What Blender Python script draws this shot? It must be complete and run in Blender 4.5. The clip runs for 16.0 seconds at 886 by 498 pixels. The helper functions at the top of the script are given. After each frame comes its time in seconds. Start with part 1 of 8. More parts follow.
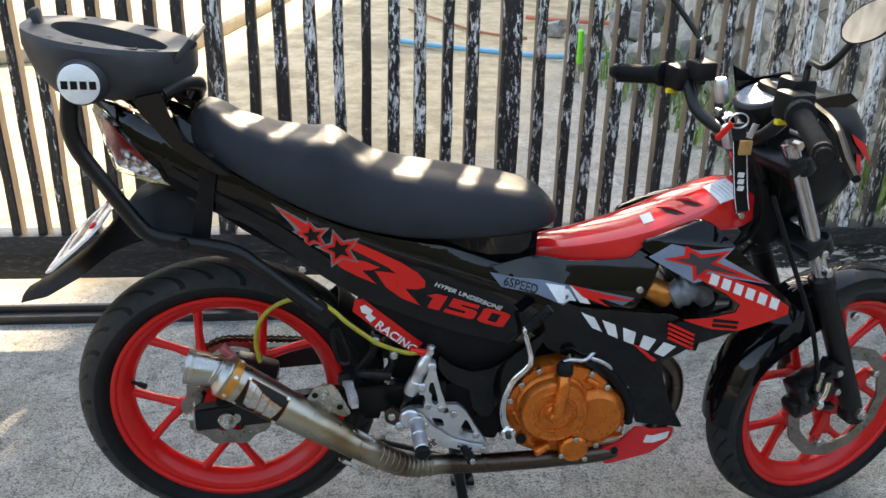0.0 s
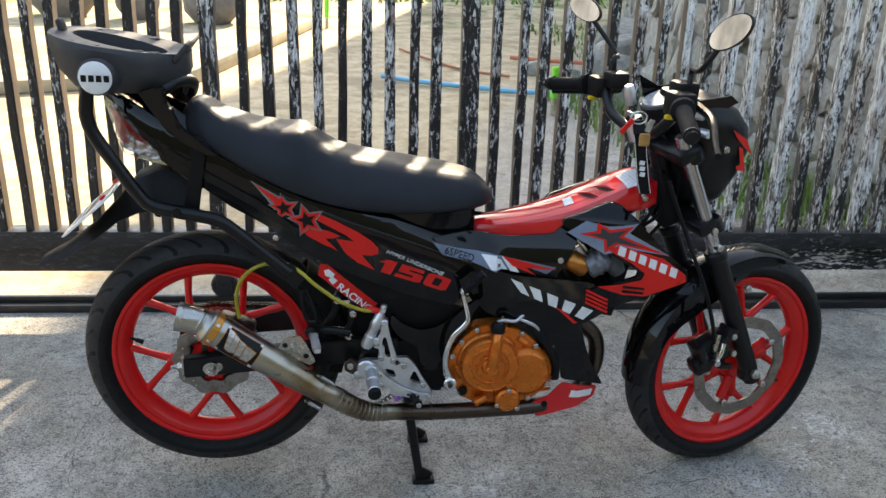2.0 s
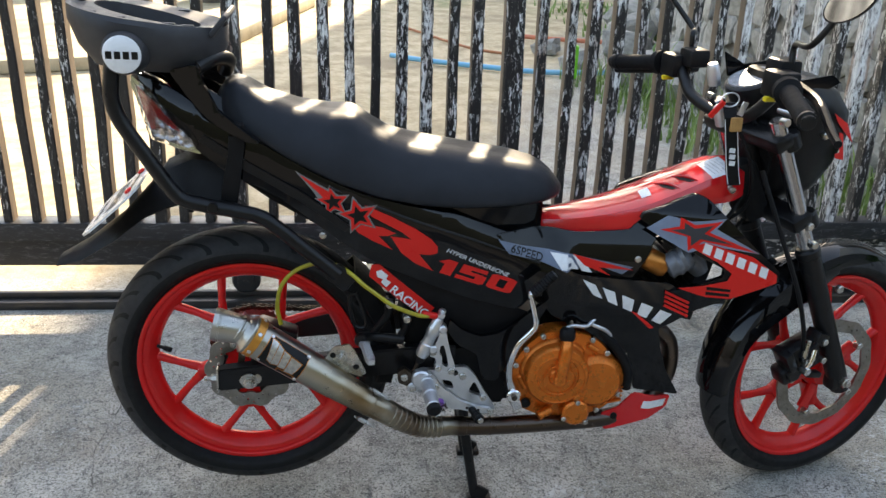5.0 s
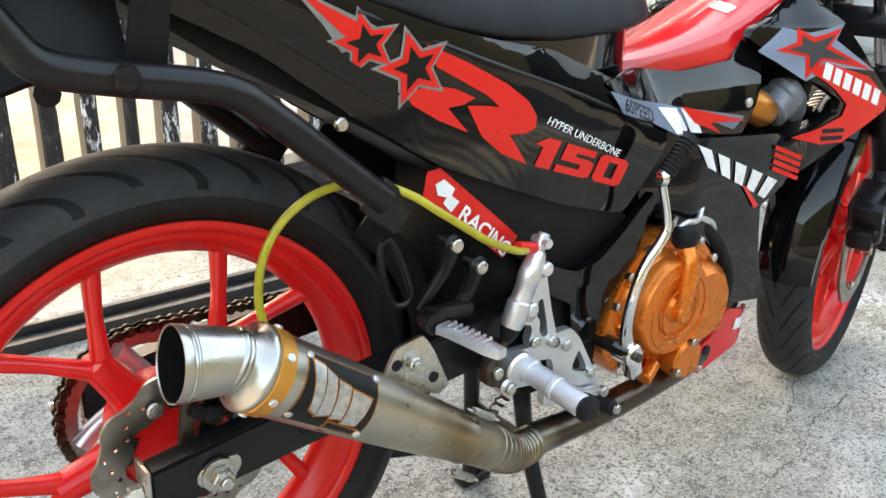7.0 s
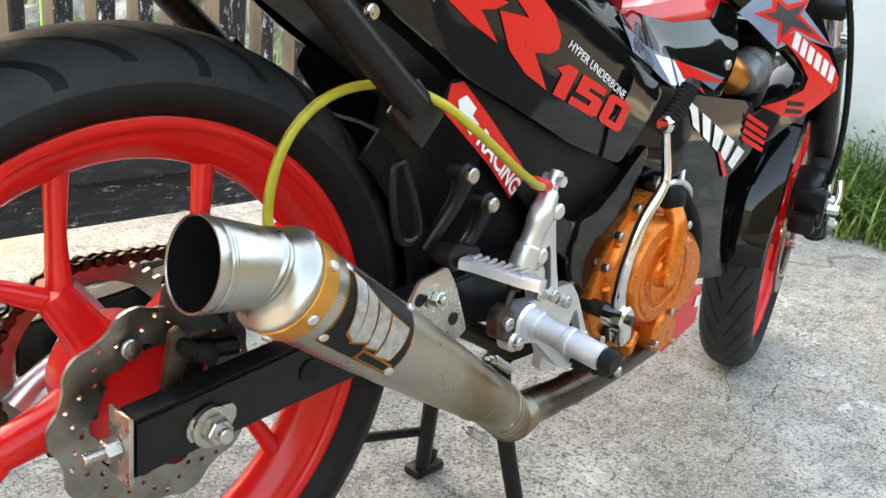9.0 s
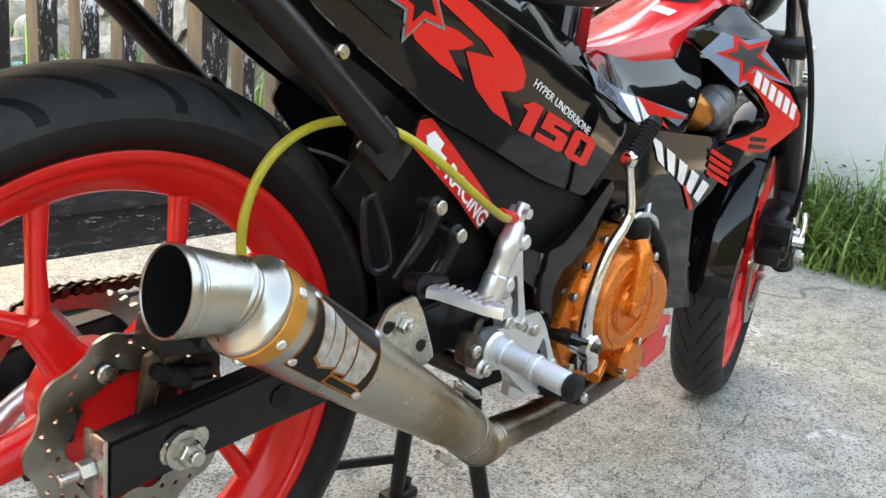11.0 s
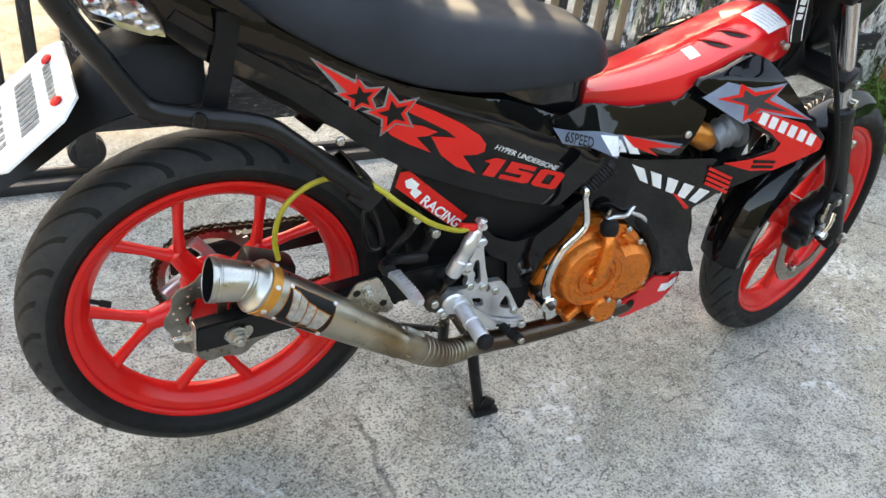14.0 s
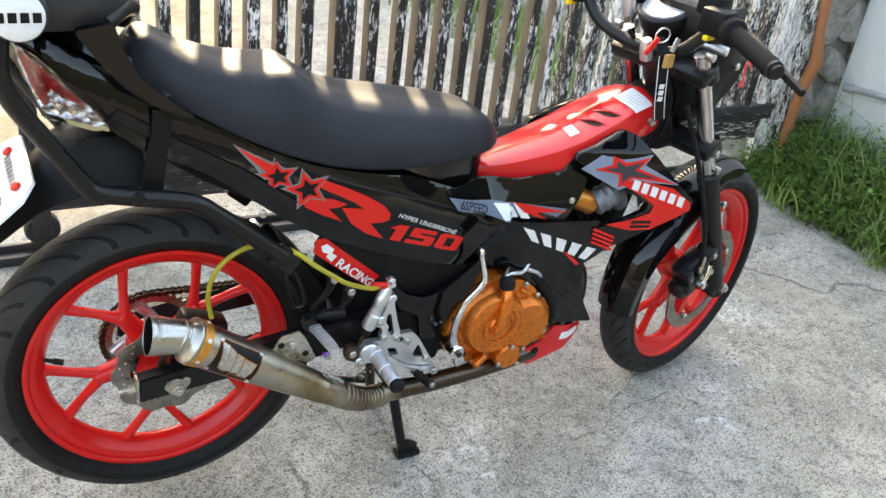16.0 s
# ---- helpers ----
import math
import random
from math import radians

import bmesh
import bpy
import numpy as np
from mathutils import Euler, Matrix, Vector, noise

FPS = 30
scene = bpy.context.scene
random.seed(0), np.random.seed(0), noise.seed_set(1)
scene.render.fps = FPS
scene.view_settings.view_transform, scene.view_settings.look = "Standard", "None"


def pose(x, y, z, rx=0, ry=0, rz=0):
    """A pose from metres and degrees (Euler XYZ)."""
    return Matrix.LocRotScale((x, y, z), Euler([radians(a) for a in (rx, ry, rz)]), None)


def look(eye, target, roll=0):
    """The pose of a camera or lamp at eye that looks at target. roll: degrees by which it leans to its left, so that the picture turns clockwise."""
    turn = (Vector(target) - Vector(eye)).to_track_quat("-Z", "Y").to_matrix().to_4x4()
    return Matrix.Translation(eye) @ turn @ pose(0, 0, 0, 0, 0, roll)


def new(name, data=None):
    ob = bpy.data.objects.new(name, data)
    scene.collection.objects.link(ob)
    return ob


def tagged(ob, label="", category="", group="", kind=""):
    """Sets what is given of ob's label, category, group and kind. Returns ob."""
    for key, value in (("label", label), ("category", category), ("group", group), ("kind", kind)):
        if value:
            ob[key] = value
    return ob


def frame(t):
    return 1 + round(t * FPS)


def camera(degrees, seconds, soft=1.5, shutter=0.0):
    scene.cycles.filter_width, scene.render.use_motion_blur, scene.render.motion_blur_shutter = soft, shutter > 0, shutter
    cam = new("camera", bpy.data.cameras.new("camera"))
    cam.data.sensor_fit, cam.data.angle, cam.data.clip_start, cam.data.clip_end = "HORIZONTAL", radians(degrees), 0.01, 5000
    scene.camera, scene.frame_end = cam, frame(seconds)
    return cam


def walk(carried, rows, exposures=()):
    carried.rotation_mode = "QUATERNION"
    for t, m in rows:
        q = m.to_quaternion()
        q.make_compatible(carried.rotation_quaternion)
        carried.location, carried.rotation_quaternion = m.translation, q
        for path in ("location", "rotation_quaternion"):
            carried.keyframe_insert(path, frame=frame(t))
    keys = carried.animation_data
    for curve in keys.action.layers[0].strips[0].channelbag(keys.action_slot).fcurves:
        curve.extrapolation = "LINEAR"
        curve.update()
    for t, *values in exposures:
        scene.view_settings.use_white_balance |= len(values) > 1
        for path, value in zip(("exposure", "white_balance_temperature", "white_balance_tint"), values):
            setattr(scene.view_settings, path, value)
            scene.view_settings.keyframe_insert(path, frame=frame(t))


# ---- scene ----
cam = camera(52.97, 16.0)
PATH = [
    (0, (0.2443, -1.5813, 1.3486), (0.4547, 0.2352, 0.5388), 1.32),
    (0.5, (0.2892, -1.7523, 1.3352), (0.4599, 0.0857, 0.5655), 1.57),
    (1, (0.3121, -1.8862, 1.3324), (0.4364, -0.0485, 0.5532), 1.40),
    (1.5, (0.3160, -1.9261, 1.3346), (0.5080, -0.0744, 0.6036), 1.81),
    (2, (0.3103, -1.9435, 1.3369), (0.5277, -0.0890, 0.6202), 1.84),
    (2.5, (0.3064, -1.9479, 1.3365), (0.5237, -0.0885, 0.6327), 1.75),
    (3, (0.2996, -1.9471, 1.3325), (0.5161, -0.0887, 0.6257), 1.82),
    (3.5, (0.2935, -1.9379, 1.3324), (0.4678, -0.0812, 0.6095), 1.79),
    (4, (0.2867, -1.9229, 1.3295), (0.4235, -0.0683, 0.5935), 1.60),
    (4.2, (0.2897, -1.9218, 1.3247), (0.4119, -0.0665, 0.5878), 1.49),
    (6.5, (-0.1870, -0.9596, 1.0202), (0.6863, 0.6611, 0.2386), 1.83),
    (7, (-0.2586, -0.7928, 0.8540), (0.8842, 0.6704, 0.1104), 0.79),
    (7.5, (-0.3111, -0.6740, 0.7561), (1.0184, 0.6358, 0.0371), 2.88),
    (8, (-0.3393, -0.6316, 0.7190), (1.0291, 0.6536, 0.0291), 4.77),
    (8.5, (-0.3400, -0.6260, 0.7130), (1.0663, 0.6398, 0.0649), 5.01),
    (9, (-0.3354, -0.6364, 0.7059), (1.0888, 0.6162, 0.0713), 5.39),
    (9.5, (-0.3292, -0.6362, 0.7076), (1.1361, 0.5917, 0.1202), 5.68),
    (9.7, (-0.3301, -0.6393, 0.7077), (1.1489, 0.5841, 0.1458), 5.87),
    (11.8, (-0.3540, -0.6759, 0.7366), (1.0423, 0.6276, 0.1438), 5.51),
    (12, (-0.3387, -0.6767, 0.7697), (1.0003, 0.6579, 0.1172), 5.57),
    (12.5, (-0.2987, -0.7402, 0.9061), (0.8030, 0.6840, 0.0355), 5.32),
    (13, (-0.2858, -0.8231, 1.0669), (0.6562, 0.6036, 0.0291), 2.22),
    (13.5, (-0.2674, -0.9635, 1.2022), (0.5318, 0.5345, 0.1452), 2.30),
    (14, (-0.2378, -1.1500, 1.2614), (0.5661, 0.2861, 0.1252), 8.08),
    (14.5, (-0.2325, -1.2698, 1.3174), (0.5871, 0.1885, 0.2212), 7.96),
    (15, (-0.2323, -1.3284, 1.3567), (0.6204, 0.1471, 0.3099), 7.15),
    (15.5, (-0.2422, -1.3477, 1.3707), (0.6529, 0.1210, 0.3501), 7.68),
    (16, (-0.2497, -1.3547, 1.3742), (0.6525, 0.1240, 0.3746), 7.59),
]
walk(cam, [(t, look(eye, target, roll)) for t, eye, target, roll in PATH],
     exposures=[(0, 2.5, 8500, 10), (1, 2.26, 8500, 10), (4, 2.30, 8500, 10), (6.5, 3.2, 9300, 10), (7, 3.58, 10300, 10), (9.5, 3.6, 10300, 10), (12, 3.4, 10300, 10), (12.5, 3.6, 10300, 10), (13.5, 3.52, 10300, 10), (14, 3.28, 9750, 10), (14.5, 3.28, 9750, 10), (16, 3.28, 9750, 10)])

# ---- world and sun ----
SUN_AZ, SUN_EL = 73.0, 33.0          # degrees: azimuth from +x towards +y, height above the horizon
world = bpy.data.worlds.new("sky_world")
scene.world = world
world.use_nodes = True
wn, wl = world.node_tree.nodes, world.node_tree.links
sky = wn.new("ShaderNodeTexSky")
sky.sky_type, sky.sun_disc = "NISHITA", False
sky.sun_elevation, sky.sun_rotation = radians(SUN_EL), radians(90 - SUN_AZ)
wl.new(sky.outputs[0], wn["Background"].inputs[0])
wn["Background"].inputs[1].default_value = 0.15
sun_data = bpy.data.lights.new("sun", "SUN")
sun_data.energy, sun_data.angle, sun_data.color = 3.4, radians(0.7), (1.0, 0.93, 0.82)
sun = new("sun", sun_data)
sun_way = Vector((math.cos(radians(SUN_EL)) * math.cos(radians(SUN_AZ)), math.cos(radians(SUN_EL)) * math.sin(radians(SUN_AZ)), math.sin(radians(SUN_EL))))
sun.matrix_world = look(sun_way * 30, (0, 0, 0))


# ---- materials ----
def noise_node(nt, scale, detail=4.0, rough=0.6, coord="Object", stretch=None):
    tc = nt.nodes.new("ShaderNodeTexCoord")
    tex = nt.nodes.new("ShaderNodeTexNoise")
    tex.inputs["Scale"].default_value, tex.inputs["Detail"].default_value, tex.inputs["Roughness"].default_value = scale, detail, rough
    if stretch:
        mp = nt.nodes.new("ShaderNodeMapping")
        mp.inputs["Scale"].default_value = stretch
        nt.links.new(tc.outputs[coord], mp.inputs[0])
        nt.links.new(mp.outputs[0], tex.inputs["Vector"])
    else:
        nt.links.new(tc.outputs[coord], tex.inputs["Vector"])
    return tex.outputs["Fac"]


def maths(nt, op, a, b=None, clamp=False):
    n = nt.nodes.new("ShaderNodeMath")
    n.operation, n.use_clamp = op, clamp
    for i, v in enumerate((a, b)):
        if v is None:
            continue
        if isinstance(v, (int, float)):
            n.inputs[i].default_value = v
        else:
            nt.links.new(v, n.inputs[i])
    return n.outputs[0]


def ramp(nt, fac, stops):
    n = nt.nodes.new("ShaderNodeValToRGB")
    el = n.color_ramp.elements
    while len(el) < len(stops):
        el.new(0.5)
    for e, (p, c) in zip(el, stops):
        e.position = p
        e.color = (*c, 1) if len(c) == 3 else c
    nt.links.new(fac, n.inputs[0])
    return n.outputs[0]


def mix(nt, fac, a, b):
    n = nt.nodes.new("ShaderNodeMix")
    n.data_type = "RGBA"
    for sock, v in ((n.inputs[0], fac), (n.inputs[6], a), (n.inputs[7], b)):
        if isinstance(v, (int, float)):
            sock.default_value = v
        elif isinstance(v, tuple):
            sock.default_value = (*v, 1)
        else:
            nt.links.new(v, sock)
    return n.outputs[2]


def grey(nt, fac, lo, hi, a=0.0, b=1.0):
    n = nt.nodes.new("ShaderNodeMapRange")
    n.inputs["From Min"].default_value, n.inputs["From Max"].default_value = lo, hi
    n.inputs["To Min"].default_value, n.inputs["To Max"].default_value = a, b
    nt.links.new(fac, n.inputs[0])
    return n.outputs[0]


def base(name):
    m = bpy.data.materials.new(name)
    m.use_nodes = True
    return m, m.node_tree, m.node_tree.nodes["Principled BSDF"]


def bump(nt, bsdf, height, strength, distance):
    b = nt.nodes.new("ShaderNodeBump")
    b.inputs["Strength"].default_value, b.inputs["Distance"].default_value = strength, distance
    nt.links.new(height, b.inputs["Height"])
    nt.links.new(b.outputs[0], bsdf.inputs["Normal"])


def surface(name, colour, rough=0.5, metal=0.0, coat=0.0, other=None, scale=25.0, fine=400.0, relief=0.0, spread=0.1, stretch=None, gloss=0.5):
    """A surface with a second tone in blotches, uneven gloss and fine relief."""
    m, nt, b = base(name)
    other = other or tuple(c * 0.75 for c in colour)
    blot = noise_node(nt, scale, 5, 0.65, stretch=stretch)
    nt.links.new(mix(nt, grey(nt, blot, 0.35, 0.7), colour, other), b.inputs["Base Color"])
    nt.links.new(grey(nt, noise_node(nt, scale * 2.3, 6, 0.7, stretch=stretch), 0.3, 0.75, max(rough - spread, 0.02), rough + spread), b.inputs["Roughness"])
    b.inputs["Metallic"].default_value = metal
    b.inputs["Specular IOR Level"].default_value = gloss
    b.inputs["Coat Weight"].default_value = coat
    b.inputs["Coat Roughness"].default_value = 0.04
    if relief:
        bump(nt, b, noise_node(nt, fine, 3, 0.6, stretch=stretch), 0.6, relief)
    return m


GLOSS_BLACK = surface("gloss_black_plastic", (0.0025, 0.0025, 0.003), 0.05, 0, 0, (0.005, 0.005, 0.0055), 12, 300, 0.0, 0.03, gloss=0.32)
SATIN_BLACK = surface("satin_black_paint", (0.0055, 0.0055, 0.006), 0.34, 0, 0, (0.009, 0.009, 0.01), 30, 900, 0.00008, 0.08, gloss=0.28)
MATTE_BLACK = surface("matte_black_plastic", (0.007, 0.007, 0.0075), 0.46, 0, 0, (0.012, 0.012, 0.013), 18, 1200, 0.00015, 0.1, gloss=0.12)
GRAINED = surface("grained_black_plastic", (0.03, 0.031, 0.035), 0.5, 0, 0, (0.045, 0.046, 0.05), 14, 1500, 0.0002, 0.08, gloss=0.3)
RUBBER = surface("grip_rubber", (0.007, 0.007, 0.0075), 0.7, 0, 0, (0.011, 0.011, 0.012), 30, 900, 0.0003, gloss=0.12)
VINYL = surface("seat_vinyl", (0.015, 0.017, 0.021), 0.46, 0, 0, (0.022, 0.0245, 0.03), 9, 1300, 0.00035, 0.07, gloss=0.16)
RED_PAINT = surface("gloss_red_paint", (0.7, 0.016, 0.02), 0.12, 0, 0.15, (0.62, 0.012, 0.016), 8, 300, 0.0, 0.05)
RED_WHEEL = surface("red_wheel_enamel", (0.72, 0.016, 0.016), 0.22, 0, 0.0, (0.64, 0.012, 0.012), 14, 600, 0.00003, 0.06, gloss=0.35)
STEEL = surface("brushed_steel", (0.56, 0.54, 0.5), 0.3, 1, 0, (0.42, 0.4, 0.36), 30, 700, 0.00005, 0.1)
ALLOY = surface("machined_alloy", (0.7, 0.71, 0.73), 0.36, 0.88, 0, (0.6, 0.61, 0.63), 40, 900, 0.00008, 0.1)
CHROME = surface("chrome", (0.82, 0.82, 0.82), 0.1, 1, 0, (0.7, 0.7, 0.7), 30, 300, 0.0, 0.05)
FORK_CHROME = surface("worn_fork_chrome", (0.5, 0.5, 0.51), 0.2, 1, 0, (0.44, 0.44, 0.45), 12, 600, 0.0, 0.03)
DARK_STEEL = surface("dark_oiled_steel", (0.12, 0.1, 0.085), 0.45, 1, 0, (0.05, 0.035, 0.025), 60, 900, 0.0001, 0.12)
DISC_STEEL = surface("brake_disc_steel", (0.34, 0.32, 0.29), 0.36, 1, 0, (0.22, 0.2, 0.17), 45, 900, 0.00005, 0.1)
ORANGE = surface("orange_anodised_alloy", (0.72, 0.18, 0.026), 0.3, 0.6, 0, (0.66, 0.16, 0.022), 20, 700, 0.0001, 0.08)
YELLOW = surface("yellow_hose", (0.42, 0.36, 0.025), 0.35, 0, 0, (0.3, 0.25, 0.02), 40, 500, 0.0001)
WHITE_STICKER = surface("white_sticker", (0.78, 0.79, 0.8), 0.3, 0, 0.2, (0.68, 0.69, 0.7), 30)
GREY_STICKER = surface("grey_sticker", (0.2, 0.2, 0.2), 0.3, 0, 0.2, (0.16, 0.16, 0.16), 30)
SILVER_STICKER = surface("silver_sticker", (0.24, 0.31, 0.43), 0.32, 0.2, 0.0, (0.15, 0.195, 0.28), 9)
RED_STICKER = surface("red_sticker", (0.72, 0.018, 0.014), 0.35, 0, 0.0, (0.68, 0.016, 0.013), 8, gloss=0.3)
# black of stickers and small dark parts, also the painted dark of holes
STICKER_HOLE_BLACK = surface("sticker_and_hole_black", (0.008, 0.008, 0.008), 0.4, gloss=0.2)
AMBER = surface("bronze_alloy", (0.6, 0.22, 0.05), 0.35, 0.8, 0, (0.4, 0.14, 0.03), 30)
CHAIN_METAL = surface("greasy_chain", (0.1, 0.07, 0.05), 0.4, 0.9, 0, (0.03, 0.022, 0.016), 150, 900, 0.0001, 0.12)
BRASS_BOX = surface("tan_leather", (0.5, 0.27, 0.09), 0.6, 0, 0, (0.35, 0.17, 0.05), 60)
LIME = surface("lime_plastic", (0.2, 0.75, 0.05), 0.4)
BLUE_PVC = surface("blue_pvc", (0.1, 0.38, 0.6), 0.45, 0, 0, (0.16, 0.4, 0.55), 8)
RED_PVC = surface("orange_pvc", (0.6, 0.16, 0.07), 0.5, 0, 0, (0.45, 0.14, 0.08), 8)


def tyre_rubber(name, count, big, edge):
    """Rubber whose tread grooves run slanting from the crown; the wheel's axle is the object's y axis."""
    m, nt, b = base(name)
    tc = nt.nodes.new("ShaderNodeTexCoord")
    sp = nt.nodes.new("ShaderNodeSeparateXYZ")
    nt.links.new(tc.outputs["Object"], sp.inputs[0])
    ang = maths(nt, "ARCTAN2", sp.outputs[2], sp.outputs[0])
    side = maths(nt, "ABSOLUTE", sp.outputs[1])
    turn = maths(nt, "MULTIPLY", ang, count / (2 * math.pi))
    radius = maths(nt, "SQRT", maths(nt, "ADD", maths(nt, "MULTIPLY", sp.outputs[0], sp.outputs[0]), maths(nt, "MULTIPLY", sp.outputs[2], sp.outputs[2])))
    down = maths(nt, "ADD", side, maths(nt, "SUBTRACT", big, radius))
    left = maths(nt, "SUBTRACT", 1.0, maths(nt, "MULTIPLY", down, 1 / 0.075))
    slant = maths(nt, "SUBTRACT", 1.7, maths(nt, "MULTIPLY", maths(nt, "MULTIPLY", left, left), 1.7))
    half = maths(nt, "MULTIPLY", maths(nt, "GREATER_THAN", sp.outputs[1], 0.0), 0.5)
    phase = maths(nt, "ADD", maths(nt, "ADD", turn, slant), maths(nt, "ADD", half, 40.0))
    saw = maths(nt, "FRACT", phase)
    short = maths(nt, "GREATER_THAN", maths(nt, "FRACT", maths(nt, "MULTIPLY", phase, 0.5)), 0.5)
    limit = maths(nt, "ADD", edge, maths(nt, "MULTIPLY", short, 0.009))
    groove = maths(nt, "LESS_THAN", maths(nt, "ABSOLUTE", maths(nt, "SUBTRACT", saw, 0.5)), 0.1)
    inside = maths(nt, "MULTIPLY", maths(nt, "GREATER_THAN", radius, limit), maths(nt, "GREATER_THAN", side, 0.005))
    groove = maths(nt, "MULTIPLY", groove, inside)
    dust = grey(nt, noise_node(nt, 22, 5, 0.7), 0.4, 0.75)
    crown = maths(nt, "GREATER_THAN", radius, edge - 0.006)
    tone = mix(nt, dust, mix(nt, crown, (0.007, 0.007, 0.0075), (0.02, 0.0205, 0.022)), mix(nt, crown, (0.011, 0.011, 0.011), (0.034, 0.034, 0.034)))
    nt.links.new(mix(nt, groove, tone, (0.003, 0.003, 0.003)), b.inputs["Base Color"])
    nt.links.new(grey(nt, noise_node(nt, 60, 4, 0.6), 0.3, 0.7, 0.5, 0.72), b.inputs["Roughness"])
    b.inputs["Specular IOR Level"].default_value = 0.22
    h = maths(nt, "SUBTRACT", maths(nt, "MULTIPLY", noise_node(nt, 700, 2, 0.5), 0.06), groove)
    bump(nt, b, h, 1.0, 0.003)
    return m


REAR_RUBBER, FRONT_RUBBER = tyre_rubber("rear_tyre_rubber", 30, 0.2985, 0.266), tyre_rubber("front_tyre_rubber", 34, 0.289, 0.264)


def exhaust_metal(name):
    """Brushed steel, browned and blued by heat towards the engine."""
    m, nt, b = base(name)
    tc = nt.nodes.new("ShaderNodeTexCoord")
    sp = nt.nodes.new("ShaderNodeSeparateXYZ")
    nt.links.new(tc.outputs["Object"], sp.inputs[0])
    x = maths(nt, "ADD", sp.outputs[0], maths(nt, "MULTIPLY", noise_node(nt, 14, 4, 0.6), 0.12))
    col = ramp(nt, grey(nt, x, -0.1, 0.9), [(0.0, (0.47, 0.46, 0.44)), (0.24, (0.43, 0.41, 0.36)), (0.34, (0.4, 0.35, 0.27)), (0.39, (0.24, 0.17, 0.1)), (0.43, (0.36, 0.31, 0.24)), (0.5, (0.16, 0.11, 0.075)), (0.55, (0.3, 0.26, 0.2)), (0.6, (0.09, 0.065, 0.05)), (1.0, (0.1, 0.08, 0.07))])
    nt.links.new(col, b.inputs["Base Color"])
    b.inputs["Metallic"].default_value = 1
    nt.links.new(grey(nt, noise_node(nt, 55, 5, 0.7), 0.3, 0.7, 0.24, 0.42), b.inputs["Roughness"])
    bump(nt, b, noise_node(nt, 500, 2, 0.5), 0.25, 0.0001)
    return m


EXHAUST = exhaust_metal("heat_stained_steel")


def clear(name, colour, rough=0.03, weight=1.0):
    m, nt, b = base(name)
    b.inputs["Base Color"].default_value = (*colour, 1)
    b.inputs["Roughness"].default_value = rough
    b.inputs["Transmission Weight"].default_value = weight
    b.inputs["IOR"].default_value = 1.45
    return m


CLEAR_LENS, RED_LENS = clear("clear_lens", (0.95, 0.96, 0.97)), clear("red_lens", (0.8, 0.03, 0.03), 0.08, 0.7)
def facets(name):
    """Bright lamp reflector broken into small facets."""
    m, nt, b = base(name)
    tc = nt.nodes.new("ShaderNodeTexCoord")
    vor = nt.nodes.new("ShaderNodeTexVoronoi")
    vor.inputs["Scale"].default_value = 70
    nt.links.new(tc.outputs["Object"], vor.inputs["Vector"])
    nt.links.new(mix(nt, grey(nt, vor.outputs["Distance"], 0.2, 0.8), (0.62, 0.6, 0.6), (0.36, 0.33, 0.33)), b.inputs["Base Color"])
    b.inputs["Metallic"].default_value, b.inputs["Roughness"].default_value = 0.9, 0.16
    bump(nt, b, vor.outputs["Distance"], 1.0, 0.012)
    return m


FACET = facets("facetted_reflector")
MIRROR = surface("mirror_glass", (0.8, 0.82, 0.84), 0.02, 1, 0, (0.76, 0.78, 0.8), 5, 100, 0.0, 0.01)


SCUFFS = ((1.66, 0.1, 0.085), (1.5, -0.05, 0.06))          # places and sizes of pale scrapes, in metres
SEAM_Y = 0.465          # old joint across the driveway, in metres


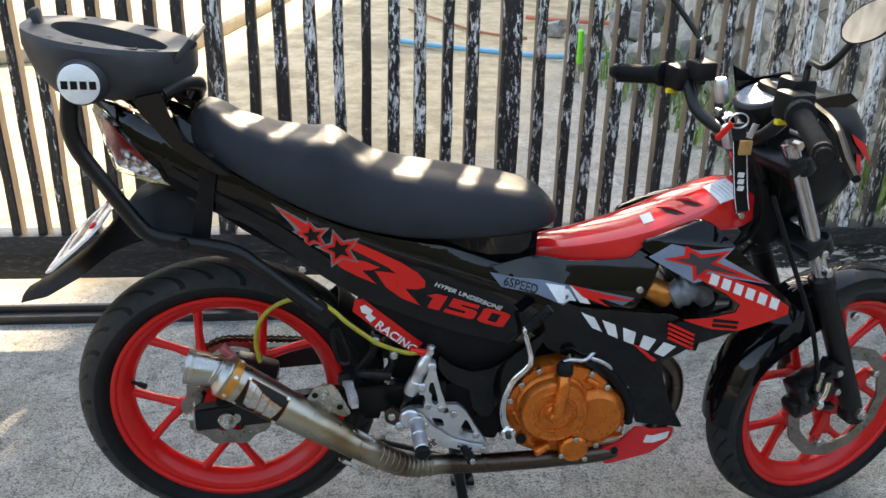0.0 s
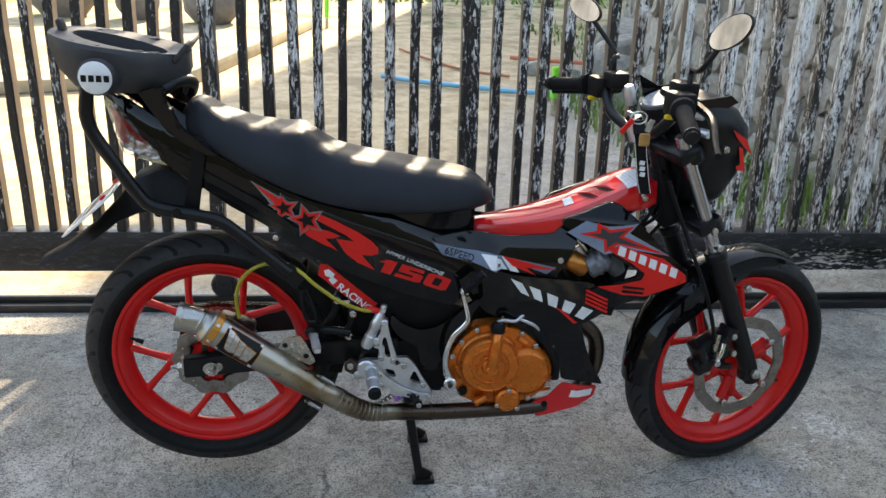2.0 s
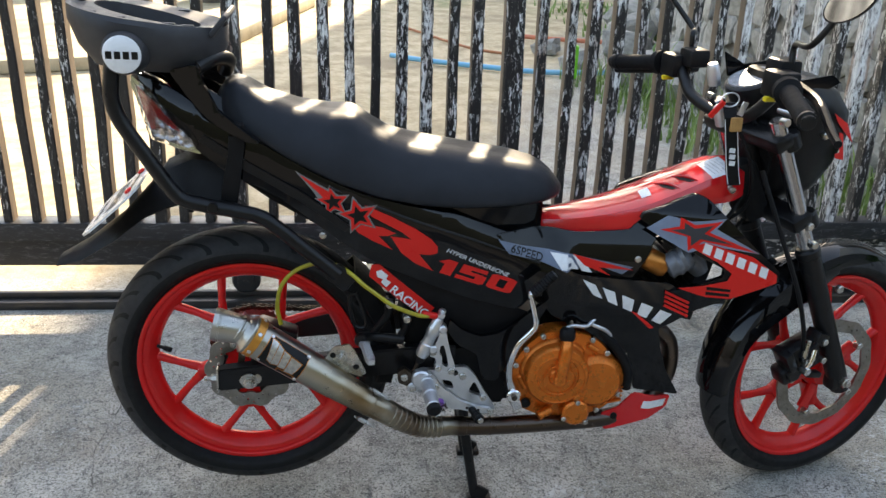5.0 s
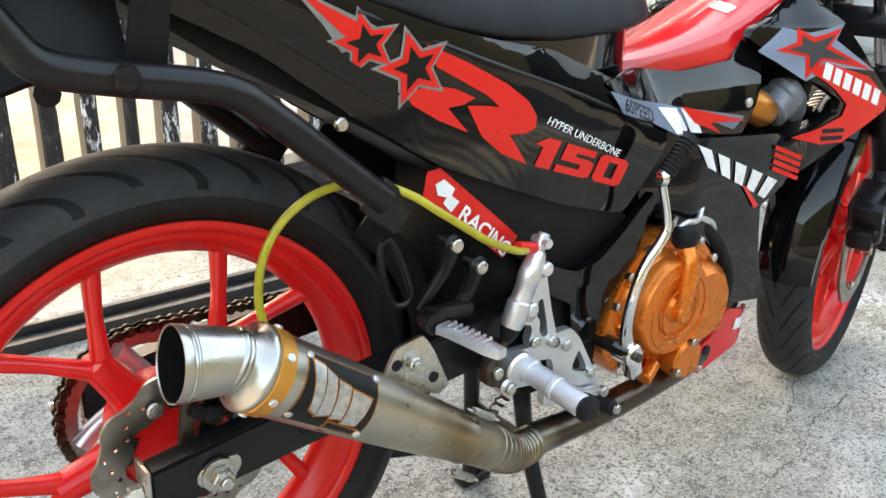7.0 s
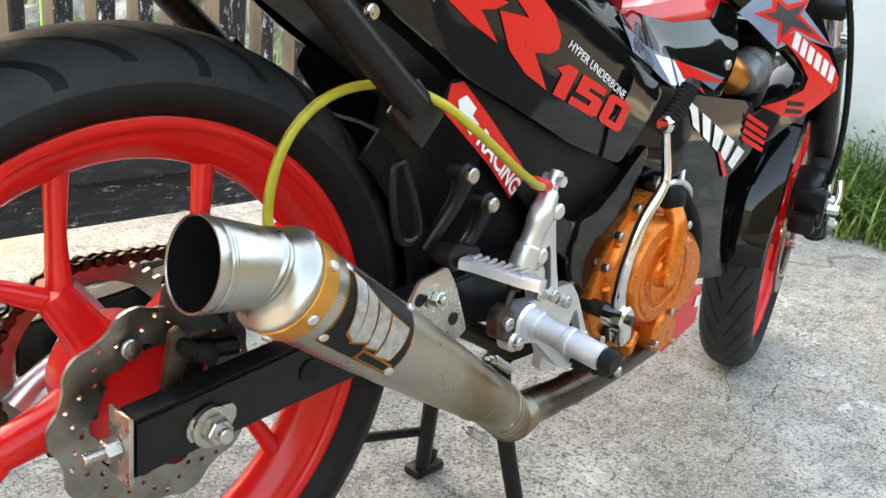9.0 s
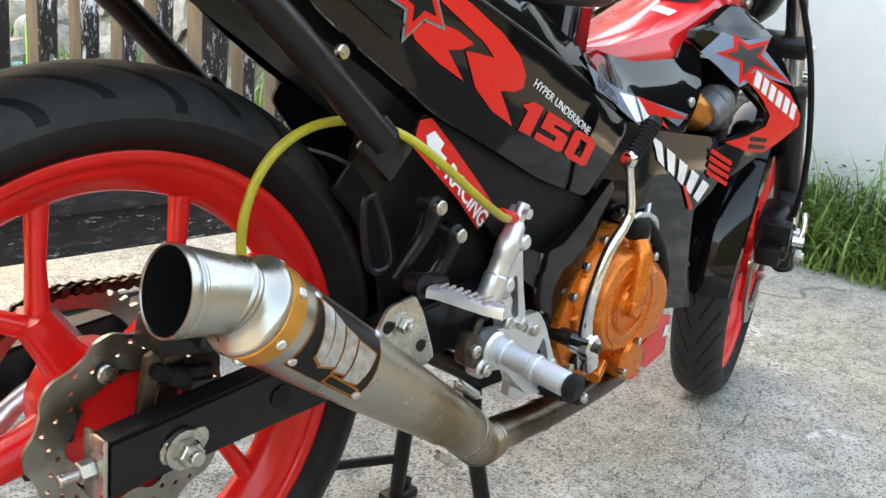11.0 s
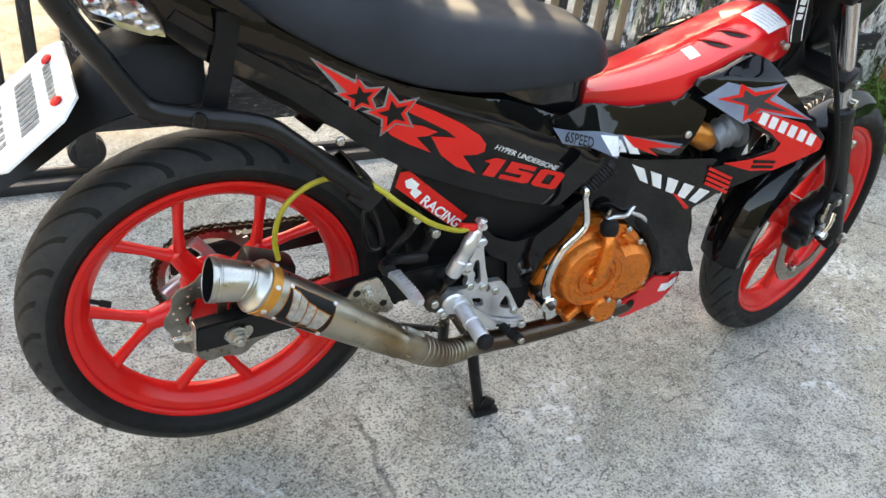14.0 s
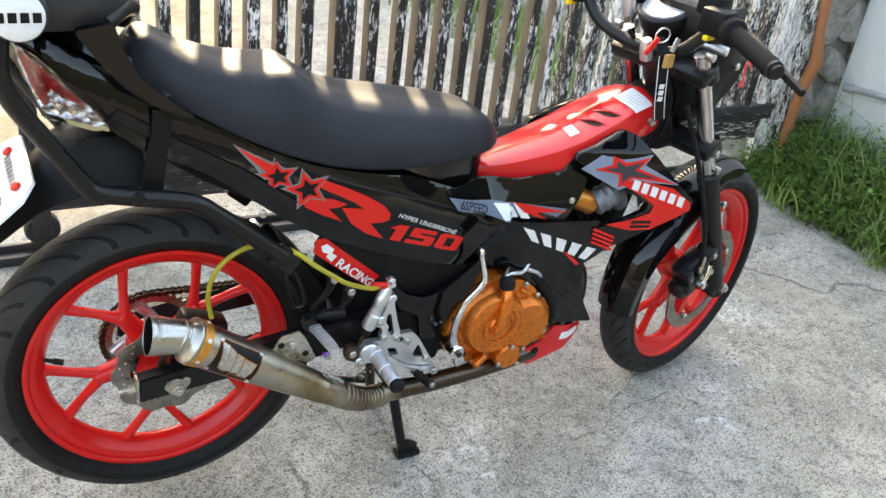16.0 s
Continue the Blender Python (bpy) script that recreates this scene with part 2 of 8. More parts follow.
def concrete_and_soil(name):
    """Worn driveway concrete; beyond the gate rail pale dusty soil to one side and grey slab to the other."""
    m, nt, b = base(name)
    tc = nt.nodes.new("ShaderNodeTexCoord")
    sp = nt.nodes.new("ShaderNodeSeparateXYZ")
    nt.links.new(tc.outputs["Object"], sp.inputs[0])
    big, mid, fine, grit = noise_node(nt, 0.9, 5, 0.6), noise_node(nt, 5, 6, 0.7), noise_node(nt, 45, 6, 0.75), noise_node(nt, 260, 3, 0.6)
    slab = ramp(nt, mid, [(0.3, (0.15, 0.143, 0.127)), (0.44, (0.31, 0.298, 0.268)), (0.56, (0.45, 0.433, 0.392)), (0.7, (0.58, 0.555, 0.495))])
    slab = mix(nt, grey(nt, big, 0.46, 0.62, 0, 0.6), slab, (0.44, 0.37, 0.265))
    blot = noise_node(nt, 17, 7, 0.8)
    slab = mix(nt, grey(nt, noise_node(nt, 1.7, 6, 0.75), 0.5, 0.62, 0, 0.5), slab, (0.19, 0.18, 0.155))
    slab = mix(nt, grey(nt, blot, 0.52, 0.62, 0, 0.8), slab, (0.15, 0.143, 0.128))
    slab = mix(nt, grey(nt, blot, 0.46, 0.36, 0, 0.6), slab, (0.55, 0.53, 0.49))
    slab = mix(nt, grey(nt, fine, 0.54, 0.62, 0, 0.85), slab, (0.1, 0.097, 0.09))
    slab = mix(nt, grey(nt, noise_node(nt, 75, 4, 0.8), 0.57, 0.63, 0, 0.7), slab, (0.56, 0.54, 0.5))
    slab = mix(nt, grey(nt, grit, 0.57, 0.64, 0, 0.7), slab, (0.62, 0.6, 0.55))
    slab = mix(nt, grey(nt, noise_node(nt, 170, 3, 0.7), 0.54, 0.6, 0, 0.85), slab, (0.065, 0.062, 0.057))
    pale = maths(nt, "MULTIPLY", grey(nt, noise_node(nt, 2.2, 3, 0.6), 0.6, 0.68), grey(nt, noise_node(nt, 34, 5, 0.8), 0.5, 0.6))
    slab = mix(nt, pale, slab, (0.6, 0.6, 0.58))
    pit = nt.nodes.new("ShaderNodeTexVoronoi")
    pit.inputs["Scale"].default_value = 100
    nt.links.new(tc.outputs["Object"], pit.inputs["Vector"])
    hole = maths(nt, "MULTIPLY", grey(nt, maths(nt, "SUBTRACT", pit.outputs["Distance"], maths(nt, "MULTIPLY", fine, 0.34)), 0.13, 0.06), grey(nt, noise_node(nt, 2.2, 5, 0.7), 0.42, 0.58), True)
    slab = mix(nt, maths(nt, "MULTIPLY", hole, 0.6), slab, (0.075, 0.072, 0.066))
    chips = nt.nodes.new("ShaderNodeTexVoronoi")
    chips.inputs["Scale"].default_value = 140
    nt.links.new(tc.outputs["Object"], chips.inputs["Vector"])
    slab = mix(nt, maths(nt, "MULTIPLY", grey(nt, chips.outputs["Distance"], 0.22, 0.14), grey(nt, blot, 0.44, 0.56), True), slab, (0.66, 0.64, 0.6))
    for sx, sy, sr in SCUFFS:
        off = maths(nt, "ADD", maths(nt, "POWER", maths(nt, "SUBTRACT", sp.outputs[0], sx), 2.0), maths(nt, "POWER", maths(nt, "SUBTRACT", sp.outputs[1], sy), 2.0))
        rim = maths(nt, "ADD", maths(nt, "SQRT", off), maths(nt, "MULTIPLY", maths(nt, "SUBTRACT", noise_node(nt, 14, 6, 0.8), 0.5), 0.35))
        spot = maths(nt, "MULTIPLY", grey(nt, rim, sr, sr * 0.8), grey(nt, noise_node(nt, 60, 6, 0.85), 0.5, 0.56), True)
        slab = mix(nt, maths(nt, "MULTIPLY", spot, 0.8), slab, (0.72, 0.72, 0.7))
    vor = nt.nodes.new("ShaderNodeTexVoronoi")
    vor.feature = "DISTANCE_TO_EDGE"
    vor.inputs["Scale"].default_value = 0.75
    warp = nt.nodes.new("ShaderNodeMixRGB")
    warp.inputs[0].default_value = 0.16
    wob = nt.nodes.new("ShaderNodeTexNoise")
    wob.inputs["Scale"].default_value, wob.inputs["Detail"].default_value = 3.0, 6
    nt.links.new(tc.outputs["Object"], wob.inputs["Vector"])
    nt.links.new(tc.outputs["Object"], warp.inputs[1])
    nt.links.new(wob.outputs["Color"], warp.inputs[2])
    nt.links.new(warp.outputs[0], vor.inputs["Vector"])
    crack = grey(nt, vor.outputs["Distance"], 0.0008, 0.0035, 1.0, 0.0)
    seam = maths(nt, "ABSOLUTE", maths(nt, "SUBTRACT", maths(nt, "ADD", sp.outputs[1], maths(nt, "MULTIPLY", wob.outputs["Fac"], 0.05)), SEAM_Y))
    crack = maths(nt, "MAXIMUM", crack, grey(nt, seam, 0.001, 0.0045, 1.0, 0.0))
    crack = maths(nt, "MULTIPLY", crack, grey(nt, noise_node(nt, 2.6, 2, 0.5), 0.48, 0.58), True)
    slab = mix(nt, maths(nt, "MULTIPLY", crack, 0.6), slab, (0.07, 0.068, 0.063))
    soil = ramp(nt, noise_node(nt, 4.5, 9, 0.82), [(0.3, (0.2, 0.14, 0.075)), (0.45, (0.4, 0.305, 0.18)), (0.56, (0.53, 0.42, 0.265)), (0.72, (0.6, 0.5, 0.345))])
    # broad brown patches put the yard's dappled tree shade into the soil colour
    soil = mix(nt, grey(nt, noise_node(nt, 0.55, 5, 0.65), 0.51, 0.6, 0, 0.7), soil, (0.24, 0.175, 0.105))
    edge = maths(nt, "ADD", sp.outputs[0], maths(nt, "MULTIPLY", maths(nt, "SUBTRACT", big, 0.5), 2.5))
    bare = maths(nt, "MULTIPLY", grey(nt, maths(nt, "ADD", edge, maths(nt, "MULTIPLY", sp.outputs[1], -0.42)), 0.3, -0.5), grey(nt, sp.outputs[1], 1.06, 1.3), True)
    col = mix(nt, bare, slab, soil)
    # unseen front ground, darkened to cut bounce and reflections on the bike
    grain = ramp(nt, maths(nt, "ADD", maths(nt, "MULTIPLY", grit, 0.5), maths(nt, "MULTIPLY", fine, 0.5)), [(0.4, (0.05, 0.05, 0.052)), (0.6, (0.11, 0.108, 0.105))])
    col = mix(nt, grey(nt, maths(nt, "ADD", sp.outputs[1], maths(nt, "MULTIPLY", mid, 0.1)), -1.3, -1.36), col, grain)
    moss = maths(nt, "MULTIPLY", grey(nt, noise_node(nt, 1.6, 4, 0.7), 0.52, 0.62), grey(nt, sp.outputs[1], 8.0, 9.5), True)
    nt.links.new(mix(nt, moss, col, (0.13, 0.16, 0.05)), b.inputs["Base Color"])
    nt.links.new(grey(nt, mid, 0.3, 0.7, 0.75, 0.95), b.inputs["Roughness"])
    h = maths(nt, "ADD", maths(nt, "MULTIPLY", fine, 0.6), maths(nt, "SUBTRACT", maths(nt, "MULTIPLY", grit, 0.3), maths(nt, "ADD", crack, hole)))
    bump(nt, b, h, 0.8, 0.006)
    return m


GROUND = concrete_and_soil("driveway_and_yard")
CRACK = surface("crack_dirt", (0.09, 0.085, 0.076), 0.95, 0, 0, (0.2, 0.19, 0.17), 40)


def peeling_paint(name, dark, pale, stretch=(1, 1, 0.28), sound=0.0):
    """Black paint flaking off to whitish old paint and rusty wood; the flaking grows along the gate."""
    m, nt, b = base(name)
    geo = nt.nodes.new("ShaderNodeNewGeometry")
    sp = nt.nodes.new("ShaderNodeSeparateXYZ")
    nt.links.new(geo.outputs["Position"], sp.inputs[0])
    info = nt.nodes.new("ShaderNodeObjectInfo")
    mp = nt.nodes.new("ShaderNodeMapping")
    mp.inputs["Scale"].default_value = stretch
    nt.links.new(geo.outputs["Position"], mp.inputs[0])
    def n(scale, detail, rough):
        t = nt.nodes.new("ShaderNodeTexNoise")
        t.inputs["Scale"].default_value, t.inputs["Detail"].default_value, t.inputs["Roughness"].default_value = scale, detail, rough
        nt.links.new(mp.outputs[0], t.inputs["Vector"])
        return t.outputs["Fac"]
    amount = maths(nt, "ADD", grey(nt, sp.outputs[0], -0.4, 1.8, -0.09 - sound, 0.006 - sound), maths(nt, "MULTIPLY", info.outputs["Random"], 0.1))
    amount = maths(nt, "ADD", amount, grey(nt, sp.outputs[2], 0.3, 1.1, -0.02, 0.035))
    flake = maths(nt, "ADD", maths(nt, "MULTIPLY", n(120, 9, 0.8), 0.55), maths(nt, "MULTIPLY", n(30, 7, 0.75), 0.45))
    flake = maths(nt, "ADD", flake, amount)
    mask = grey(nt, flake, 0.548, 0.556)
    under = ramp(nt, n(70, 7, 0.8), [(0.34, (0.12, 0.1, 0.08)), (0.42, (0.4, 0.37, 0.34)), (0.5, (0.72, 0.7, 0.67)), (0.58, (0.88, 0.87, 0.84))])
    rust = maths(nt, "MULTIPLY", grey(nt, n(9, 4, 0.6), 0.56, 0.66), 0.75)
    under = mix(nt, rust, under, (0.3, 0.14, 0.07))
    top = mix(nt, grey(nt, n(95, 7, 0.8), 0.53, 0.68), dark, pale)
    nt.links.new(mix(nt, mask, top, under), b.inputs["Base Color"])
    nt.links.new(grey(nt, mask, 0, 1, 0.42, 0.8), b.inputs["Roughness"])
    bump(nt, b, maths(nt, "SUBTRACT", maths(nt, "MULTIPLY", n(70, 4, 0.7), 0.3), mask), 0.8, 0.0015)
    return m


GATE_PAINT = peeling_paint("peeling_black_paint", (0.016, 0.015, 0.015), (0.09, 0.085, 0.08))
BEAM_PAINT = peeling_paint("scuffed_black_beam", (0.02, 0.02, 0.022), (0.12, 0.12, 0.125), (0.25, 1, 1), 0.05)
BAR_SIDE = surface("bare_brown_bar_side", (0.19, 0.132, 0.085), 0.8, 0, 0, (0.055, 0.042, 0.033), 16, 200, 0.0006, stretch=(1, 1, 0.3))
RUST_WOOD = surface("orange_brown_timber", (0.42, 0.14, 0.05), 0.7, 0, 0, (0.25, 0.1, 0.05), 14, 200, 0.001, stretch=(1, 1, 0.3))
RAIL_STEEL = surface("worn_rail_steel", (0.035, 0.037, 0.042), 0.45, 0.6, 0, (0.07, 0.06, 0.05), 10, 300, 0.0004)
STONE = surface("grey_rubble_stone", (0.36, 0.34, 0.31), 0.9, 0, 0, (0.17, 0.16, 0.145), 6, 60, 0.006)
MORTAR = surface("dark_mortar", (0.2, 0.19, 0.17), 0.95, 0, 0, (0.1, 0.095, 0.085), 9, 80, 0.005)
LIMEWASH = surface("white_limewash", (0.88, 0.89, 0.9), 0.85, 0, 0, (0.76, 0.78, 0.8), 1.8, 60, 0.002)
CLAY = surface("grey_clay", (0.16, 0.15, 0.14), 0.8, 0, 0, (0.1, 0.09, 0.085), 8, 80, 0.002)
# pale and dark patches of an unseen wall, meant for mirror reflections
REFLECTED_PATCHES = surface("reflected_patches", (0.3, 0.3, 0.3), 0.9, 0, 0, (0.03, 0.03, 0.03), 1.6, 30, 0.01, stretch=(1, 3.0, 0.7))
YARD_WALL = surface("mossy_yard_wall", (0.13, 0.12, 0.1), 0.95, 0, 0, (0.06, 0.065, 0.035), 2.5, 30, 0.01)
# near-black tone of the unseen walls that darken reflections
UNSEEN_DARK = surface("unseen_dark", (0.02, 0.028, 0.014), 0.9, 0, 0, (0.01, 0.012, 0.008), 3, 30, 0.02)
# pale tone of the unseen shade block, for reflections on seat and panels
SHADE_BLOCK_PALE = surface("shade_block_pale", (0.58, 0.56, 0.53), 0.9, 0, 0, (0.46, 0.44, 0.4), 2.0, 30, 0.005)
LEAF = surface("weed_leaf", (0.075, 0.17, 0.025), 0.5, 0, 0, (0.025, 0.07, 0.012), 9, 300, 0.0005)
GRASS = surface("grass_blade", (0.2, 0.3, 0.07), 0.55, 0, 0, (0.08, 0.15, 0.03), 6, 300, 0.0003)


# ---- mesh helpers ----
from mathutils.geometry import tessellate_polygon


def part(name, bm, material, parent=None, label="", smooth=True, angle=38, where=None):
    """Links a bmesh as one mesh object, under a thing or a part if one is given."""
    bmesh.ops.recalc_face_normals(bm, faces=bm.faces[:])
    me = bpy.data.meshes.new(name)
    bm.to_mesh(me)
    bm.free()
    me.materials.append(material)
    if smooth:
        me.polygons.foreach_set("use_smooth", [True] * len(me.polygons))
        me.set_sharp_from_angle(angle=radians(angle))
    ob = new(name, me)
    if where is not None:
        ob.matrix_basis = where
    if parent:
        ob.parent = parent
    if label:
        ob["label"] = label
    return ob


def empty(name, where=None, parent=None):
    ob = new(name)
    ob.empty_display_size = 0.05
    if where is not None:
        ob.matrix_basis = where
    if parent:
        ob.parent = parent
    return ob


def box(bm, mid, size, turn=None, bevel=0.0):
    m = Matrix.Translation(mid) @ (turn or Matrix.Identity(4)) @ Matrix.Diagonal((*size, 1))
    vs = bmesh.ops.create_cube(bm, size=1.0, matrix=m)["verts"]
    if bevel:
        es = list({e for v in vs for e in v.link_edges})
        bmesh.ops.bevel(bm, geom=es, offset=bevel, segments=2, profile=0.5, affect="EDGES", clamp_overlap=True)


def frame_of(way):
    z = Vector(way).normalized()
    x = (Vector((0, 0, 1)) if abs(z.z) < 0.9 else Vector((1, 0, 0))).cross(z).normalized()
    return x, z.cross(x), z


def lathe(bm, start, end, profile, n=24, close=False):
    """Rings of (share of the way from start to end, radius)."""
    a, b = Vector(start), Vector(end)
    x, y, z = frame_of(b - a)
    rings = []
    for k, r in profile:
        p = a.lerp(b, k)
        rings.append([bm.verts.new(p + (x * math.cos(t) + y * math.sin(t)) * r) for t in (2 * math.pi * i / n for i in range(n))])
    for r0, r1 in zip(rings, rings[1:]):
        for i in range(n):
            bm.faces.new((r0[i], r0[(i + 1) % n], r1[(i + 1) % n], r1[i]))
    if not close:
        bm.faces.new(rings[0][::-1])
        bm.faces.new(rings[-1])


def rod(bm, a, b, r, n=14, edge=0.0):
    size = (Vector(b) - Vector(a)).length
    k = min(edge / size, 0.4) if edge else 0
    lathe(bm, a, b, [(0, r - edge), (k, r), (1 - k, r), (1, r - edge)] if edge else [(0, r), (1, r)], n)


def spline(points, per=6):
    pts = [Vector(p) for p in points]
    if len(pts) < 3:
        return pts
    ext = [pts[0] * 2 - pts[1], *pts, pts[-1] * 2 - pts[-2]]
    out = []
    for i in range(1, len(ext) - 2):
        p0, p1, p2, p3 = ext[i - 1:i + 3]
        for j in range(per):
            t = j / per
            out.append(0.5 * ((2 * p1) + (p2 - p0) * t + (2 * p0 - 5 * p1 + 4 * p2 - p3) * t * t + (3 * p1 - p0 - 3 * p2 + p3) * t ** 3))
    return out + [pts[-1]]


def pipe(bm, points, r, n=12, per=6, flat=1.0):
    """A bent tube along a curve through the points; r may be a number or one radius a point."""
    pts = spline(points, per)
    rs = r if isinstance(r, (list, tuple)) else None
    x = None
    rings = []
    for i, p in enumerate(pts):
        way = (pts[min(i + 1, len(pts) - 1)] - pts[max(i - 1, 0)]).normalized()
        if x is None:
            x = frame_of(way)[0]
        x = (x - way * x.dot(way)).normalized()
        y = way.cross(x)
        rad = r
        if rs:
            k = i / (len(pts) - 1) * (len(rs) - 1)
            lo = min(int(k), len(rs) - 2)
            rad = rs[lo] + (rs[lo + 1] - rs[lo]) * (k - lo)
        rings.append([bm.verts.new(p + (x * math.cos(t) * flat + y * math.sin(t)) * rad) for t in (2 * math.pi * j / n for j in range(n))])
    for r0, r1 in zip(rings, rings[1:]):
        for j in range(n):
            bm.faces.new((r0[j], r0[(j + 1) % n], r1[(j + 1) % n], r1[j]))
    bm.faces.new(rings[0][::-1])
    bm.faces.new(rings[-1])


def slab(bm, outline, y0, y1, bevel=0.003, plane="xz"):
    """A flat plate with this outline, from y0 to y1."""
    vs = [bm.verts.new((u, y0, v)) for u, v in outline]
    f = bm.faces.new(vs)
    made = bmesh.ops.extrude_face_region(bm, geom=[f])["geom"]
    up = [g for g in made if isinstance(g, bmesh.types.BMVert)]
    bmesh.ops.translate(bm, verts=up, vec=(0, y1 - y0, 0))
    if bevel:
        ring = [e for e in {e for v in up for e in v.link_edges} if all(w in up for w in e.verts)]
        bmesh.ops.bevel(bm, geom=ring, offset=bevel, segments=2, profile=0.6, affect="EDGES", clamp_overlap=True)


def lerp_at(table, x):
    if x <= table[0][0]:
        return table[0][1]
    for (x0, v0), (x1, v1) in zip(table, table[1:]):
        if x <= x1:
            k = (x - x0) / (x1 - x0)
            k = k * k * (3 - 2 * k) * 0.5 + k * 0.5
            return v0 + (v1 - v0) * k
    return table[-1][1]


def round_corners(outline, share=0.22):
    """Cuts each corner of an outline into a short curve."""
    out = []
    n = len(outline)
    for i in range(n):
        p, a, b = Vector(outline[i]), Vector(outline[i - 1]), Vector(outline[(i + 1) % n])
        u, v = p.lerp(a, share), p.lerp(b, share)
        out += [tuple(u), tuple((u + v) * 0.25 + p * 0.5), tuple(v)]
    return out


def sheet(outline, wide, side=-1, thick=0.004, step=0.0125, lift=0.0, roll=0.004):
    """A moulded panel: an outline in x and z, bent to the half-width wide(x, z), with rolled edges and thickness."""
    bm = bmesh.new()
    vs = [bm.verts.new((x, 0, z)) for x, z in outline]
    for i, j, k in tessellate_polygon([[Vector((x, z, 0)) for x, z in outline]]):
        bm.faces.new((vs[i], vs[j], vs[k]))
    xs, zs = [p[0] for p in outline], [p[1] for p in outline]
    for lo, hi, way in ((min(xs), max(xs), (1, 0, 0)), (min(zs), max(zs), (0, 0, 1))):
        k = math.floor(lo / step) + 1
        while k * step < hi:
            bmesh.ops.bisect_plane(bm, geom=bm.verts[:] + bm.edges[:] + bm.faces[:], dist=1e-5, plane_co=Vector(way) * k * step, plane_no=way)
            k += 1
    for v in bm.verts:
        v.co.y = side * (wide(v.co.x, v.co.z) + lift)
    if thick:
        front = {v for v in bm.verts}
        edge = [e for e in bm.edges if e.is_boundary]
        made = bmesh.ops.extrude_face_region(bm, geom=bm.faces[:])["geom"]
        moved = {g for g in made if isinstance(g, bmesh.types.BMVert)}
        for g in moved:
            g.co.y -= side * thick
        if roll:
            ring = [e for e in bm.edges if not (e.verts[0] in moved or e.verts[1] in moved) and len(e.link_faces) == 2 and any(all(v in moved for v in f.verts) or sum(v in moved for v in f.verts) == 2 for f in e.link_faces) and not all(sum(v in moved for v in f.verts) == 2 for f in e.link_faces)]
            bmesh.ops.bevel(bm, geom=ring, offset=min(roll, thick * 0.6), segments=2, profile=0.5, affect="EDGES", clamp_overlap=True)
    return bm


def letters(text, low, end, top, wide, side=-1, lift=0.0015, depth=0.0004, bold=0.0):
    """Built-in-font words laid on a panel between three corners in x and z: start and end of the baseline, and the top of the start."""
    cu = bpy.data.curves.new("words", "FONT")
    cu.body, cu.size, cu.offset, cu.resolution_u = text, 1.0, bold, 3
    ob = new("words", cu)
    bpy.context.view_layer.update()
    me = bpy.data.meshes.new_from_object(ob.evaluated_get(bpy.context.evaluated_depsgraph_get()))
    bpy.data.objects.remove(ob)
    bm = bmesh.new()
    bm.from_mesh(me)
    bpy.data.meshes.remove(me)
    us, ws = [v.co.x for v in bm.verts], [v.co.y for v in bm.verts]
    u0, du, w0, dw = min(us), max(us) - min(us), min(ws), max(ws) - min(ws)
    for v in bm.verts:
        u, w = (v.co.x - u0) / du, (v.co.y - w0) / dw
        x, z = low[0] + (end[0] - low[0]) * u + (top[0] - low[0]) * w, low[1] + (end[1] - low[1]) * u + (top[1] - low[1]) * w
        v.co = (x, side * (wide(x, z) + lift), z)
    made = bmesh.ops.extrude_face_region(bm, geom=bm.faces[:])["geom"]
    for g in made:
        if isinstance(g, bmesh.types.BMVert):
            g.co.y -= side * depth
    return bm


def loft(bm, sections, caps=True):
    """Skin over rings of points, all of one length."""
    rings = [[bm.verts.new(p) for p in ring] for ring in sections]
    n = len(rings[0])
    for r0, r1 in zip(rings, rings[1:]):
        for i in range(n):
            bm.faces.new((r0[i], r0[(i + 1) % n], r1[(i + 1) % n], r1[i]))
    if caps:
        bm.faces.new(rings[0][::-1])
        bm.faces.new(rings[-1])


def hexbolt(bm, at, way, r=0.007, h=0.006, washer=True):
    a, w = Vector(at), Vector(way).normalized()
    if washer:
        rod(bm, a, a + w * h * 0.3, r * 1.5, 16)
    rod(bm, a + w * h * 0.3, a + w * h, r, 6, r * 0.12)
    rod(bm, a + w * h, a + w * h * 1.35, r * 0.55, 12, r * 0.1)


# ---- setting ----
def gate_y(x):
    return 0.933 - 0.028 * x


def make_ground():
    bm = bmesh.new()
    n = 44
    g = [[None] * (n + 1) for _ in range(n + 1)]
    for i in range(n + 1):
        for j in range(n + 1):
            a, b = i / n * 2 - 1, j / n * 2 - 1
            x, y = 0.6 + 60 * a * abs(a) ** 2.2 + 2.5 * a, 60 * b * abs(b) ** 2.2 + 2.5 * b
            g[i][j] = bm.verts.new((x, y, 0.0))
    for i in range(n):
        for j in range(n):
            bm.faces.new((g[i][j], g[i + 1][j], g[i + 1][j + 1], g[i][j + 1]))
    tagged(part("ground", bm, GROUND), "worn cracked grey concrete driveway and dusty yard, with a dark strip added out of view", "ground", kind="structure")


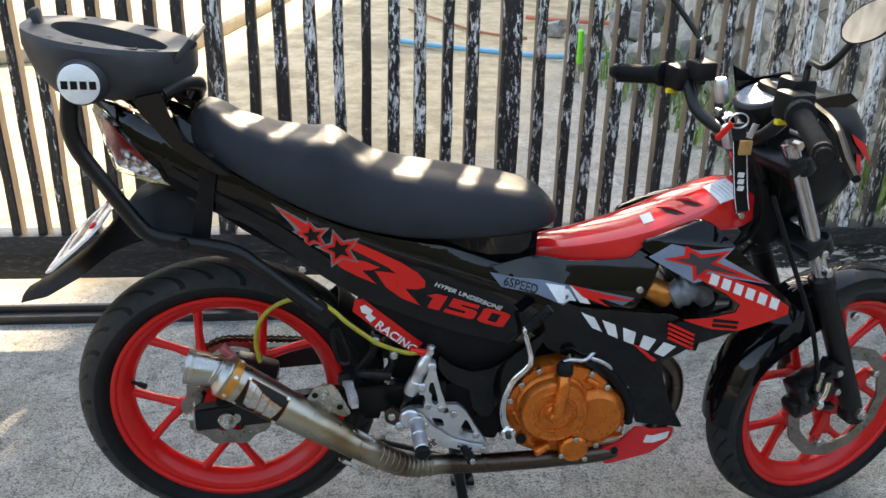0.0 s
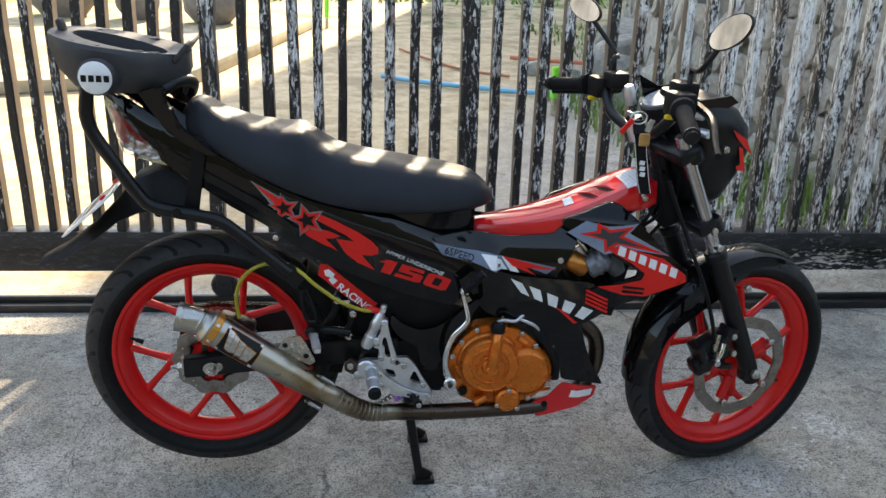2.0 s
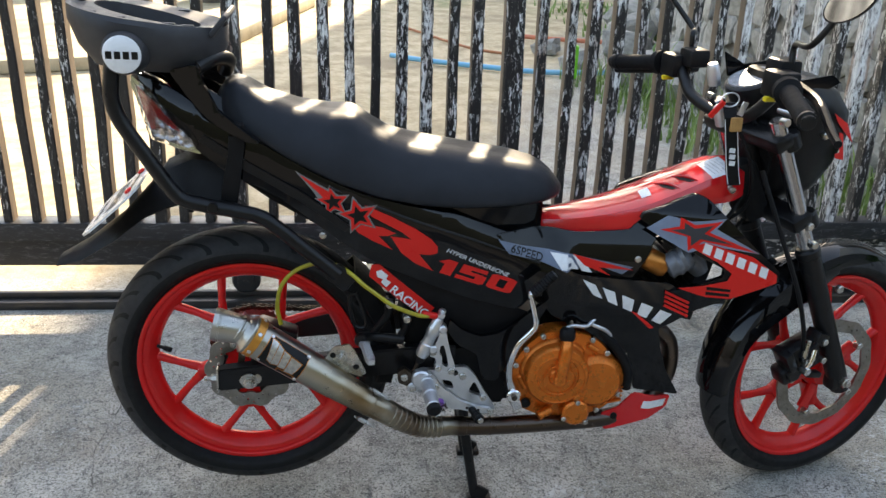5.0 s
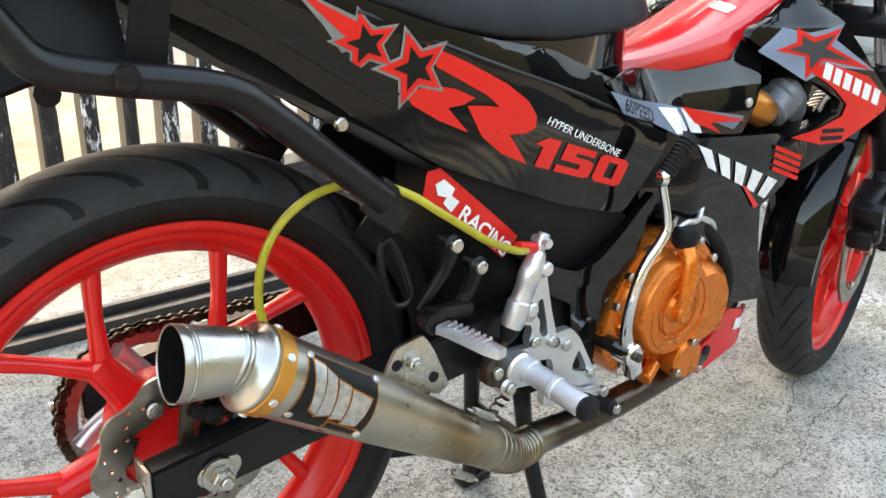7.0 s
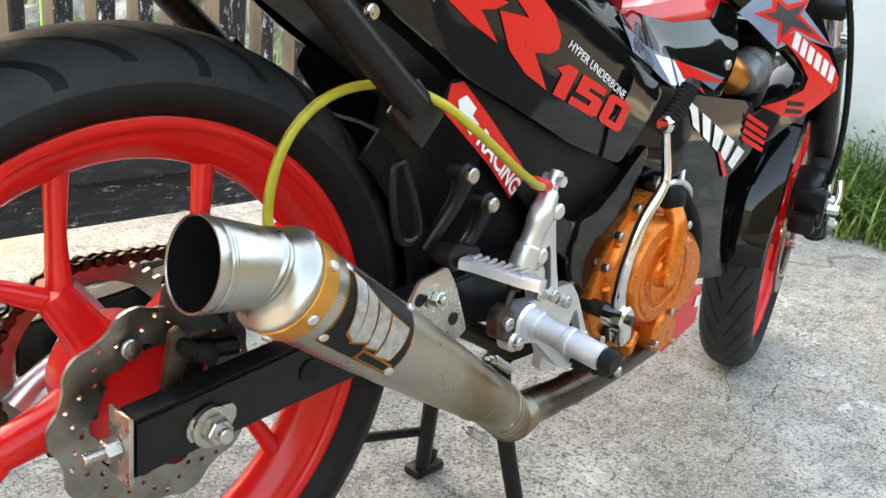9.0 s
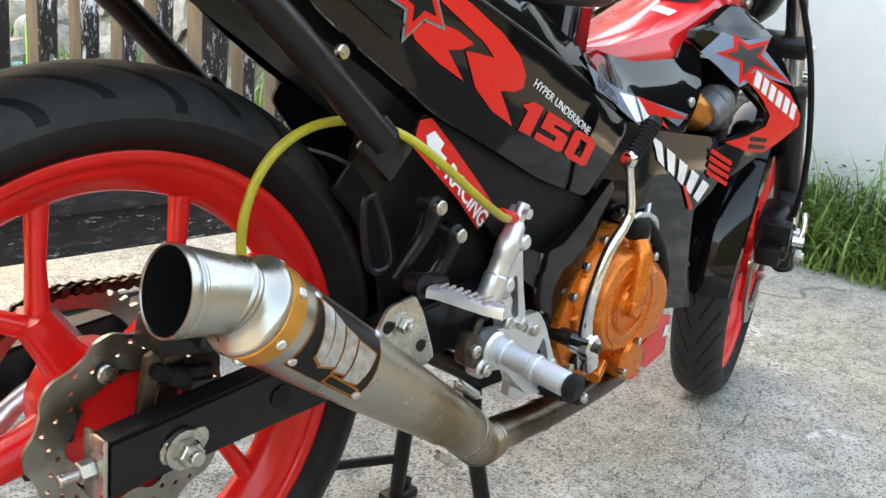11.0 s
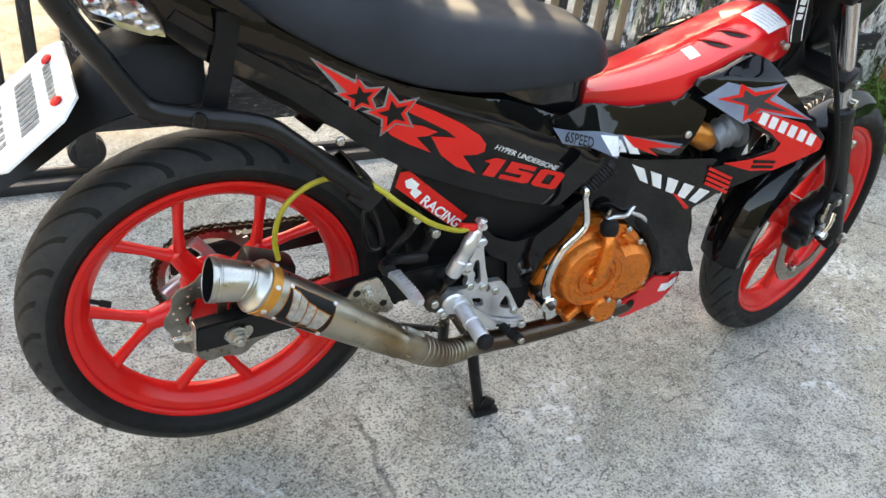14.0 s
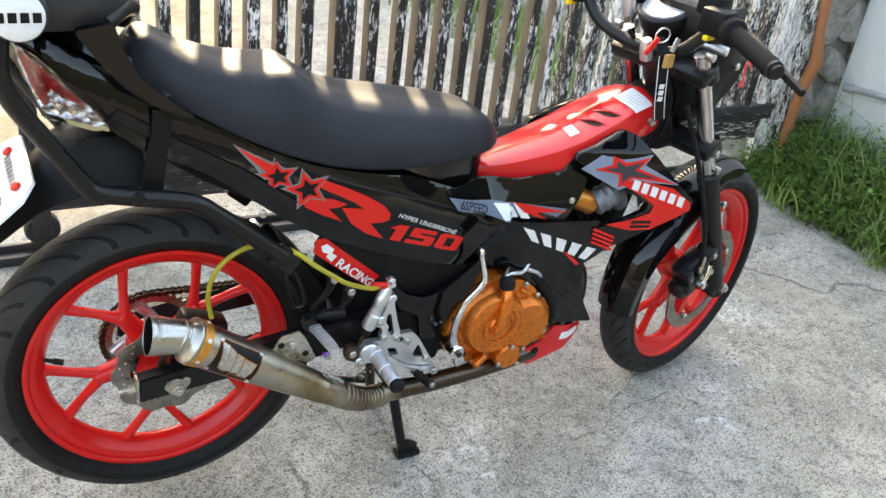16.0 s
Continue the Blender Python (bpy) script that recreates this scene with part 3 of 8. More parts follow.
def make_cracks():
    """Broken old joints and cracks of the driveway, as shallow dark ribbons with ragged edges."""
    rng = random.Random(21)
    lines = [((0.48, 0.05), (0.49, -0.05), (0.5, -0.14), (0.51, -0.24)), ((0.62, -0.32), (0.82, -0.21), (0.96, -0.18), (1.08, -0.14), (1.18, -0.13), (1.34, -0.1)), ((1.07, -0.1), (1.21, -0.03), (1.3, 0.0)), ((-0.38, 0.39), (-0.4, 0.2), (-0.37, -0.04)), ((1.46, 0.0), (1.59, -0.04), (1.8, -0.08), (2.1, -0.1))]
    ground = bpy.data.objects["ground"]
    for line in lines:
        bm = bmesh.new()
        prev = None
        pts = spline([Vector((*p, 0)) for p in line], 26)
        for i, p in enumerate(pts):
            way = (pts[min(i + 1, len(pts) - 1)] - pts[max(i - 1, 0)]).normalized()
            side = Vector((-way.y, way.x, 0))
            q = p + side * (0.012 * noise.noise(p * 14) + rng.uniform(-0.003, 0.003))
            w = max(0.0001, 0.0009 + 0.0026 * noise.noise(p * 13 + Vector((5, 2, 1))) + rng.uniform(-0.0007, 0.0007))
            cur = (bm.verts.new(q - side * w + Vector((0, 0, 0.0009))), bm.verts.new(q + side * w + Vector((0, 0, 0.0009))))
            if prev:
                bm.faces.new((prev[0], cur[0], cur[1], prev[1]))
            prev = cur
        part("crack", bm, CRACK, ground, smooth=False)


def make_rail():
    bm = bmesh.new()
    x0, x1 = -3.2, 2.5
    way = Vector((x1 - x0, gate_y(x1) - gate_y(x0), 0))
    turn = Matrix.Rotation(math.atan2(way.y, way.x), 4, "Z")
    mid = ((x0 + x1) / 2, (gate_y(x0) + gate_y(x1)) / 2 + 0.035, 0)
    box(bm, (mid[0], mid[1], 0.012), (way.length, 0.085, 0.03), turn, 0.004)
    box(bm, (mid[0], mid[1], 0.034), (way.length, 0.02, 0.026), turn, 0.006)
    tagged(part("gate_rail", bm, RAIL_STEEL), "dark worn steel floor rail under a sliding gate", "rail", kind="structure")


def make_gate():
    gate = tagged(empty("sliding_gate", pose(0, 0.937, 0)), "tall sliding gate of upright bars in peeling black paint", "gate")
    x0, x1 = -3.1, 2.47
    ang = math.atan2(gate_y(x1) - gate_y(x0), x1 - x0)
    turn = Matrix.Rotation(ang, 4, "Z")
    def at(x, z, dy=0.0):
        return Vector((x, gate_y(x) - 0.937 + dy, z))
    bm = bmesh.new()
    box(bm, at((x0 + x1) / 2, 0.215, 0.03), (x1 - x0, 0.045, 0.135), turn, 0.004)
    part("bottom_board", bm, BEAM_PAINT, gate, "scuffed black bottom board")
    bm = bmesh.new()
    box(bm, at((x0 + x1) / 2, 0.292, 0.012), (x1 - x0, 0.075, 0.018), turn, 0.003)
    box(bm, at((x0 + x1) / 2, 0.268, -0.02), (x1 - x0, 0.012, 0.05), turn, 0.002)
    part("bottom_angle", bm, BEAM_PAINT, gate, "black steel angle under the bars")
    bm = bmesh.new()
    box(bm, at((x0 + x1) / 2, 1.78, 0.02), (x1 - x0, 0.05, 0.08), turn, 0.004)
    part("top_rail", bm, GATE_PAINT, gate)
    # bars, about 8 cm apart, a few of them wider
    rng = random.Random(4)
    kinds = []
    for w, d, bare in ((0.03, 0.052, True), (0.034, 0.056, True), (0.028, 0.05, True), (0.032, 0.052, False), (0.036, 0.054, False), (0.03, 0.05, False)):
        bm = bmesh.new()
        segs = 9
        rings = []
        for k in range(segs + 1):
            z = 1.46 * k / segs
            dx, dy = rng.uniform(-0.002, 0.002), rng.uniform(-0.002, 0.002)
            hw, hd = w / 2 + rng.uniform(-0.0012, 0.0012), d / 2
            c = 0.004
            rings.append([(dx + sx * (hw - cx), dy + sy * (hd - cy), z) for sx, sy, cx, cy in
                          ((-1, -1, c, 0), (1, -1, c, 0), (1, -1, 0, c), (1, 1, 0, c), (1, 1, c, 0), (-1, 1, c, 0), (-1, 1, 0, c), (-1, -1, 0, c))])
        loft(bm, rings)
        me = bpy.data.meshes.new("bar")
        bmesh.ops.recalc_face_normals(bm, faces=bm.faces[:])
        bm.to_mesh(me)
        bm.free()
        me.materials.append(GATE_PAINT)
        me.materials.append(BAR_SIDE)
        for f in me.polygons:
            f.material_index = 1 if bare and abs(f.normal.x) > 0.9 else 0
        kinds.append(me)
    x = x0 + 0.06
    wide_at = (-0.114, 0.714, 1.62, -1.0, -1.9)
    xs = []
    left = [-0.723, -0.649, -0.581, -0.503, -0.428, -0.352, -0.281, -0.203, -0.114, -0.011, 0.071, 0.153, 0.229, 0.303, 0.378, 0.457, 0.533, 0.604, 0.714, 0.805, 0.887, 0.951]
    while x < -0.77:
        xs.append(x)
        x += 0.077
    xs += left
    x = 1.025
    while x < 2.45:
        xs.append(x)
        x += 0.077 + rng.uniform(-0.005, 0.005)
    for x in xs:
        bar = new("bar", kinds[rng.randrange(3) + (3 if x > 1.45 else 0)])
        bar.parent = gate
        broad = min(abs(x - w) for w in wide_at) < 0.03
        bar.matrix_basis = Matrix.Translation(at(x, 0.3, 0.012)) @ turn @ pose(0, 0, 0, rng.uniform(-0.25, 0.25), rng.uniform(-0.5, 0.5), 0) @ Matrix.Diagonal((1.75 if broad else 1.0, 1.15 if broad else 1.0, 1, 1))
    # rollers between board and rail
    for x in (-0.11, -2.3):
        bm = bmesh.new()
        c = at(x, 0.088, 0.035)
        rod(bm, c + Vector((0, -0.018, 0)), c + Vector((0, 0.018, 0)), 0.046, 24, 0.006)
        roller = part("roller", bm, RAIL_STEEL, gate, "dark steel gate roller")
        bm = bmesh.new()
        for s in (-1, 1):
            box(bm, c + Vector((0, s * 0.026, 0.035)), (0.05, 0.007, 0.1), None, 0.003)
        rod(bm, c + Vector((0, -0.034, 0)), c + Vector((0, 0.034, 0)), 0.009, 10)
        part("roller_bracket", bm, RAIL_STEEL, roller)
    return gate


def make_post():
    post = tagged(empty("gate_post", pose(2.5, 0.85, 0)), "leaning gate post of peeling boards with a bent orange-brown strip", "gate post")
    for x, y, w, lean in ((-0.03, 0.03, 0.085, -2.0), (0.0, 0.0, 0.06, -5.0)):
        bm = bmesh.new()
        box(bm, (x, y, 0.95), (w, 0.045, 1.9), Matrix.Rotation(radians(lean), 4, "Y"), 0.006)
        part("post_board", bm, GATE_PAINT, post)
    bm = bmesh.new()
    pipe(bm, [(0.065, -0.02, 0.05), (0.06, -0.03, 0.2), (0.055, -0.04, 0.36), (0.07, -0.05, 0.48), (0.045, -0.045, 0.6), (0.02, -0.03, 0.9), (-0.01, -0.03, 1.5)], [0.02, 0.024, 0.026, 0.03, 0.022, 0.024, 0.02], 10, 6, 0.7)
    part("bent_strip", bm, RUST_WOOD, post, "bent orange-brown timber strip")


def stone_mesh(seed):
    rng = random.Random(seed)
    bm = bmesh.new()
    bmesh.ops.create_icosphere(bm, subdivisions=2, radius=0.5)
    off = Vector((rng.uniform(0, 50), rng.uniform(0, 50), rng.uniform(0, 50)))
    for v in bm.verts:
        p = v.co.normalized()
        q = Vector([math.copysign(abs(c) ** 0.55, c) for c in p]) * 0.42
        v.co = q * (1 + 0.38 * noise.noise(p * 1.6 + off) + 0.12 * noise.noise(p * 4 + off))
    me = bpy.data.meshes.new("stone")
    bmesh.ops.recalc_face_normals(bm, faces=bm.faces[:])
    bm.to_mesh(me)
    bm.free()
    me.polygons.foreach_set("use_smooth", [True] * len(me.polygons))
    me.set_sharp_from_angle(angle=radians(30))
    me.materials.append(STONE)
    return me


def make_rubble_wall(name, a, b, high, count_rng, row=0.2):
    """A rubble wall from a to b (on the ground): a mortared core with stones standing proud."""
    a, b = Vector((*a, 0)), Vector((*b, 0))
    way = (b - a).normalized()
    out = Vector((way.y, -way.x, 0))
    if out.x > 0:
        out = -out
    length = (b - a).length
    turn = Matrix.Rotation(math.atan2(way.y, way.x), 4, "Z")
    bm = bmesh.new()
    box(bm, (a + b) / 2 - out * 0.14 + Vector((0, 0, high / 2 - 0.02)), (length, 0.26, high), turn, 0.02)
    wall = tagged(part(name, bm, MORTAR), "tall wall of grey rubble stones in dark mortar", "stone wall", kind="structure")
    rng = random.Random(count_rng)
    kinds = [stone_mesh(count_rng * 10 + k) for k in range(7)]
    z = 0.02
    while z < high - 0.02:
        h = row * rng.uniform(0.75, 1.25)
        d = rng.uniform(-0.1, 0.05)
        while d < length:
            w = row * rng.uniform(0.8, 1.9)
            st = new("stone", kinds[rng.randrange(7)])
            st.parent = wall
            p = a + way * (d + w / 2) - out * 0.02 + Vector((0, 0, z + h / 2 + rng.uniform(-0.02, 0.02)))
            st.matrix_basis = Matrix.Translation(p) @ turn @ pose(0, 0, 0, rng.uniform(-15, 15), rng.uniform(-25, 25), rng.choice((0, 180))) @ Matrix.Diagonal((w * 1.16, 0.11, h * 1.18, 1))
            d += w
        z += h
    return wall


def make_walls():
    make_rubble_wall("wall_east", (2.85, 1.35), (2.55, 3.6), 2.0, 3)
    make_rubble_wall("wall_corner", (2.53, 0.93), (2.9, 0.9), 2.0, 5, 0.15)
    make_rubble_wall("wall_inner", (2.5, 3.65), (3.9, 9.5), 1.2, 8, 0.3)
    bm = bmesh.new()
    box(bm, (2.96, 0.09, 1.3), (0.2, 1.58, 2.6), None, 0.01)
    tagged(part("wall_white", bm, LIMEWASH), "plain whitewashed boundary wall beside the driveway", "wall", kind="structure")
    bm = bmesh.new()
    box(bm, (-2, 17.5, 1.6), (26, 0.3, 3.2), None, 0.02)
    tagged(part("wall_north", bm, YARD_WALL), "dark mossy wall at the end of the yard", "wall", kind="structure")
    # unseen block added to hold the sun off the driveway and most of the bike
    bm = bmesh.new()
    box(bm, (8.8, 16.3, 4.98), (10.0, 5.6, 9.96), None, 0.02)
    tagged(part("shade_block", bm, SHADE_BLOCK_PALE), "tall unseen pale block added beyond the yard to cast the driveway's shade", "house wall", kind="structure")
    # unseen dark wall added so that the glossy panels reflect less brightness
    bm = bmesh.new()
    box(bm, (0, -4.9, 1.4), (15, 0.3, 2.8), None, 0.02)
    tagged(part("dark_block_south", bm, UNSEEN_DARK), "unseen dark wall added behind the viewer to darken reflections", "wall", kind="structure")
    # another unseen dark wall, added for the tail panel to reflect
    bm = bmesh.new()
    box(bm, (6.6, -2.0, 1.35), (0.3, 5.6, 2.7), None, 0.02)
    tagged(part("dark_block_east", bm, UNSEEN_DARK), "unseen dark wall added east of the driveway to darken reflections", "wall", kind="structure")
    # unseen patchy wall added to give the mirrors something to reflect
    bm = bmesh.new()
    box(bm, (-7.5, -3.7, 1.3), (0.3, 9.6, 2.6), None, 0.02)
    tagged(part("reflected_block_west", bm, REFLECTED_PATCHES), "unseen wall with pale and dark patches added for the mirrors to reflect", "wall", kind="structure")


# ---- motorcycle ----
bike = tagged(empty("motorcycle", pose(-0.001, 0, 0.018) @ pose(0, 0, 0, 0, 1.12, 0)), "black and red underbone motorcycle parked on its centre stand", "motorcycle")
REAR, FRONT, STEER = Vector((-0.005, 0.0, 0.319)), Vector((1.268, -0.01, 0.2945)), 15.2

BODY_W = [(-0.21, 0.03), (-0.15, 0.068), (-0.08, 0.088), (0.02, 0.094), (0.1, 0.102), (0.22, 0.126), (0.35, 0.132), (0.48, 0.126), (0.6, 0.118), (0.8, 0.114), (1.1, 0.114)]
RIDGE = [(-0.2, 0.925), (-0.1, 0.868), (0.0, 0.824), (0.18, 0.752), (0.36, 0.686), (0.48, 0.632), (0.61, 0.568), (1.1, 0.56)]


def body_wide(x, z):
    up = z - lerp_at(RIDGE, x)
    soft = (up + math.hypot(up, 0.022)) / 2
    return lerp_at(BODY_W, x) + 0.004 - 0.62 * soft - 0.09 * (soft - up)


def lower_wide(x, z):
    return lerp_at([(0.2, 0.106), (0.3, 0.112), (0.55, 0.106)], x) - 0.02 * max(0.0, 0.5 - z) / 0.1


def fin_wide(x, z):
    over = body_wide(x, z) + 0.003 if x < 0.64 else 0.0
    return max(over, fin_base(x, z))


def fin_base(x, z):
    return lerp_at([(0.48, 0.104), (0.6, 0.1), (0.78, 0.112), (0.83, 0.118)], x) - 0.25 * (z - 0.6 + math.hypot(z - 0.6, 0.02))


def shroud_wide(x, z):
    return lerp_at([(0.77, 0.098), (0.84, 0.12), (0.92, 0.14), (1.07, 0.156)], x) - 0.11 * (z - 0.66 + math.hypot(z - 0.66, 0.02)) - 0.1 * max(0.0, 0.54 - z) - 0.7 * max(0.0, z - 0.695)


def leg_wide(x, z):
    return lerp_at([(0.25, 0.098), (0.42, 0.11), (0.5, 0.118), (0.6, 0.12)], z) - 0.35 * max(0.0, 0.68 - x) + 0.12 * max(0.0, x - 0.9)


def both(name, outline, wide, material, label="", **kw):
    """A panel on each flank."""
    return [part(name, sheet(outline, wide, s, **kw), material, bike, label) for s in (-1, 1)]


def decal(name, outline, wide, material, parent, lift=0.0012, side=-1, step=0.0125):
    return part(name, sheet(outline, wide, side, thick=0.0008, step=step, lift=lift + 0.0008, roll=0.0), material, parent)


def make_bodywork():
    tail, tail_far = both("tail_panel", round_corners([(-0.2, 0.93), (-0.163, 0.931), (-0.063, 0.872), (0.047, 0.81), (0.138, 0.762), (0.232, 0.729), (0.304, 0.711), (0.402, 0.692), (0.478, 0.663), (0.568, 0.63), (0.621, 0.598), (0.61, 0.562), (0.575, 0.52), (0.541, 0.484), (0.433, 0.515), (0.332, 0.556), (0.251, 0.589), (0.161, 0.645), (0.072, 0.709), (-0.038, 0.764), (-0.1, 0.815), (-0.16, 0.9)], 0.15), body_wide, GLOSS_BLACK, "glossy black tail panel with red stripes")
    # raised crease strip along the tail panel
    for s in (-1, 1):
        part("tail_rib", sheet([(-0.08, 0.82), (0.01, 0.762), (0.1, 0.712), (0.19, 0.654), (0.2, 0.667), (0.11, 0.727), (0.02, 0.776), (-0.07, 0.832)], body_wide, s, 0.005, 0.03, 0.004, 0.003), SATIN_BLACK, bike)
    both("upper_tail_panel", round_corners([(-0.2, 0.937), (-0.12, 0.93), (-0.06, 0.905), (0.0, 0.868), (0.05, 0.83), (0.04, 0.818), (-0.06, 0.878), (-0.16, 0.93)], 0.2), lambda x, z: body_wide(x, 0.85) - 0.022 - 0.5 * max(0, z - 0.86), GLOSS_BLACK, "glossy black upper tail cover")
    both("lower_side_cover", round_corners([(0.239, 0.568), (0.251, 0.589), (0.332, 0.556), (0.434, 0.515), (0.542, 0.484), (0.575, 0.47), (0.541, 0.436), (0.496, 0.412), (0.457, 0.414), (0.411, 0.436), (0.365, 0.47), (0.283, 0.521)], 0.2), lower_wide, MATTE_BLACK, "matte black lower side cover")
    both("frame_cover", round_corners([(0.404, 0.463), (0.43, 0.438), (0.47, 0.422), (0.508, 0.429), (0.54, 0.451), (0.571, 0.478), (0.599, 0.502), (0.604, 0.488), (0.591, 0.464), (0.58, 0.426), (0.556, 0.397), (0.537, 0.373), (0.526, 0.341), (0.511, 0.312), (0.481, 0.316), (0.472, 0.352), (0.465, 0.381), (0.425, 0.403), (0.401, 0.435)], 0.2), lambda x, z: 0.115 - 0.1 * max(0.0, 0.4 - z), GLOSS_BLACK, "glossy black curved frame cover", thick=0.012, roll=0.007)
    both("side_fin", round_corners([(0.484, 0.65), (0.566, 0.655), (0.663, 0.642), (0.767, 0.65), (0.8, 0.678), (0.828, 0.66), (0.815, 0.622), (0.795, 0.584), (0.775, 0.552), (0.715, 0.556), (0.621, 0.59), (0.53, 0.62)], 0.12), fin_wide, GLOSS_BLACK, "glossy black fin between tail and tank cover")
    shroud, shroud_far = both("front_shroud", round_corners([(0.783, 0.677), (0.79, 0.69), (0.893, 0.731), (0.917, 0.724), (1.018, 0.629), (1.07, 0.586), (1.07, 0.562), (0.972, 0.517), (0.9, 0.484), (0.86, 0.49), (0.84, 0.52), (0.899, 0.545), (0.957, 0.568), (0.958, 0.586), (0.87, 0.628)], 0.12), shroud_wide, GLOSS_BLACK, "black front shroud with a star and red flash", thick=0.012)
    leg, leg_far = both("leg_shield", round_corners([(0.578, 0.585), (0.667, 0.562), (0.773, 0.552), (0.86, 0.545), (0.907, 0.5), (0.9, 0.468), (0.879, 0.452), (0.85, 0.437), (0.862, 0.39), (0.884, 0.332), (0.924, 0.268), (0.818, 0.284), (0.806, 0.333), (0.76, 0.385), (0.69, 0.436), (0.62, 0.46), (0.585, 0.51)], 0.12), leg_wide, GLOSS_BLACK, "black leg shield behind the front wheel", thick=0.006)
    belly, belly_far = both("belly_cowl", round_corners([(0.822, 0.276), (0.918, 0.25), (0.91, 0.222), (0.764, 0.18), (0.752, 0.222), (0.79, 0.238)], 0.14), lambda x, z: 0.102 - 0.5 * max(0.0, x - 0.86), RED_PAINT, "gloss red belly cowl", thick=0.005)
    # inner seam lines of the fins
    bm = bmesh.new()
    pipe(bm, [(x, -body_wide(x, z) - 0.0005, z) for x, z in ((0.16, 0.742), (0.3, 0.69), (0.44, 0.642), (0.58, 0.588))], 0.0025, 6, 4)
    part("seam_trim", bm, SATIN_BLACK, tail)
    # stickers of the tail panel
    def star(cx, cz, r, k=0.45, spin=0.0, sx=1.0):
        return [(cx + sx * math.cos(radians(90 + 36 * i + spin)) * (r if i % 2 == 0 else r * k), cz + math.sin(radians(90 + 36 * i + spin)) * (r if i % 2 == 0 else r * k)) for i in range(10)]
    decal("grey_flash", [(0.096, 0.769), (0.128, 0.752), (0.178, 0.728), (0.162, 0.712), (0.146, 0.706), (0.13, 0.73)], body_wide, GREY_STICKER, tail, 0.0002)
    decal("red_flash", [(0.103, 0.763), (0.13, 0.748), (0.17, 0.727), (0.155, 0.714), (0.136, 0.732)], body_wide, RED_STICKER, tail, 0.001)
    for cx, cz, r, spin in ((0.167, 0.7135, 0.034, 12), (0.215, 0.6895, 0.041, 16)):
        decal("grey_flash", star(cx, cz, r, 0.46, spin, 1.05), body_wide, GREY_STICKER, tail, 0.0006 + r * 0.01)
        decal("red_star", star(cx, cz, r * 0.84, 0.46, spin, 1.05), body_wide, RED_STICKER, tail, 0.0016 + r * 0.01)
        decal("star_mark", star(cx, cz, r * 0.52, 0.44, spin, 1.05), body_wide, STICKER_HOLE_BLACK, tail, 0.0024 + r * 0.01)
    # the big slanted letter, in two pieces
    decal("letter_stroke", [(0.227, 0.711), (0.279, 0.689), (0.325, 0.666), (0.356, 0.645), (0.37, 0.628), (0.37, 0.615), (0.357, 0.611), (0.334, 0.612), (0.363, 0.576), (0.327, 0.592), (0.299, 0.614), (0.278, 0.648), (0.298, 0.646), (0.318, 0.643), (0.3, 0.657), (0.262, 0.677), (0.239, 0.689)], body_wide, RED_STICKER, tail, 0.0008)
    decal("letter_tail", [(0.205, 0.667), (0.235, 0.672), (0.263, 0.666), (0.287, 0.655), (0.272, 0.649), (0.255, 0.648), (0.282, 0.62), (0.246, 0.636), (0.215, 0.654)], body_wide, RED_STICKER, tail, 0.0008)
    def block(shape, low, end, top, wide, lift):
        pts = [(low[0] + (end[0] - low[0]) * u + (top[0] - low[0]) * w, low[1] + (end[1] - low[1]) * u + (top[1] - low[1]) * w) for u, w in shape]
        return sheet(pts, wide, -1, 0.0008, 0.0125, lift + 0.0008, 0.0)
    glyphs = [[(0.0, 0.72), (0.1, 1.0), (0.22, 1.0), (0.22, 0.0), (0.08, 0.0), (0.08, 0.66)],
              [(0.29, 1.0), (0.61, 1.0), (0.61, 0.76), (0.42, 0.76), (0.42, 0.64), (0.58, 0.64), (0.63, 0.56), (0.63, 0.1), (0.58, 0.0), (0.27, 0.0), (0.27, 0.24), (0.5, 0.24), (0.5, 0.42), (0.29, 0.42)],
              [(0.72, 1.0), (0.95, 1.0), (1.0, 0.9), (1.0, 0.1), (0.95, 0.0), (0.72, 0.0), (0.67, 0.1), (0.67, 0.499), (0.78, 0.499), (0.78, 0.22), (0.89, 0.22), (0.89, 0.78), (0.78, 0.78), (0.78, 0.501), (0.67, 0.501), (0.67, 0.9)]]
    for g in glyphs:
        part("digit", block(g, (0.363, 0.576), (0.522, 0.522), (0.378, 0.606), body_wide, 0.0008), RED_STICKER, tail, "red block digit of the number 150")
    part("small_lettering", letters("HYPER UNDERBONE", (0.387, 0.617), (0.514, 0.561), (0.392, 0.6245), body_wide, lift=0.001), WHITE_STICKER, tail, "small white words hyper underbone")
    # strip on the lower cover
    strip = decal("red_strip", [(0.243, 0.582), (0.258, 0.584), (0.372, 0.487), (0.355, 0.463), (0.238, 0.557)], lower_wide, RED_STICKER, bike, 0.0015)
    part("strip_lettering", letters("RACING", (0.279, 0.527), (0.352, 0.466), (0.29, 0.541), lower_wide, lift=0.0052, bold=0.02), WHITE_STICKER, strip, "white word racing")
    decal("strip_mark", [(0.252, 0.568), (0.262, 0.572), (0.276, 0.56), (0.272, 0.553), (0.282, 0.545), (0.272, 0.535), (0.262, 0.546), (0.266, 0.552), (0.255, 0.556)], lower_wide, WHITE_STICKER, strip, 0.003)
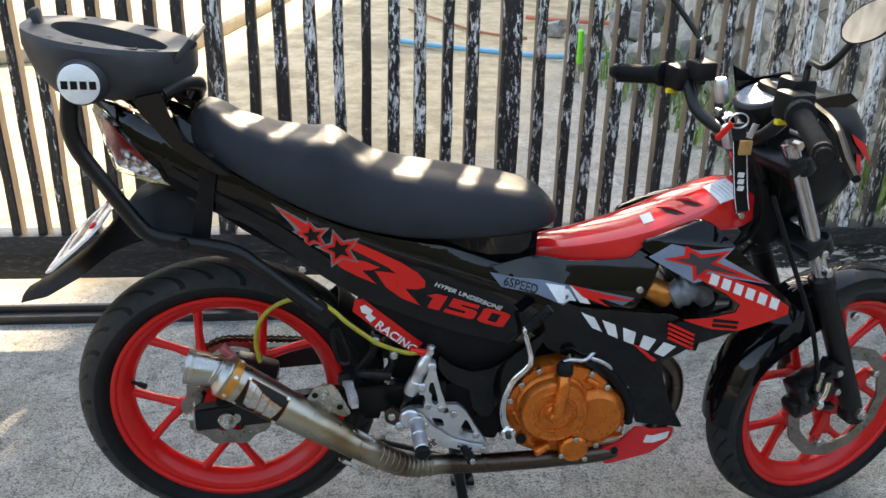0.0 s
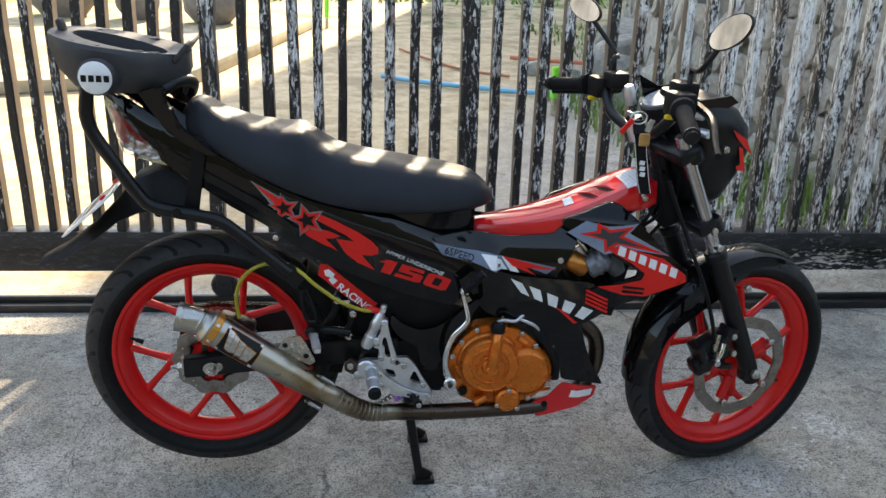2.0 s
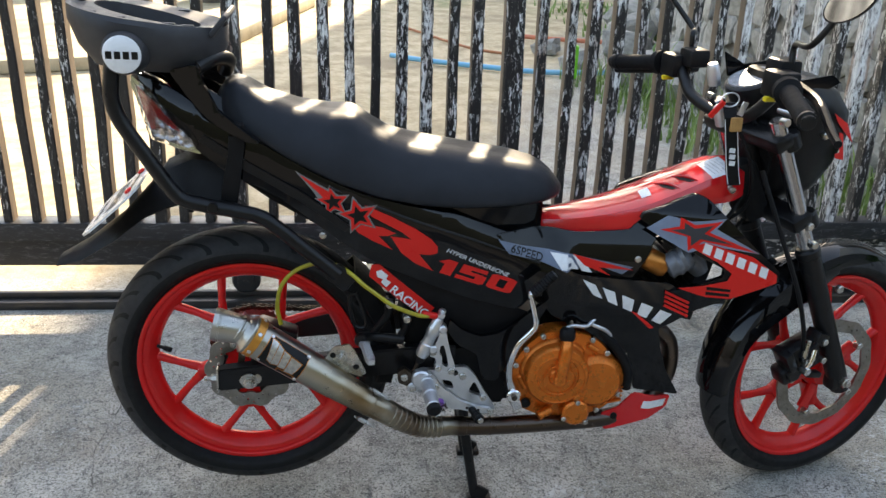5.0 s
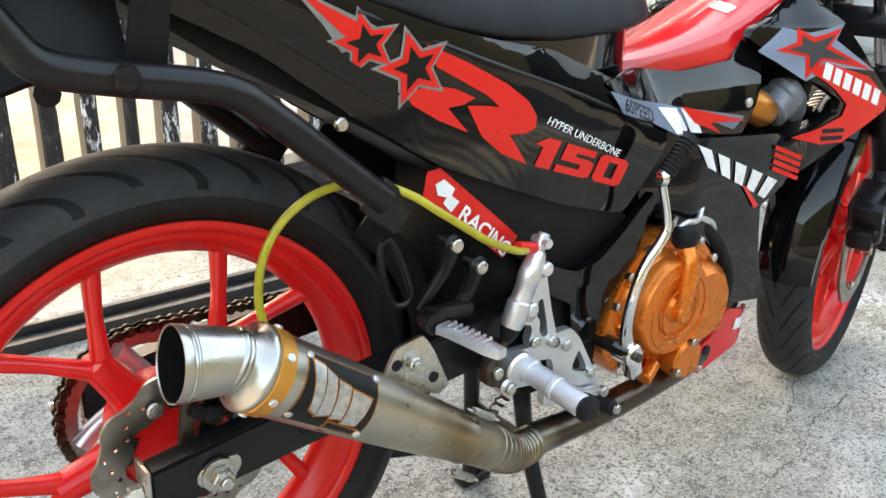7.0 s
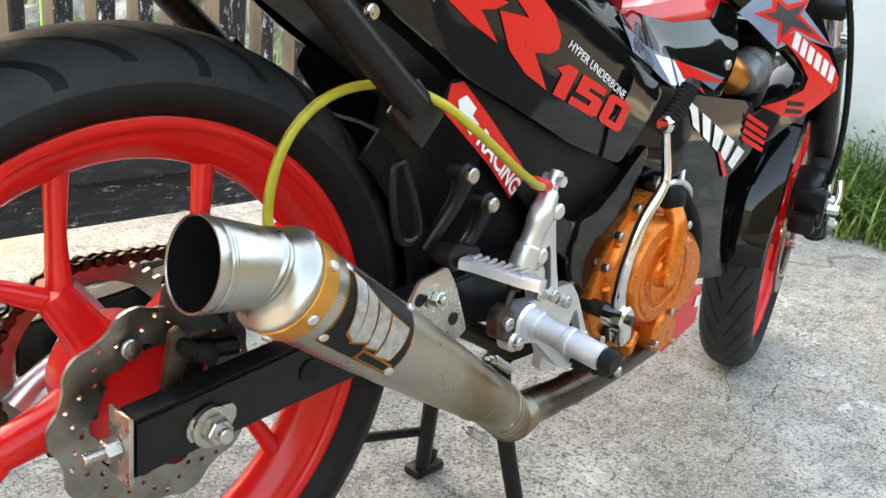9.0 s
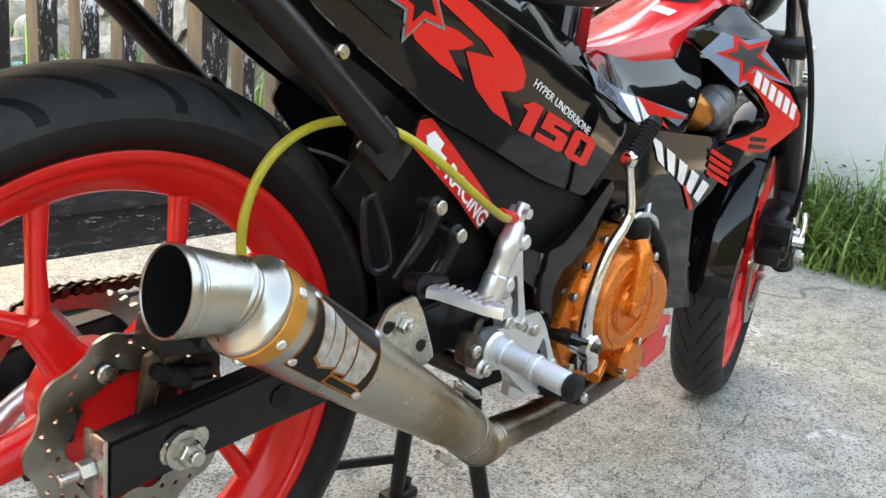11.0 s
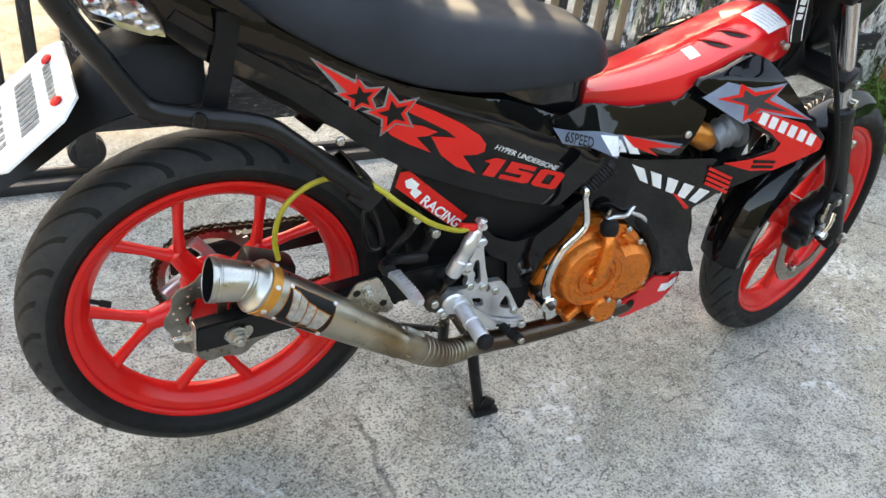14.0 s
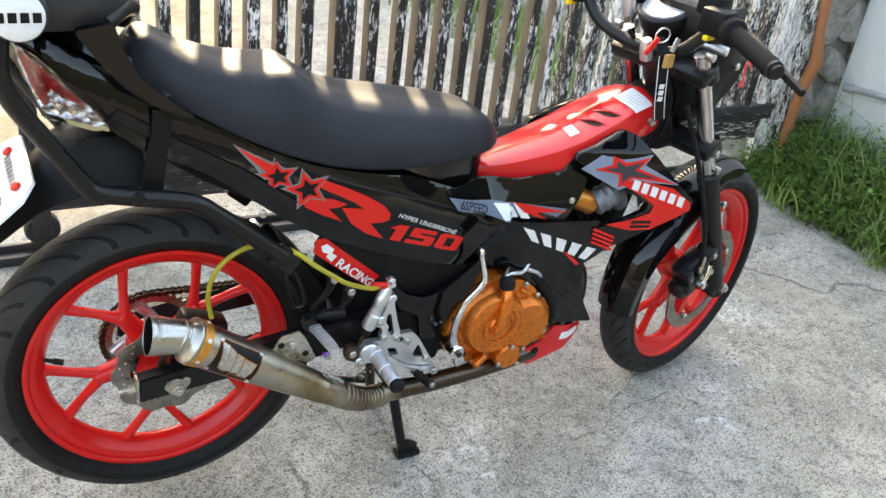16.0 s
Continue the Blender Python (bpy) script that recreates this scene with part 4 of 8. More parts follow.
    # fin stickers
    decal("silver_flash", [(0.49, 0.641), (0.546, 0.624), (0.645, 0.602), (0.776, 0.578), (0.754, 0.562), (0.705, 0.579), (0.636, 0.568), (0.576, 0.594), (0.512, 0.613)], fin_wide, surface("slate_sticker", (0.15, 0.19, 0.26), 0.35, 0.1, 0.0, (0.1, 0.13, 0.19), 9), bike, 0.001)
    for block_at in ([(0.602, 0.607), (0.643, 0.601), (0.664, 0.57), (0.626, 0.573)], [(0.65, 0.6), (0.67, 0.596), (0.692, 0.564), (0.671, 0.567)]):
        decal("white_bar", block_at, fin_wide, WHITE_STICKER, bike, 0.0018)
    decal("red_flash", [(0.651, 0.602), (0.777, 0.572), (0.705, 0.576), (0.731, 0.558), (0.676, 0.579)], fin_wide, RED_STICKER, bike, 0.0022)
    part("gear_lettering", letters("6SPEED", (0.515, 0.616), (0.583, 0.591), (0.52, 0.631), fin_wide, lift=0.002, bold=0.015), STICKER_HOLE_BLACK, bike, "dark words six speed")
    # leg shield: the model's word as plain slanted bars
    def quad(tl, bl, tr, br, k, n, gap=0.18):
        a, b = (k + gap * 0.5) / n, (k + 1 - gap * 0.5) / n
        mixp = lambda p, q, t: (p[0] + (q[0] - p[0]) * t, p[1] + (q[1] - p[1]) * t)
        return [mixp(tl, tr, a), mixp(tl, tr, b), mixp(bl, br, b), mixp(bl, br, a)]
    for k in range(5):
        decal("white_bar", quad((0.663, 0.557), (0.69, 0.523), (0.88, 0.47), (0.857, 0.446), k, 5, 0.38), leg_wide, WHITE_STICKER, leg, 0.0016)
    decal("red_bar", [(0.782, 0.482), (0.795, 0.477), (0.838, 0.441), (0.829, 0.438)], leg_wide, RED_STICKER, leg, 0.0022)
    for k in range(4):
        u, v = 0.848 + 0.001 * k, 0.53 - 0.0105 * k
        decal("red_bar", [(u, v), (u + 0.05, v - 0.02), (u + 0.049, v - 0.026), (u - 0.001, v - 0.006)], lambda x, z: max(leg_wide(x, z), shroud_wide(x, z)), RED_STICKER, leg, 0.0016)
    # shroud stickers
    decal("silver_flash", [(0.795, 0.661), (0.833, 0.691), (0.881, 0.683), (0.946, 0.693), (0.928, 0.672), (1.022, 0.624), (0.92, 0.636), (0.88, 0.618)], shroud_wide, SILVER_STICKER, shroud, 0.0004)
    decal("red_star", [(0.82, 0.662), (0.857, 0.671), (0.858, 0.69), (0.886, 0.677), (0.939, 0.688), (0.914, 0.665), (1.015, 0.626), (0.904, 0.646), (0.878, 0.622), (0.873, 0.652)], shroud_wide, RED_STICKER, shroud, 0.0012)
    decal("star_mark", [(0.84, 0.663), (0.866, 0.667), (0.866, 0.68), (0.885, 0.67), (0.922, 0.68), (0.904, 0.662), (0.965, 0.641), (0.898, 0.65), (0.882, 0.634), (0.879, 0.654)], shroud_wide, surface("charcoal_sticker", (0.035, 0.037, 0.045), 0.4), shroud, 0.002)
    decal("red_flash", [(0.88, 0.633), (0.911, 0.643), (0.963, 0.629), (1.01, 0.617), (1.064, 0.58), (1.066, 0.563), (0.978, 0.522), (0.929, 0.524), (0.87, 0.539), (0.925, 0.551), (0.966, 0.562), (0.972, 0.579), (0.94, 0.602)], shroud_wide, RED_STICKER, shroud, 0.0017)
    for k in range(6):
        decal("white_bar", quad((0.904, 0.645), (0.901, 0.624), (1.048, 0.592), (1.046, 0.57), k, 6, 0.34), shroud_wide, WHITE_STICKER, shroud, 0.0026)
    for k in range(2):
        decal("black_bar", [(0.925, 0.548 - 0.011 * k), (0.975, 0.544 - 0.011 * k), (0.975, 0.538 - 0.011 * k), (0.926, 0.541 - 0.011 * k)], shroud_wide, STICKER_HOLE_BLACK, shroud, 0.0026)
    decal("white_bar", [(0.846, 0.254), (0.905, 0.246), (0.9, 0.23), (0.842, 0.236)], lambda x, z: 0.102 - 0.5 * max(0.0, x - 0.86), WHITE_STICKER, belly, 0.001)
    # black disc painted as the dark of a hole
    bm = bmesh.new()
    rod(bm, (0.782, -0.101, 0.218), (0.782, -0.1045, 0.218), 0.008, 12)
    part("cowl_hole_disc", bm, STICKER_HOLE_BLACK, belly)
    # screws on the panels
    for x, z, w in ((0.785, 0.594, fin_wide), (0.148, 0.64, body_wide), (0.974, 0.735, lambda a, b: 0.08)):
        bm = bmesh.new()
        y = -w(x, z)
        rod(bm, (x, y + 0.004, z), (x, y - 0.003, z), 0.007, 14, 0.0015)
        rod(bm, (x, y - 0.0025, z), (x, y - 0.0036, z), 0.0032, 6)
        part("panel_screw", bm, STEEL, bike)
    # dark inner frame and airbox, seen through the gaps, with an added backing
    bm = bmesh.new()
    loft(bm, [[(x, -w, z0), (x, w, z0), (x, w * 0.9, z1), (x, -w * 0.9, z1)] for x, w, z0, z1 in ((-0.1, 0.05, 0.8, 0.86), (0.05, 0.07, 0.7, 0.8), (0.2, 0.085, 0.62, 0.72), (0.4, 0.09, 0.5, 0.68), (0.52, 0.09, 0.46, 0.64), (0.62, 0.075, 0.56, 0.63), (0.78, 0.065, 0.58, 0.64))])
    # black box added to stop light showing through behind the leg shield
    box(bm, (0.72, 0, 0.5), (0.24, 0.15, 0.13), Matrix.Rotation(radians(20), 4, "Y"), 0.01)
    part("inner_frame_backing", bm, MATTE_BLACK, bike)
    bm = bmesh.new()
    slab(bm, round_corners([(0.37, 0.38), (0.46, 0.39), (0.54, 0.32), (0.53, 0.252), (0.47, 0.262), (0.41, 0.262), (0.385, 0.3)], 0.15), -0.088, -0.098, 0.002)
    part("frame_plate", bm, MATTE_BLACK, bike, "black frame plate behind the foot peg")
    bm = bmesh.new()
    pipe(bm, [(0.985, 0, 0.72), (0.9, 0, 0.67), (0.75, 0, 0.62), (0.6, 0, 0.6)], 0.032, 12, 5)
    rod(bm, (1.0, 0, 0.89), (1.062, 0, 0.71), 0.026, 16, 0.004)
    part("spine_tube", bm, SATIN_BLACK, bike)
    # radiator and hoses behind the shroud window
    bm = bmesh.new()
    box(bm, (0.93, 0, 0.55), (0.03, 0.2, 0.2), Matrix.Rotation(radians(12), 4, "Y"), 0.004)
    radiator = part("radiator", bm, MATTE_BLACK, bike)
    for k in range(14):
        bm = bmesh.new()
        box(bm, (0.912, 0, 0.47 + 0.012 * k), (0.004, 0.19, 0.004))
        part("cooling_fin", bm, MATTE_BLACK, radiator)


def line_at(table, x):
    for (x0, v0), (x1, v1) in zip(table, table[1:]):
        if x <= x1 or (x1, v1) == table[-1]:
            return v0 + (v1 - v0) * (x - x0) / (x1 - x0)


def make_tank_cover():
    """The red cover between seat and head: a rounded ridge widening to the front."""
    st = [(0.578, 0.028, 0.654, 0.642), (0.605, 0.044, 0.659, 0.629), (0.646, 0.057, 0.668, 0.617), (0.7, 0.067, 0.68, 0.623), (0.75, 0.076, 0.694, 0.632), (0.796, 0.083, 0.709, 0.643), (0.84, 0.084, 0.727, 0.661), (0.88, 0.083, 0.745, 0.685), (0.912, 0.082, 0.76, 0.703), (0.95, 0.078, 0.779, 0.709), (0.99, 0.07, 0.794, 0.701), (1.008, 0.06, 0.782, 0.715)]
    wide, high, low = ([(s[0], s[k]) for s in st] for k in (1, 2, 3))
    shape = [(1.0, 0.0), (1.005, 0.12), (0.97, 0.3), (0.93, 0.46), (0.885, 0.62), (0.83, 0.78), (0.68, 0.85), (0.45, 0.915), (0.22, 0.965), (0.0, 1.0)]
    def at(x, k, lift=0.0):
        """A point on the flank nearest the street; k runs from the lower edge (0) to the ridge (9)."""
        i = min(int(k), 8)
        (u0, v0), (u1, v1) = shape[i], shape[i + 1]
        u, v = u0 + (u1 - u0) * (k - i), v0 + (v1 - v0) * (k - i)
        w, zt, zb = (sum(line_at(t, x + 0.011 * j) for j in range(-3, 4)) / 7 for t in (wide, high, low))
        return Vector((x, -(w + lift) * u - lift * 0.3, zb + (zt - zb + lift) * v))
    bm = bmesh.new()
    rings = []
    for i in range(41):
        x = st[0][0] + (st[-1][0] - st[0][0]) * i / 40
        near = [at(x, k) for k in range(10)]
        far = [Vector((p.x, -p.y, p.z)) for p in reversed(near[:-1])]
        zb = near[0].z
        rings.append(near + far + [Vector((x, -near[0].y - 0.005, zb)), Vector((x, 0, zb + 0.01)), Vector((x, near[0].y + 0.005, zb))])
    loft(bm, rings)
    cover = part("tank_cover", bm, RED_PAINT, bike, "gloss red tank cover with a creased flank", angle=28)
    def patch(name, x0, x1, k0, k1, material, lift=0.0012, label="", slant=0.0):
        bm = bmesh.new()
        g = [[bm.verts.new(at(x0 + (x1 - x0) * i / 8 + slant * j / 8, k0 + (k1 - k0) * j / 8, lift)) for j in range(9)] for i in range(9)]
        for i in range(8):
            for j in range(8):
                bm.faces.new((g[i][j], g[i + 1][j], g[i + 1][j + 1], g[i][j + 1]))
        return part(name, bm, material, cover, label)
    patch("white_label", 0.934, 0.986, 4.8, 8.8, WHITE_STICKER, 0.0012, "white label with rows of small print", -0.012)
    patch("label_header", 0.978, 0.987, 4.8, 8.8, RED_STICKER, 0.0022, "", -0.012)
    for k in range(5):
        patch("grey_bar", 0.94 + 0.0072 * k, 0.9408 + 0.0072 * k, 5.6, 8.3, GREY_STICKER, 0.0022, "", -0.012)
    patch("white_label", 0.798, 0.818, 6.6, 8.2, WHITE_STICKER)
    for x in (0.838, 0.874):
        # flat black face stands in for the shaded slot
        bm = bmesh.new()
        q = [at(x, 8.2, 0.0012), at(x + 0.016, 7.2, 0.0012), at(x + 0.028, 6.0, 0.0012), at(x + 0.018, 6.2, 0.0012), at(x + 0.005, 7.2, 0.0012)]
        bm.faces.new([bm.verts.new(p) for p in q])
        part("vent_slot_patch", bm, STICKER_HOLE_BLACK, cover)
        bm = bmesh.new()
        pipe(bm, [at(x - 0.004, 8.6, 0.001), at(x + 0.018, 7.3, 0.003), at(x + 0.032, 5.9, 0.001)], [0.0012, 0.0045, 0.0012], 8, 5)
        part("vent_lip", bm, RED_PAINT, cover)
    bm = bmesh.new()
    p = at(0.972, 2.6, 0.001)
    rod(bm, p, p + Vector((0, -0.004, 0.0)), 0.006, 14, 0.0015)
    part("cover_screw", bm, STEEL, cover)


def make_seat():
    # half section, from the lower edge to the crown
    PROFILE = [(p.x, p.y) for p in spline([Vector((u, v, 0)) for u, v in ((1.0, 0.0), (1.01, 0.1), (0.95, 0.36), (0.85, 0.6), (0.71, 0.82), (0.59, 0.93), (0.48, 0.985), (0.36, 1.0), (0.2, 0.992), (0.0, 0.98))], 3)]
    tops = [(-0.05, 0.896), (-0.035, 0.918), (-0.015, 0.924), (0.005, 0.917), (0.04, 0.896), (0.1, 0.877), (0.158, 0.869), (0.2, 0.869), (0.214, 0.864), (0.245, 0.842), (0.281, 0.822), (0.323, 0.812), (0.386, 0.802), (0.451, 0.792), (0.517, 0.783), (0.572, 0.771), (0.602, 0.756), (0.622, 0.738), (0.632, 0.724)]
    wides = [(-0.05, 0.03), (-0.035, 0.062), (0.0, 0.085), (0.06, 0.1), (0.13, 0.112), (0.2, 0.118), (0.3, 0.122), (0.38, 0.12), (0.46, 0.114), (0.53, 0.104), (0.585, 0.085), (0.615, 0.06), (0.632, 0.022)]
    lows = [(-0.05, 0.875), (0.0, 0.84), (0.027, 0.828), (0.091, 0.792), (0.176, 0.752), (0.255, 0.725), (0.335, 0.711), (0.417, 0.705), (0.5, 0.706), (0.56, 0.709), (0.632, 0.716)]
    bm = bmesh.new()
    rings = []
    for i in range(61):
        x = -0.05 + 0.682 * i / 60
        w, zt, zb = line_at(wides, x), line_at(tops, x), line_at(lows, x)
        half = [(w * u, zb + (zt - zb) * v) for u, v in PROFILE]
        ring = [(x, -u, v) for u, v in half] + [(x, u, v) for u, v in reversed(half[:-1])]
        ring += [(x, w * 0.9, zb - 0.006), (x, 0, zb - 0.006), (x, -w * 0.9, zb - 0.006)]
        rings.append(ring)
    loft(bm, rings)
    part("seat", bm, VINYL, bike, "black vinyl seat with a raised pillion step", angle=60)
    bm = bmesh.new()
    loft(bm, [[(x, -w, z0), (x, w, z0), (x, w, z1), (x, -w, z1)] for x, w, z0, z1 in ((0.3, 0.1, 0.67, 0.705), (0.45, 0.098, 0.66, 0.7), (0.55, 0.08, 0.64, 0.7), (0.59, 0.05, 0.64, 0.7))])
    part("seat_base", bm, GLOSS_BLACK, bike)


def make_rear_wheel():
    wheel = empty("rear_wheel", Matrix.Translation(REAR), bike)
    make_wheel(wheel, 0.2985, 0.05, 0.0365, REAR_RUBBER, 52.0)
    bm = bmesh.new()
    lathe(bm, (0, -0.05, 0), (0, 0.05, 0), [(0, 0.04), (0.06, 0.07), (0.16, 0.074), (0.22, 0.07), (0.3, 0.058), (0.65, 0.056), (0.9, 0.052), (1, 0.04)], 32)
    hub = part("hub", bm, RED_WHEEL, wheel, "red cast wheel hub")
    for k in range(5):
        a = radians(52 + 36 + 72 * k)
        # black bead in place of the slot's inner darkness
        bm = bmesh.new()
        pipe(bm, [(0.056 * math.cos(a + t), -0.0475, 0.056 * math.sin(a + t)) for t in (-0.22, -0.1, 0.02, 0.14, 0.26)], 0.0052, 8, 2)
        part("hub_slot_fill", bm, STICKER_HOLE_BLACK, hub)
    disc_ring(wheel, -0.055, 0.058, 0.09, 10, 0.004)
    bm = bmesh.new()
    n = 42
    prof = []
    for i in range(n * 4):
        a = 2 * math.pi * i / (n * 4)
        prof.append((a, 0.0915 if i % 4 < 2 else 0.0855))
    for y0, y1 in ((0.058, 0.063),):
        inner = [[bm.verts.new((0.071 * math.cos(a), y, 0.071 * math.sin(a))) for a, r in prof] for y in (y0, y1)]
        outer = [[bm.verts.new((r * math.cos(a), y, r * math.sin(a))) for a, r in prof] for y in (y0, y1)]
        m = len(prof)
        for i in range(m):
            j = (i + 1) % m
            for q in ((inner[0][i], inner[0][j], outer[0][j], outer[0][i]), (inner[1][i], outer[1][i], outer[1][j], inner[1][j]), (outer[0][i], outer[0][j], outer[1][j], outer[1][i]), (inner[0][j], inner[0][i], inner[1][i], inner[1][j])):
                bm.faces.new(q)
    part("sprocket", bm, DISC_STEEL, wheel, "grey steel rear sprocket", smooth=False)
    bm = bmesh.new()
    for k in range(4):
        a = radians(20 + 90 * k)
        pipe(bm, [(0.03 * math.cos(a - 0.5), 0.055, 0.03 * math.sin(a - 0.5)), (0.052 * math.cos(a - 0.2), 0.058, 0.052 * math.sin(a - 0.2)), (0.076 * math.cos(a), 0.058, 0.076 * math.sin(a))], [0.013, 0.01, 0.012], 10, 4)
    lathe(bm, (0, 0.03, 0), (0, 0.075, 0), [(0, 0.045), (0.6, 0.042), (0.8, 0.036), (1, 0.026)], 28)
    part("sprocket_carrier", bm, ALLOY, wheel)


def make_wheel(wheel, big, half, rim_half, rubber, first):
    """Tyre, rim, five forked spokes and a valve, round the y axis."""
    bm = bmesh.new()
    n = 96
    # from the bead over the bulging wall to the crown
    wall = [(rim_half - 0.0035, 0.0), (rim_half - 0.001, 0.08), (half * 0.93, 0.2), (half, 0.36), (half * 0.95, 0.54), (half * 0.78, 0.74), (half * 0.52, 0.9), (half * 0.25, 0.98), (0.0, 1.0)]
    near = [(-p.x, 0.2305 + (big - 0.2305) * p.y) for p in spline([Vector((u, v, 0)) for u, v in wall], 3)]
    prof = [(-rim_half * 0.4, 0.214)] + near + [(-u, r) for u, r in reversed(near[:-1])] + [(rim_half * 0.4, 0.214)]
    ring_of(bm, prof, n)
    part("tyre", bm, rubber, wheel, "black road tyre with slanted tread grooves")
    bm = bmesh.new()
    h = rim_half
    face = [(-h, 0.2325), (-h - 0.0012, 0.2295), (-h - 0.001, 0.2255), (-h + 0.0015, 0.2225), (-h + 0.0065, 0.221), (-h + 0.0075, 0.2165), (-h + 0.009, 0.212), (-h + 0.013, 0.2085), (-h * 0.42, 0.2), (-h * 0.2, 0.194), (0, 0.192)]
    back = [(h - 0.004, 0.233), (h - 0.006, 0.222), (0, 0.205), (-h + 0.006, 0.222), (-h + 0.004, 0.233)]
    ring_of(bm, face + [(-u, r) for u, r in reversed(face[:-1])] + back, n, True)
    part("rim", bm, RED_WHEEL, wheel, "red enamelled cast rim")
    for k in range(5):
        a = radians(first + 72 * k)
        bm = bmesh.new()
        def at(r, t, y=0.0):
            return Vector((r * math.cos(t), y, r * math.sin(t)))
        fork = 0.116
        pipe(bm, [at(0.045, a), at(0.07, a), at(fork, a)], [0.024, 0.0185, 0.015], 14, 5)
        for s in (-1, 1):
            t = a + s * radians(17.5)
            pipe(bm, [at(fork - 0.012, a + s * 0.03), at(0.15, a + s * radians(11.5)), at(0.198, t)], [0.0105, 0.0078, 0.0095], 14, 5)
        for v in bm.verts:
            v.co.y *= 1.2
        part("spoke", bm, RED_WHEEL, wheel)
    t = radians(first + 118)
    bm = bmesh.new()
    p, q = Vector((0.196 * math.cos(t), -0.012, 0.196 * math.sin(t))), Vector((0.166 * math.cos(t), -0.022, 0.166 * math.sin(t)))
    rod(bm, p, q, 0.004, 10)
    rod(bm, p.lerp(q, 0.45), q, 0.0058, 10, 0.0012)
    part("valve", bm, MATTE_BLACK, wheel)


def ring_of(bm, prof, n, closed=False):
    """Turns a profile of (y, radius) round the y axis."""
    rings = [[bm.verts.new((r * math.cos(2 * math.pi * i / n), y, r * math.sin(2 * math.pi * i / n))) for y, r in prof] for i in range(n)]
    m = len(prof)
    for i in range(n):
        a, b = rings[i], rings[(i + 1) % n]
        for j in range(m if closed else m - 1):
            k = (j + 1) % m
            bm.faces.new((a[j], b[j], b[k], a[k]))


def disc_ring(parent, y, inner, outer, waves, depth, holes=True, swing=1.0):
    """A waved brake disc with drilled holes."""
    bm = bmesh.new()
    n = waves * 12
    def edge(r, swell):
        loop = []
        for i in range(n):
            a = 2 * math.pi * i / n
            w = math.cos(a * waves)
            k = r + swell * swing * math.copysign(abs(w) ** 0.6, w)
            loop.append((k * math.cos(a), k * math.sin(a)))
        return loop
    loops = [edge(outer, 0.0035), edge(inner, 0.003)]
    if holes:
        for i in range(waves * 4):
            a = 2 * math.pi * (i + 0.5) / (waves * 4)
            r = inner + (outer - inner) * (0.27, 0.5, 0.73, 0.5)[i % 4]
            loops.append([(r * math.cos(a) + 0.0024 * math.cos(t), r * math.sin(a) + 0.0024 * math.sin(t)) for t in (math.pi * k / 4 for k in range(8))])
    flat = [p for loop in loops for p in loop]
    back = y + depth * (1 if y < 0 else -1)
    near, far = [bm.verts.new((u, y, v)) for u, v in flat], [bm.verts.new((u, back, v)) for u, v in flat]
    for tri in tessellate_polygon([[Vector((u, v, 0)) for u, v in loop] for loop in loops]):
        for vs in (near, far):
            bm.faces.new([vs[k] for k in tri])
    first = 0
    for loop in loops:
        m = len(loop)
        for k in range(m):
            p, q = first + k, first + (k + 1) % m
            bm.faces.new((near[p], near[q], far[q], far[p]))
        first += m
    disc = part("brake_disc", bm, DISC_STEEL, parent, "waved drilled steel brake disc", smooth=False)
    return disc


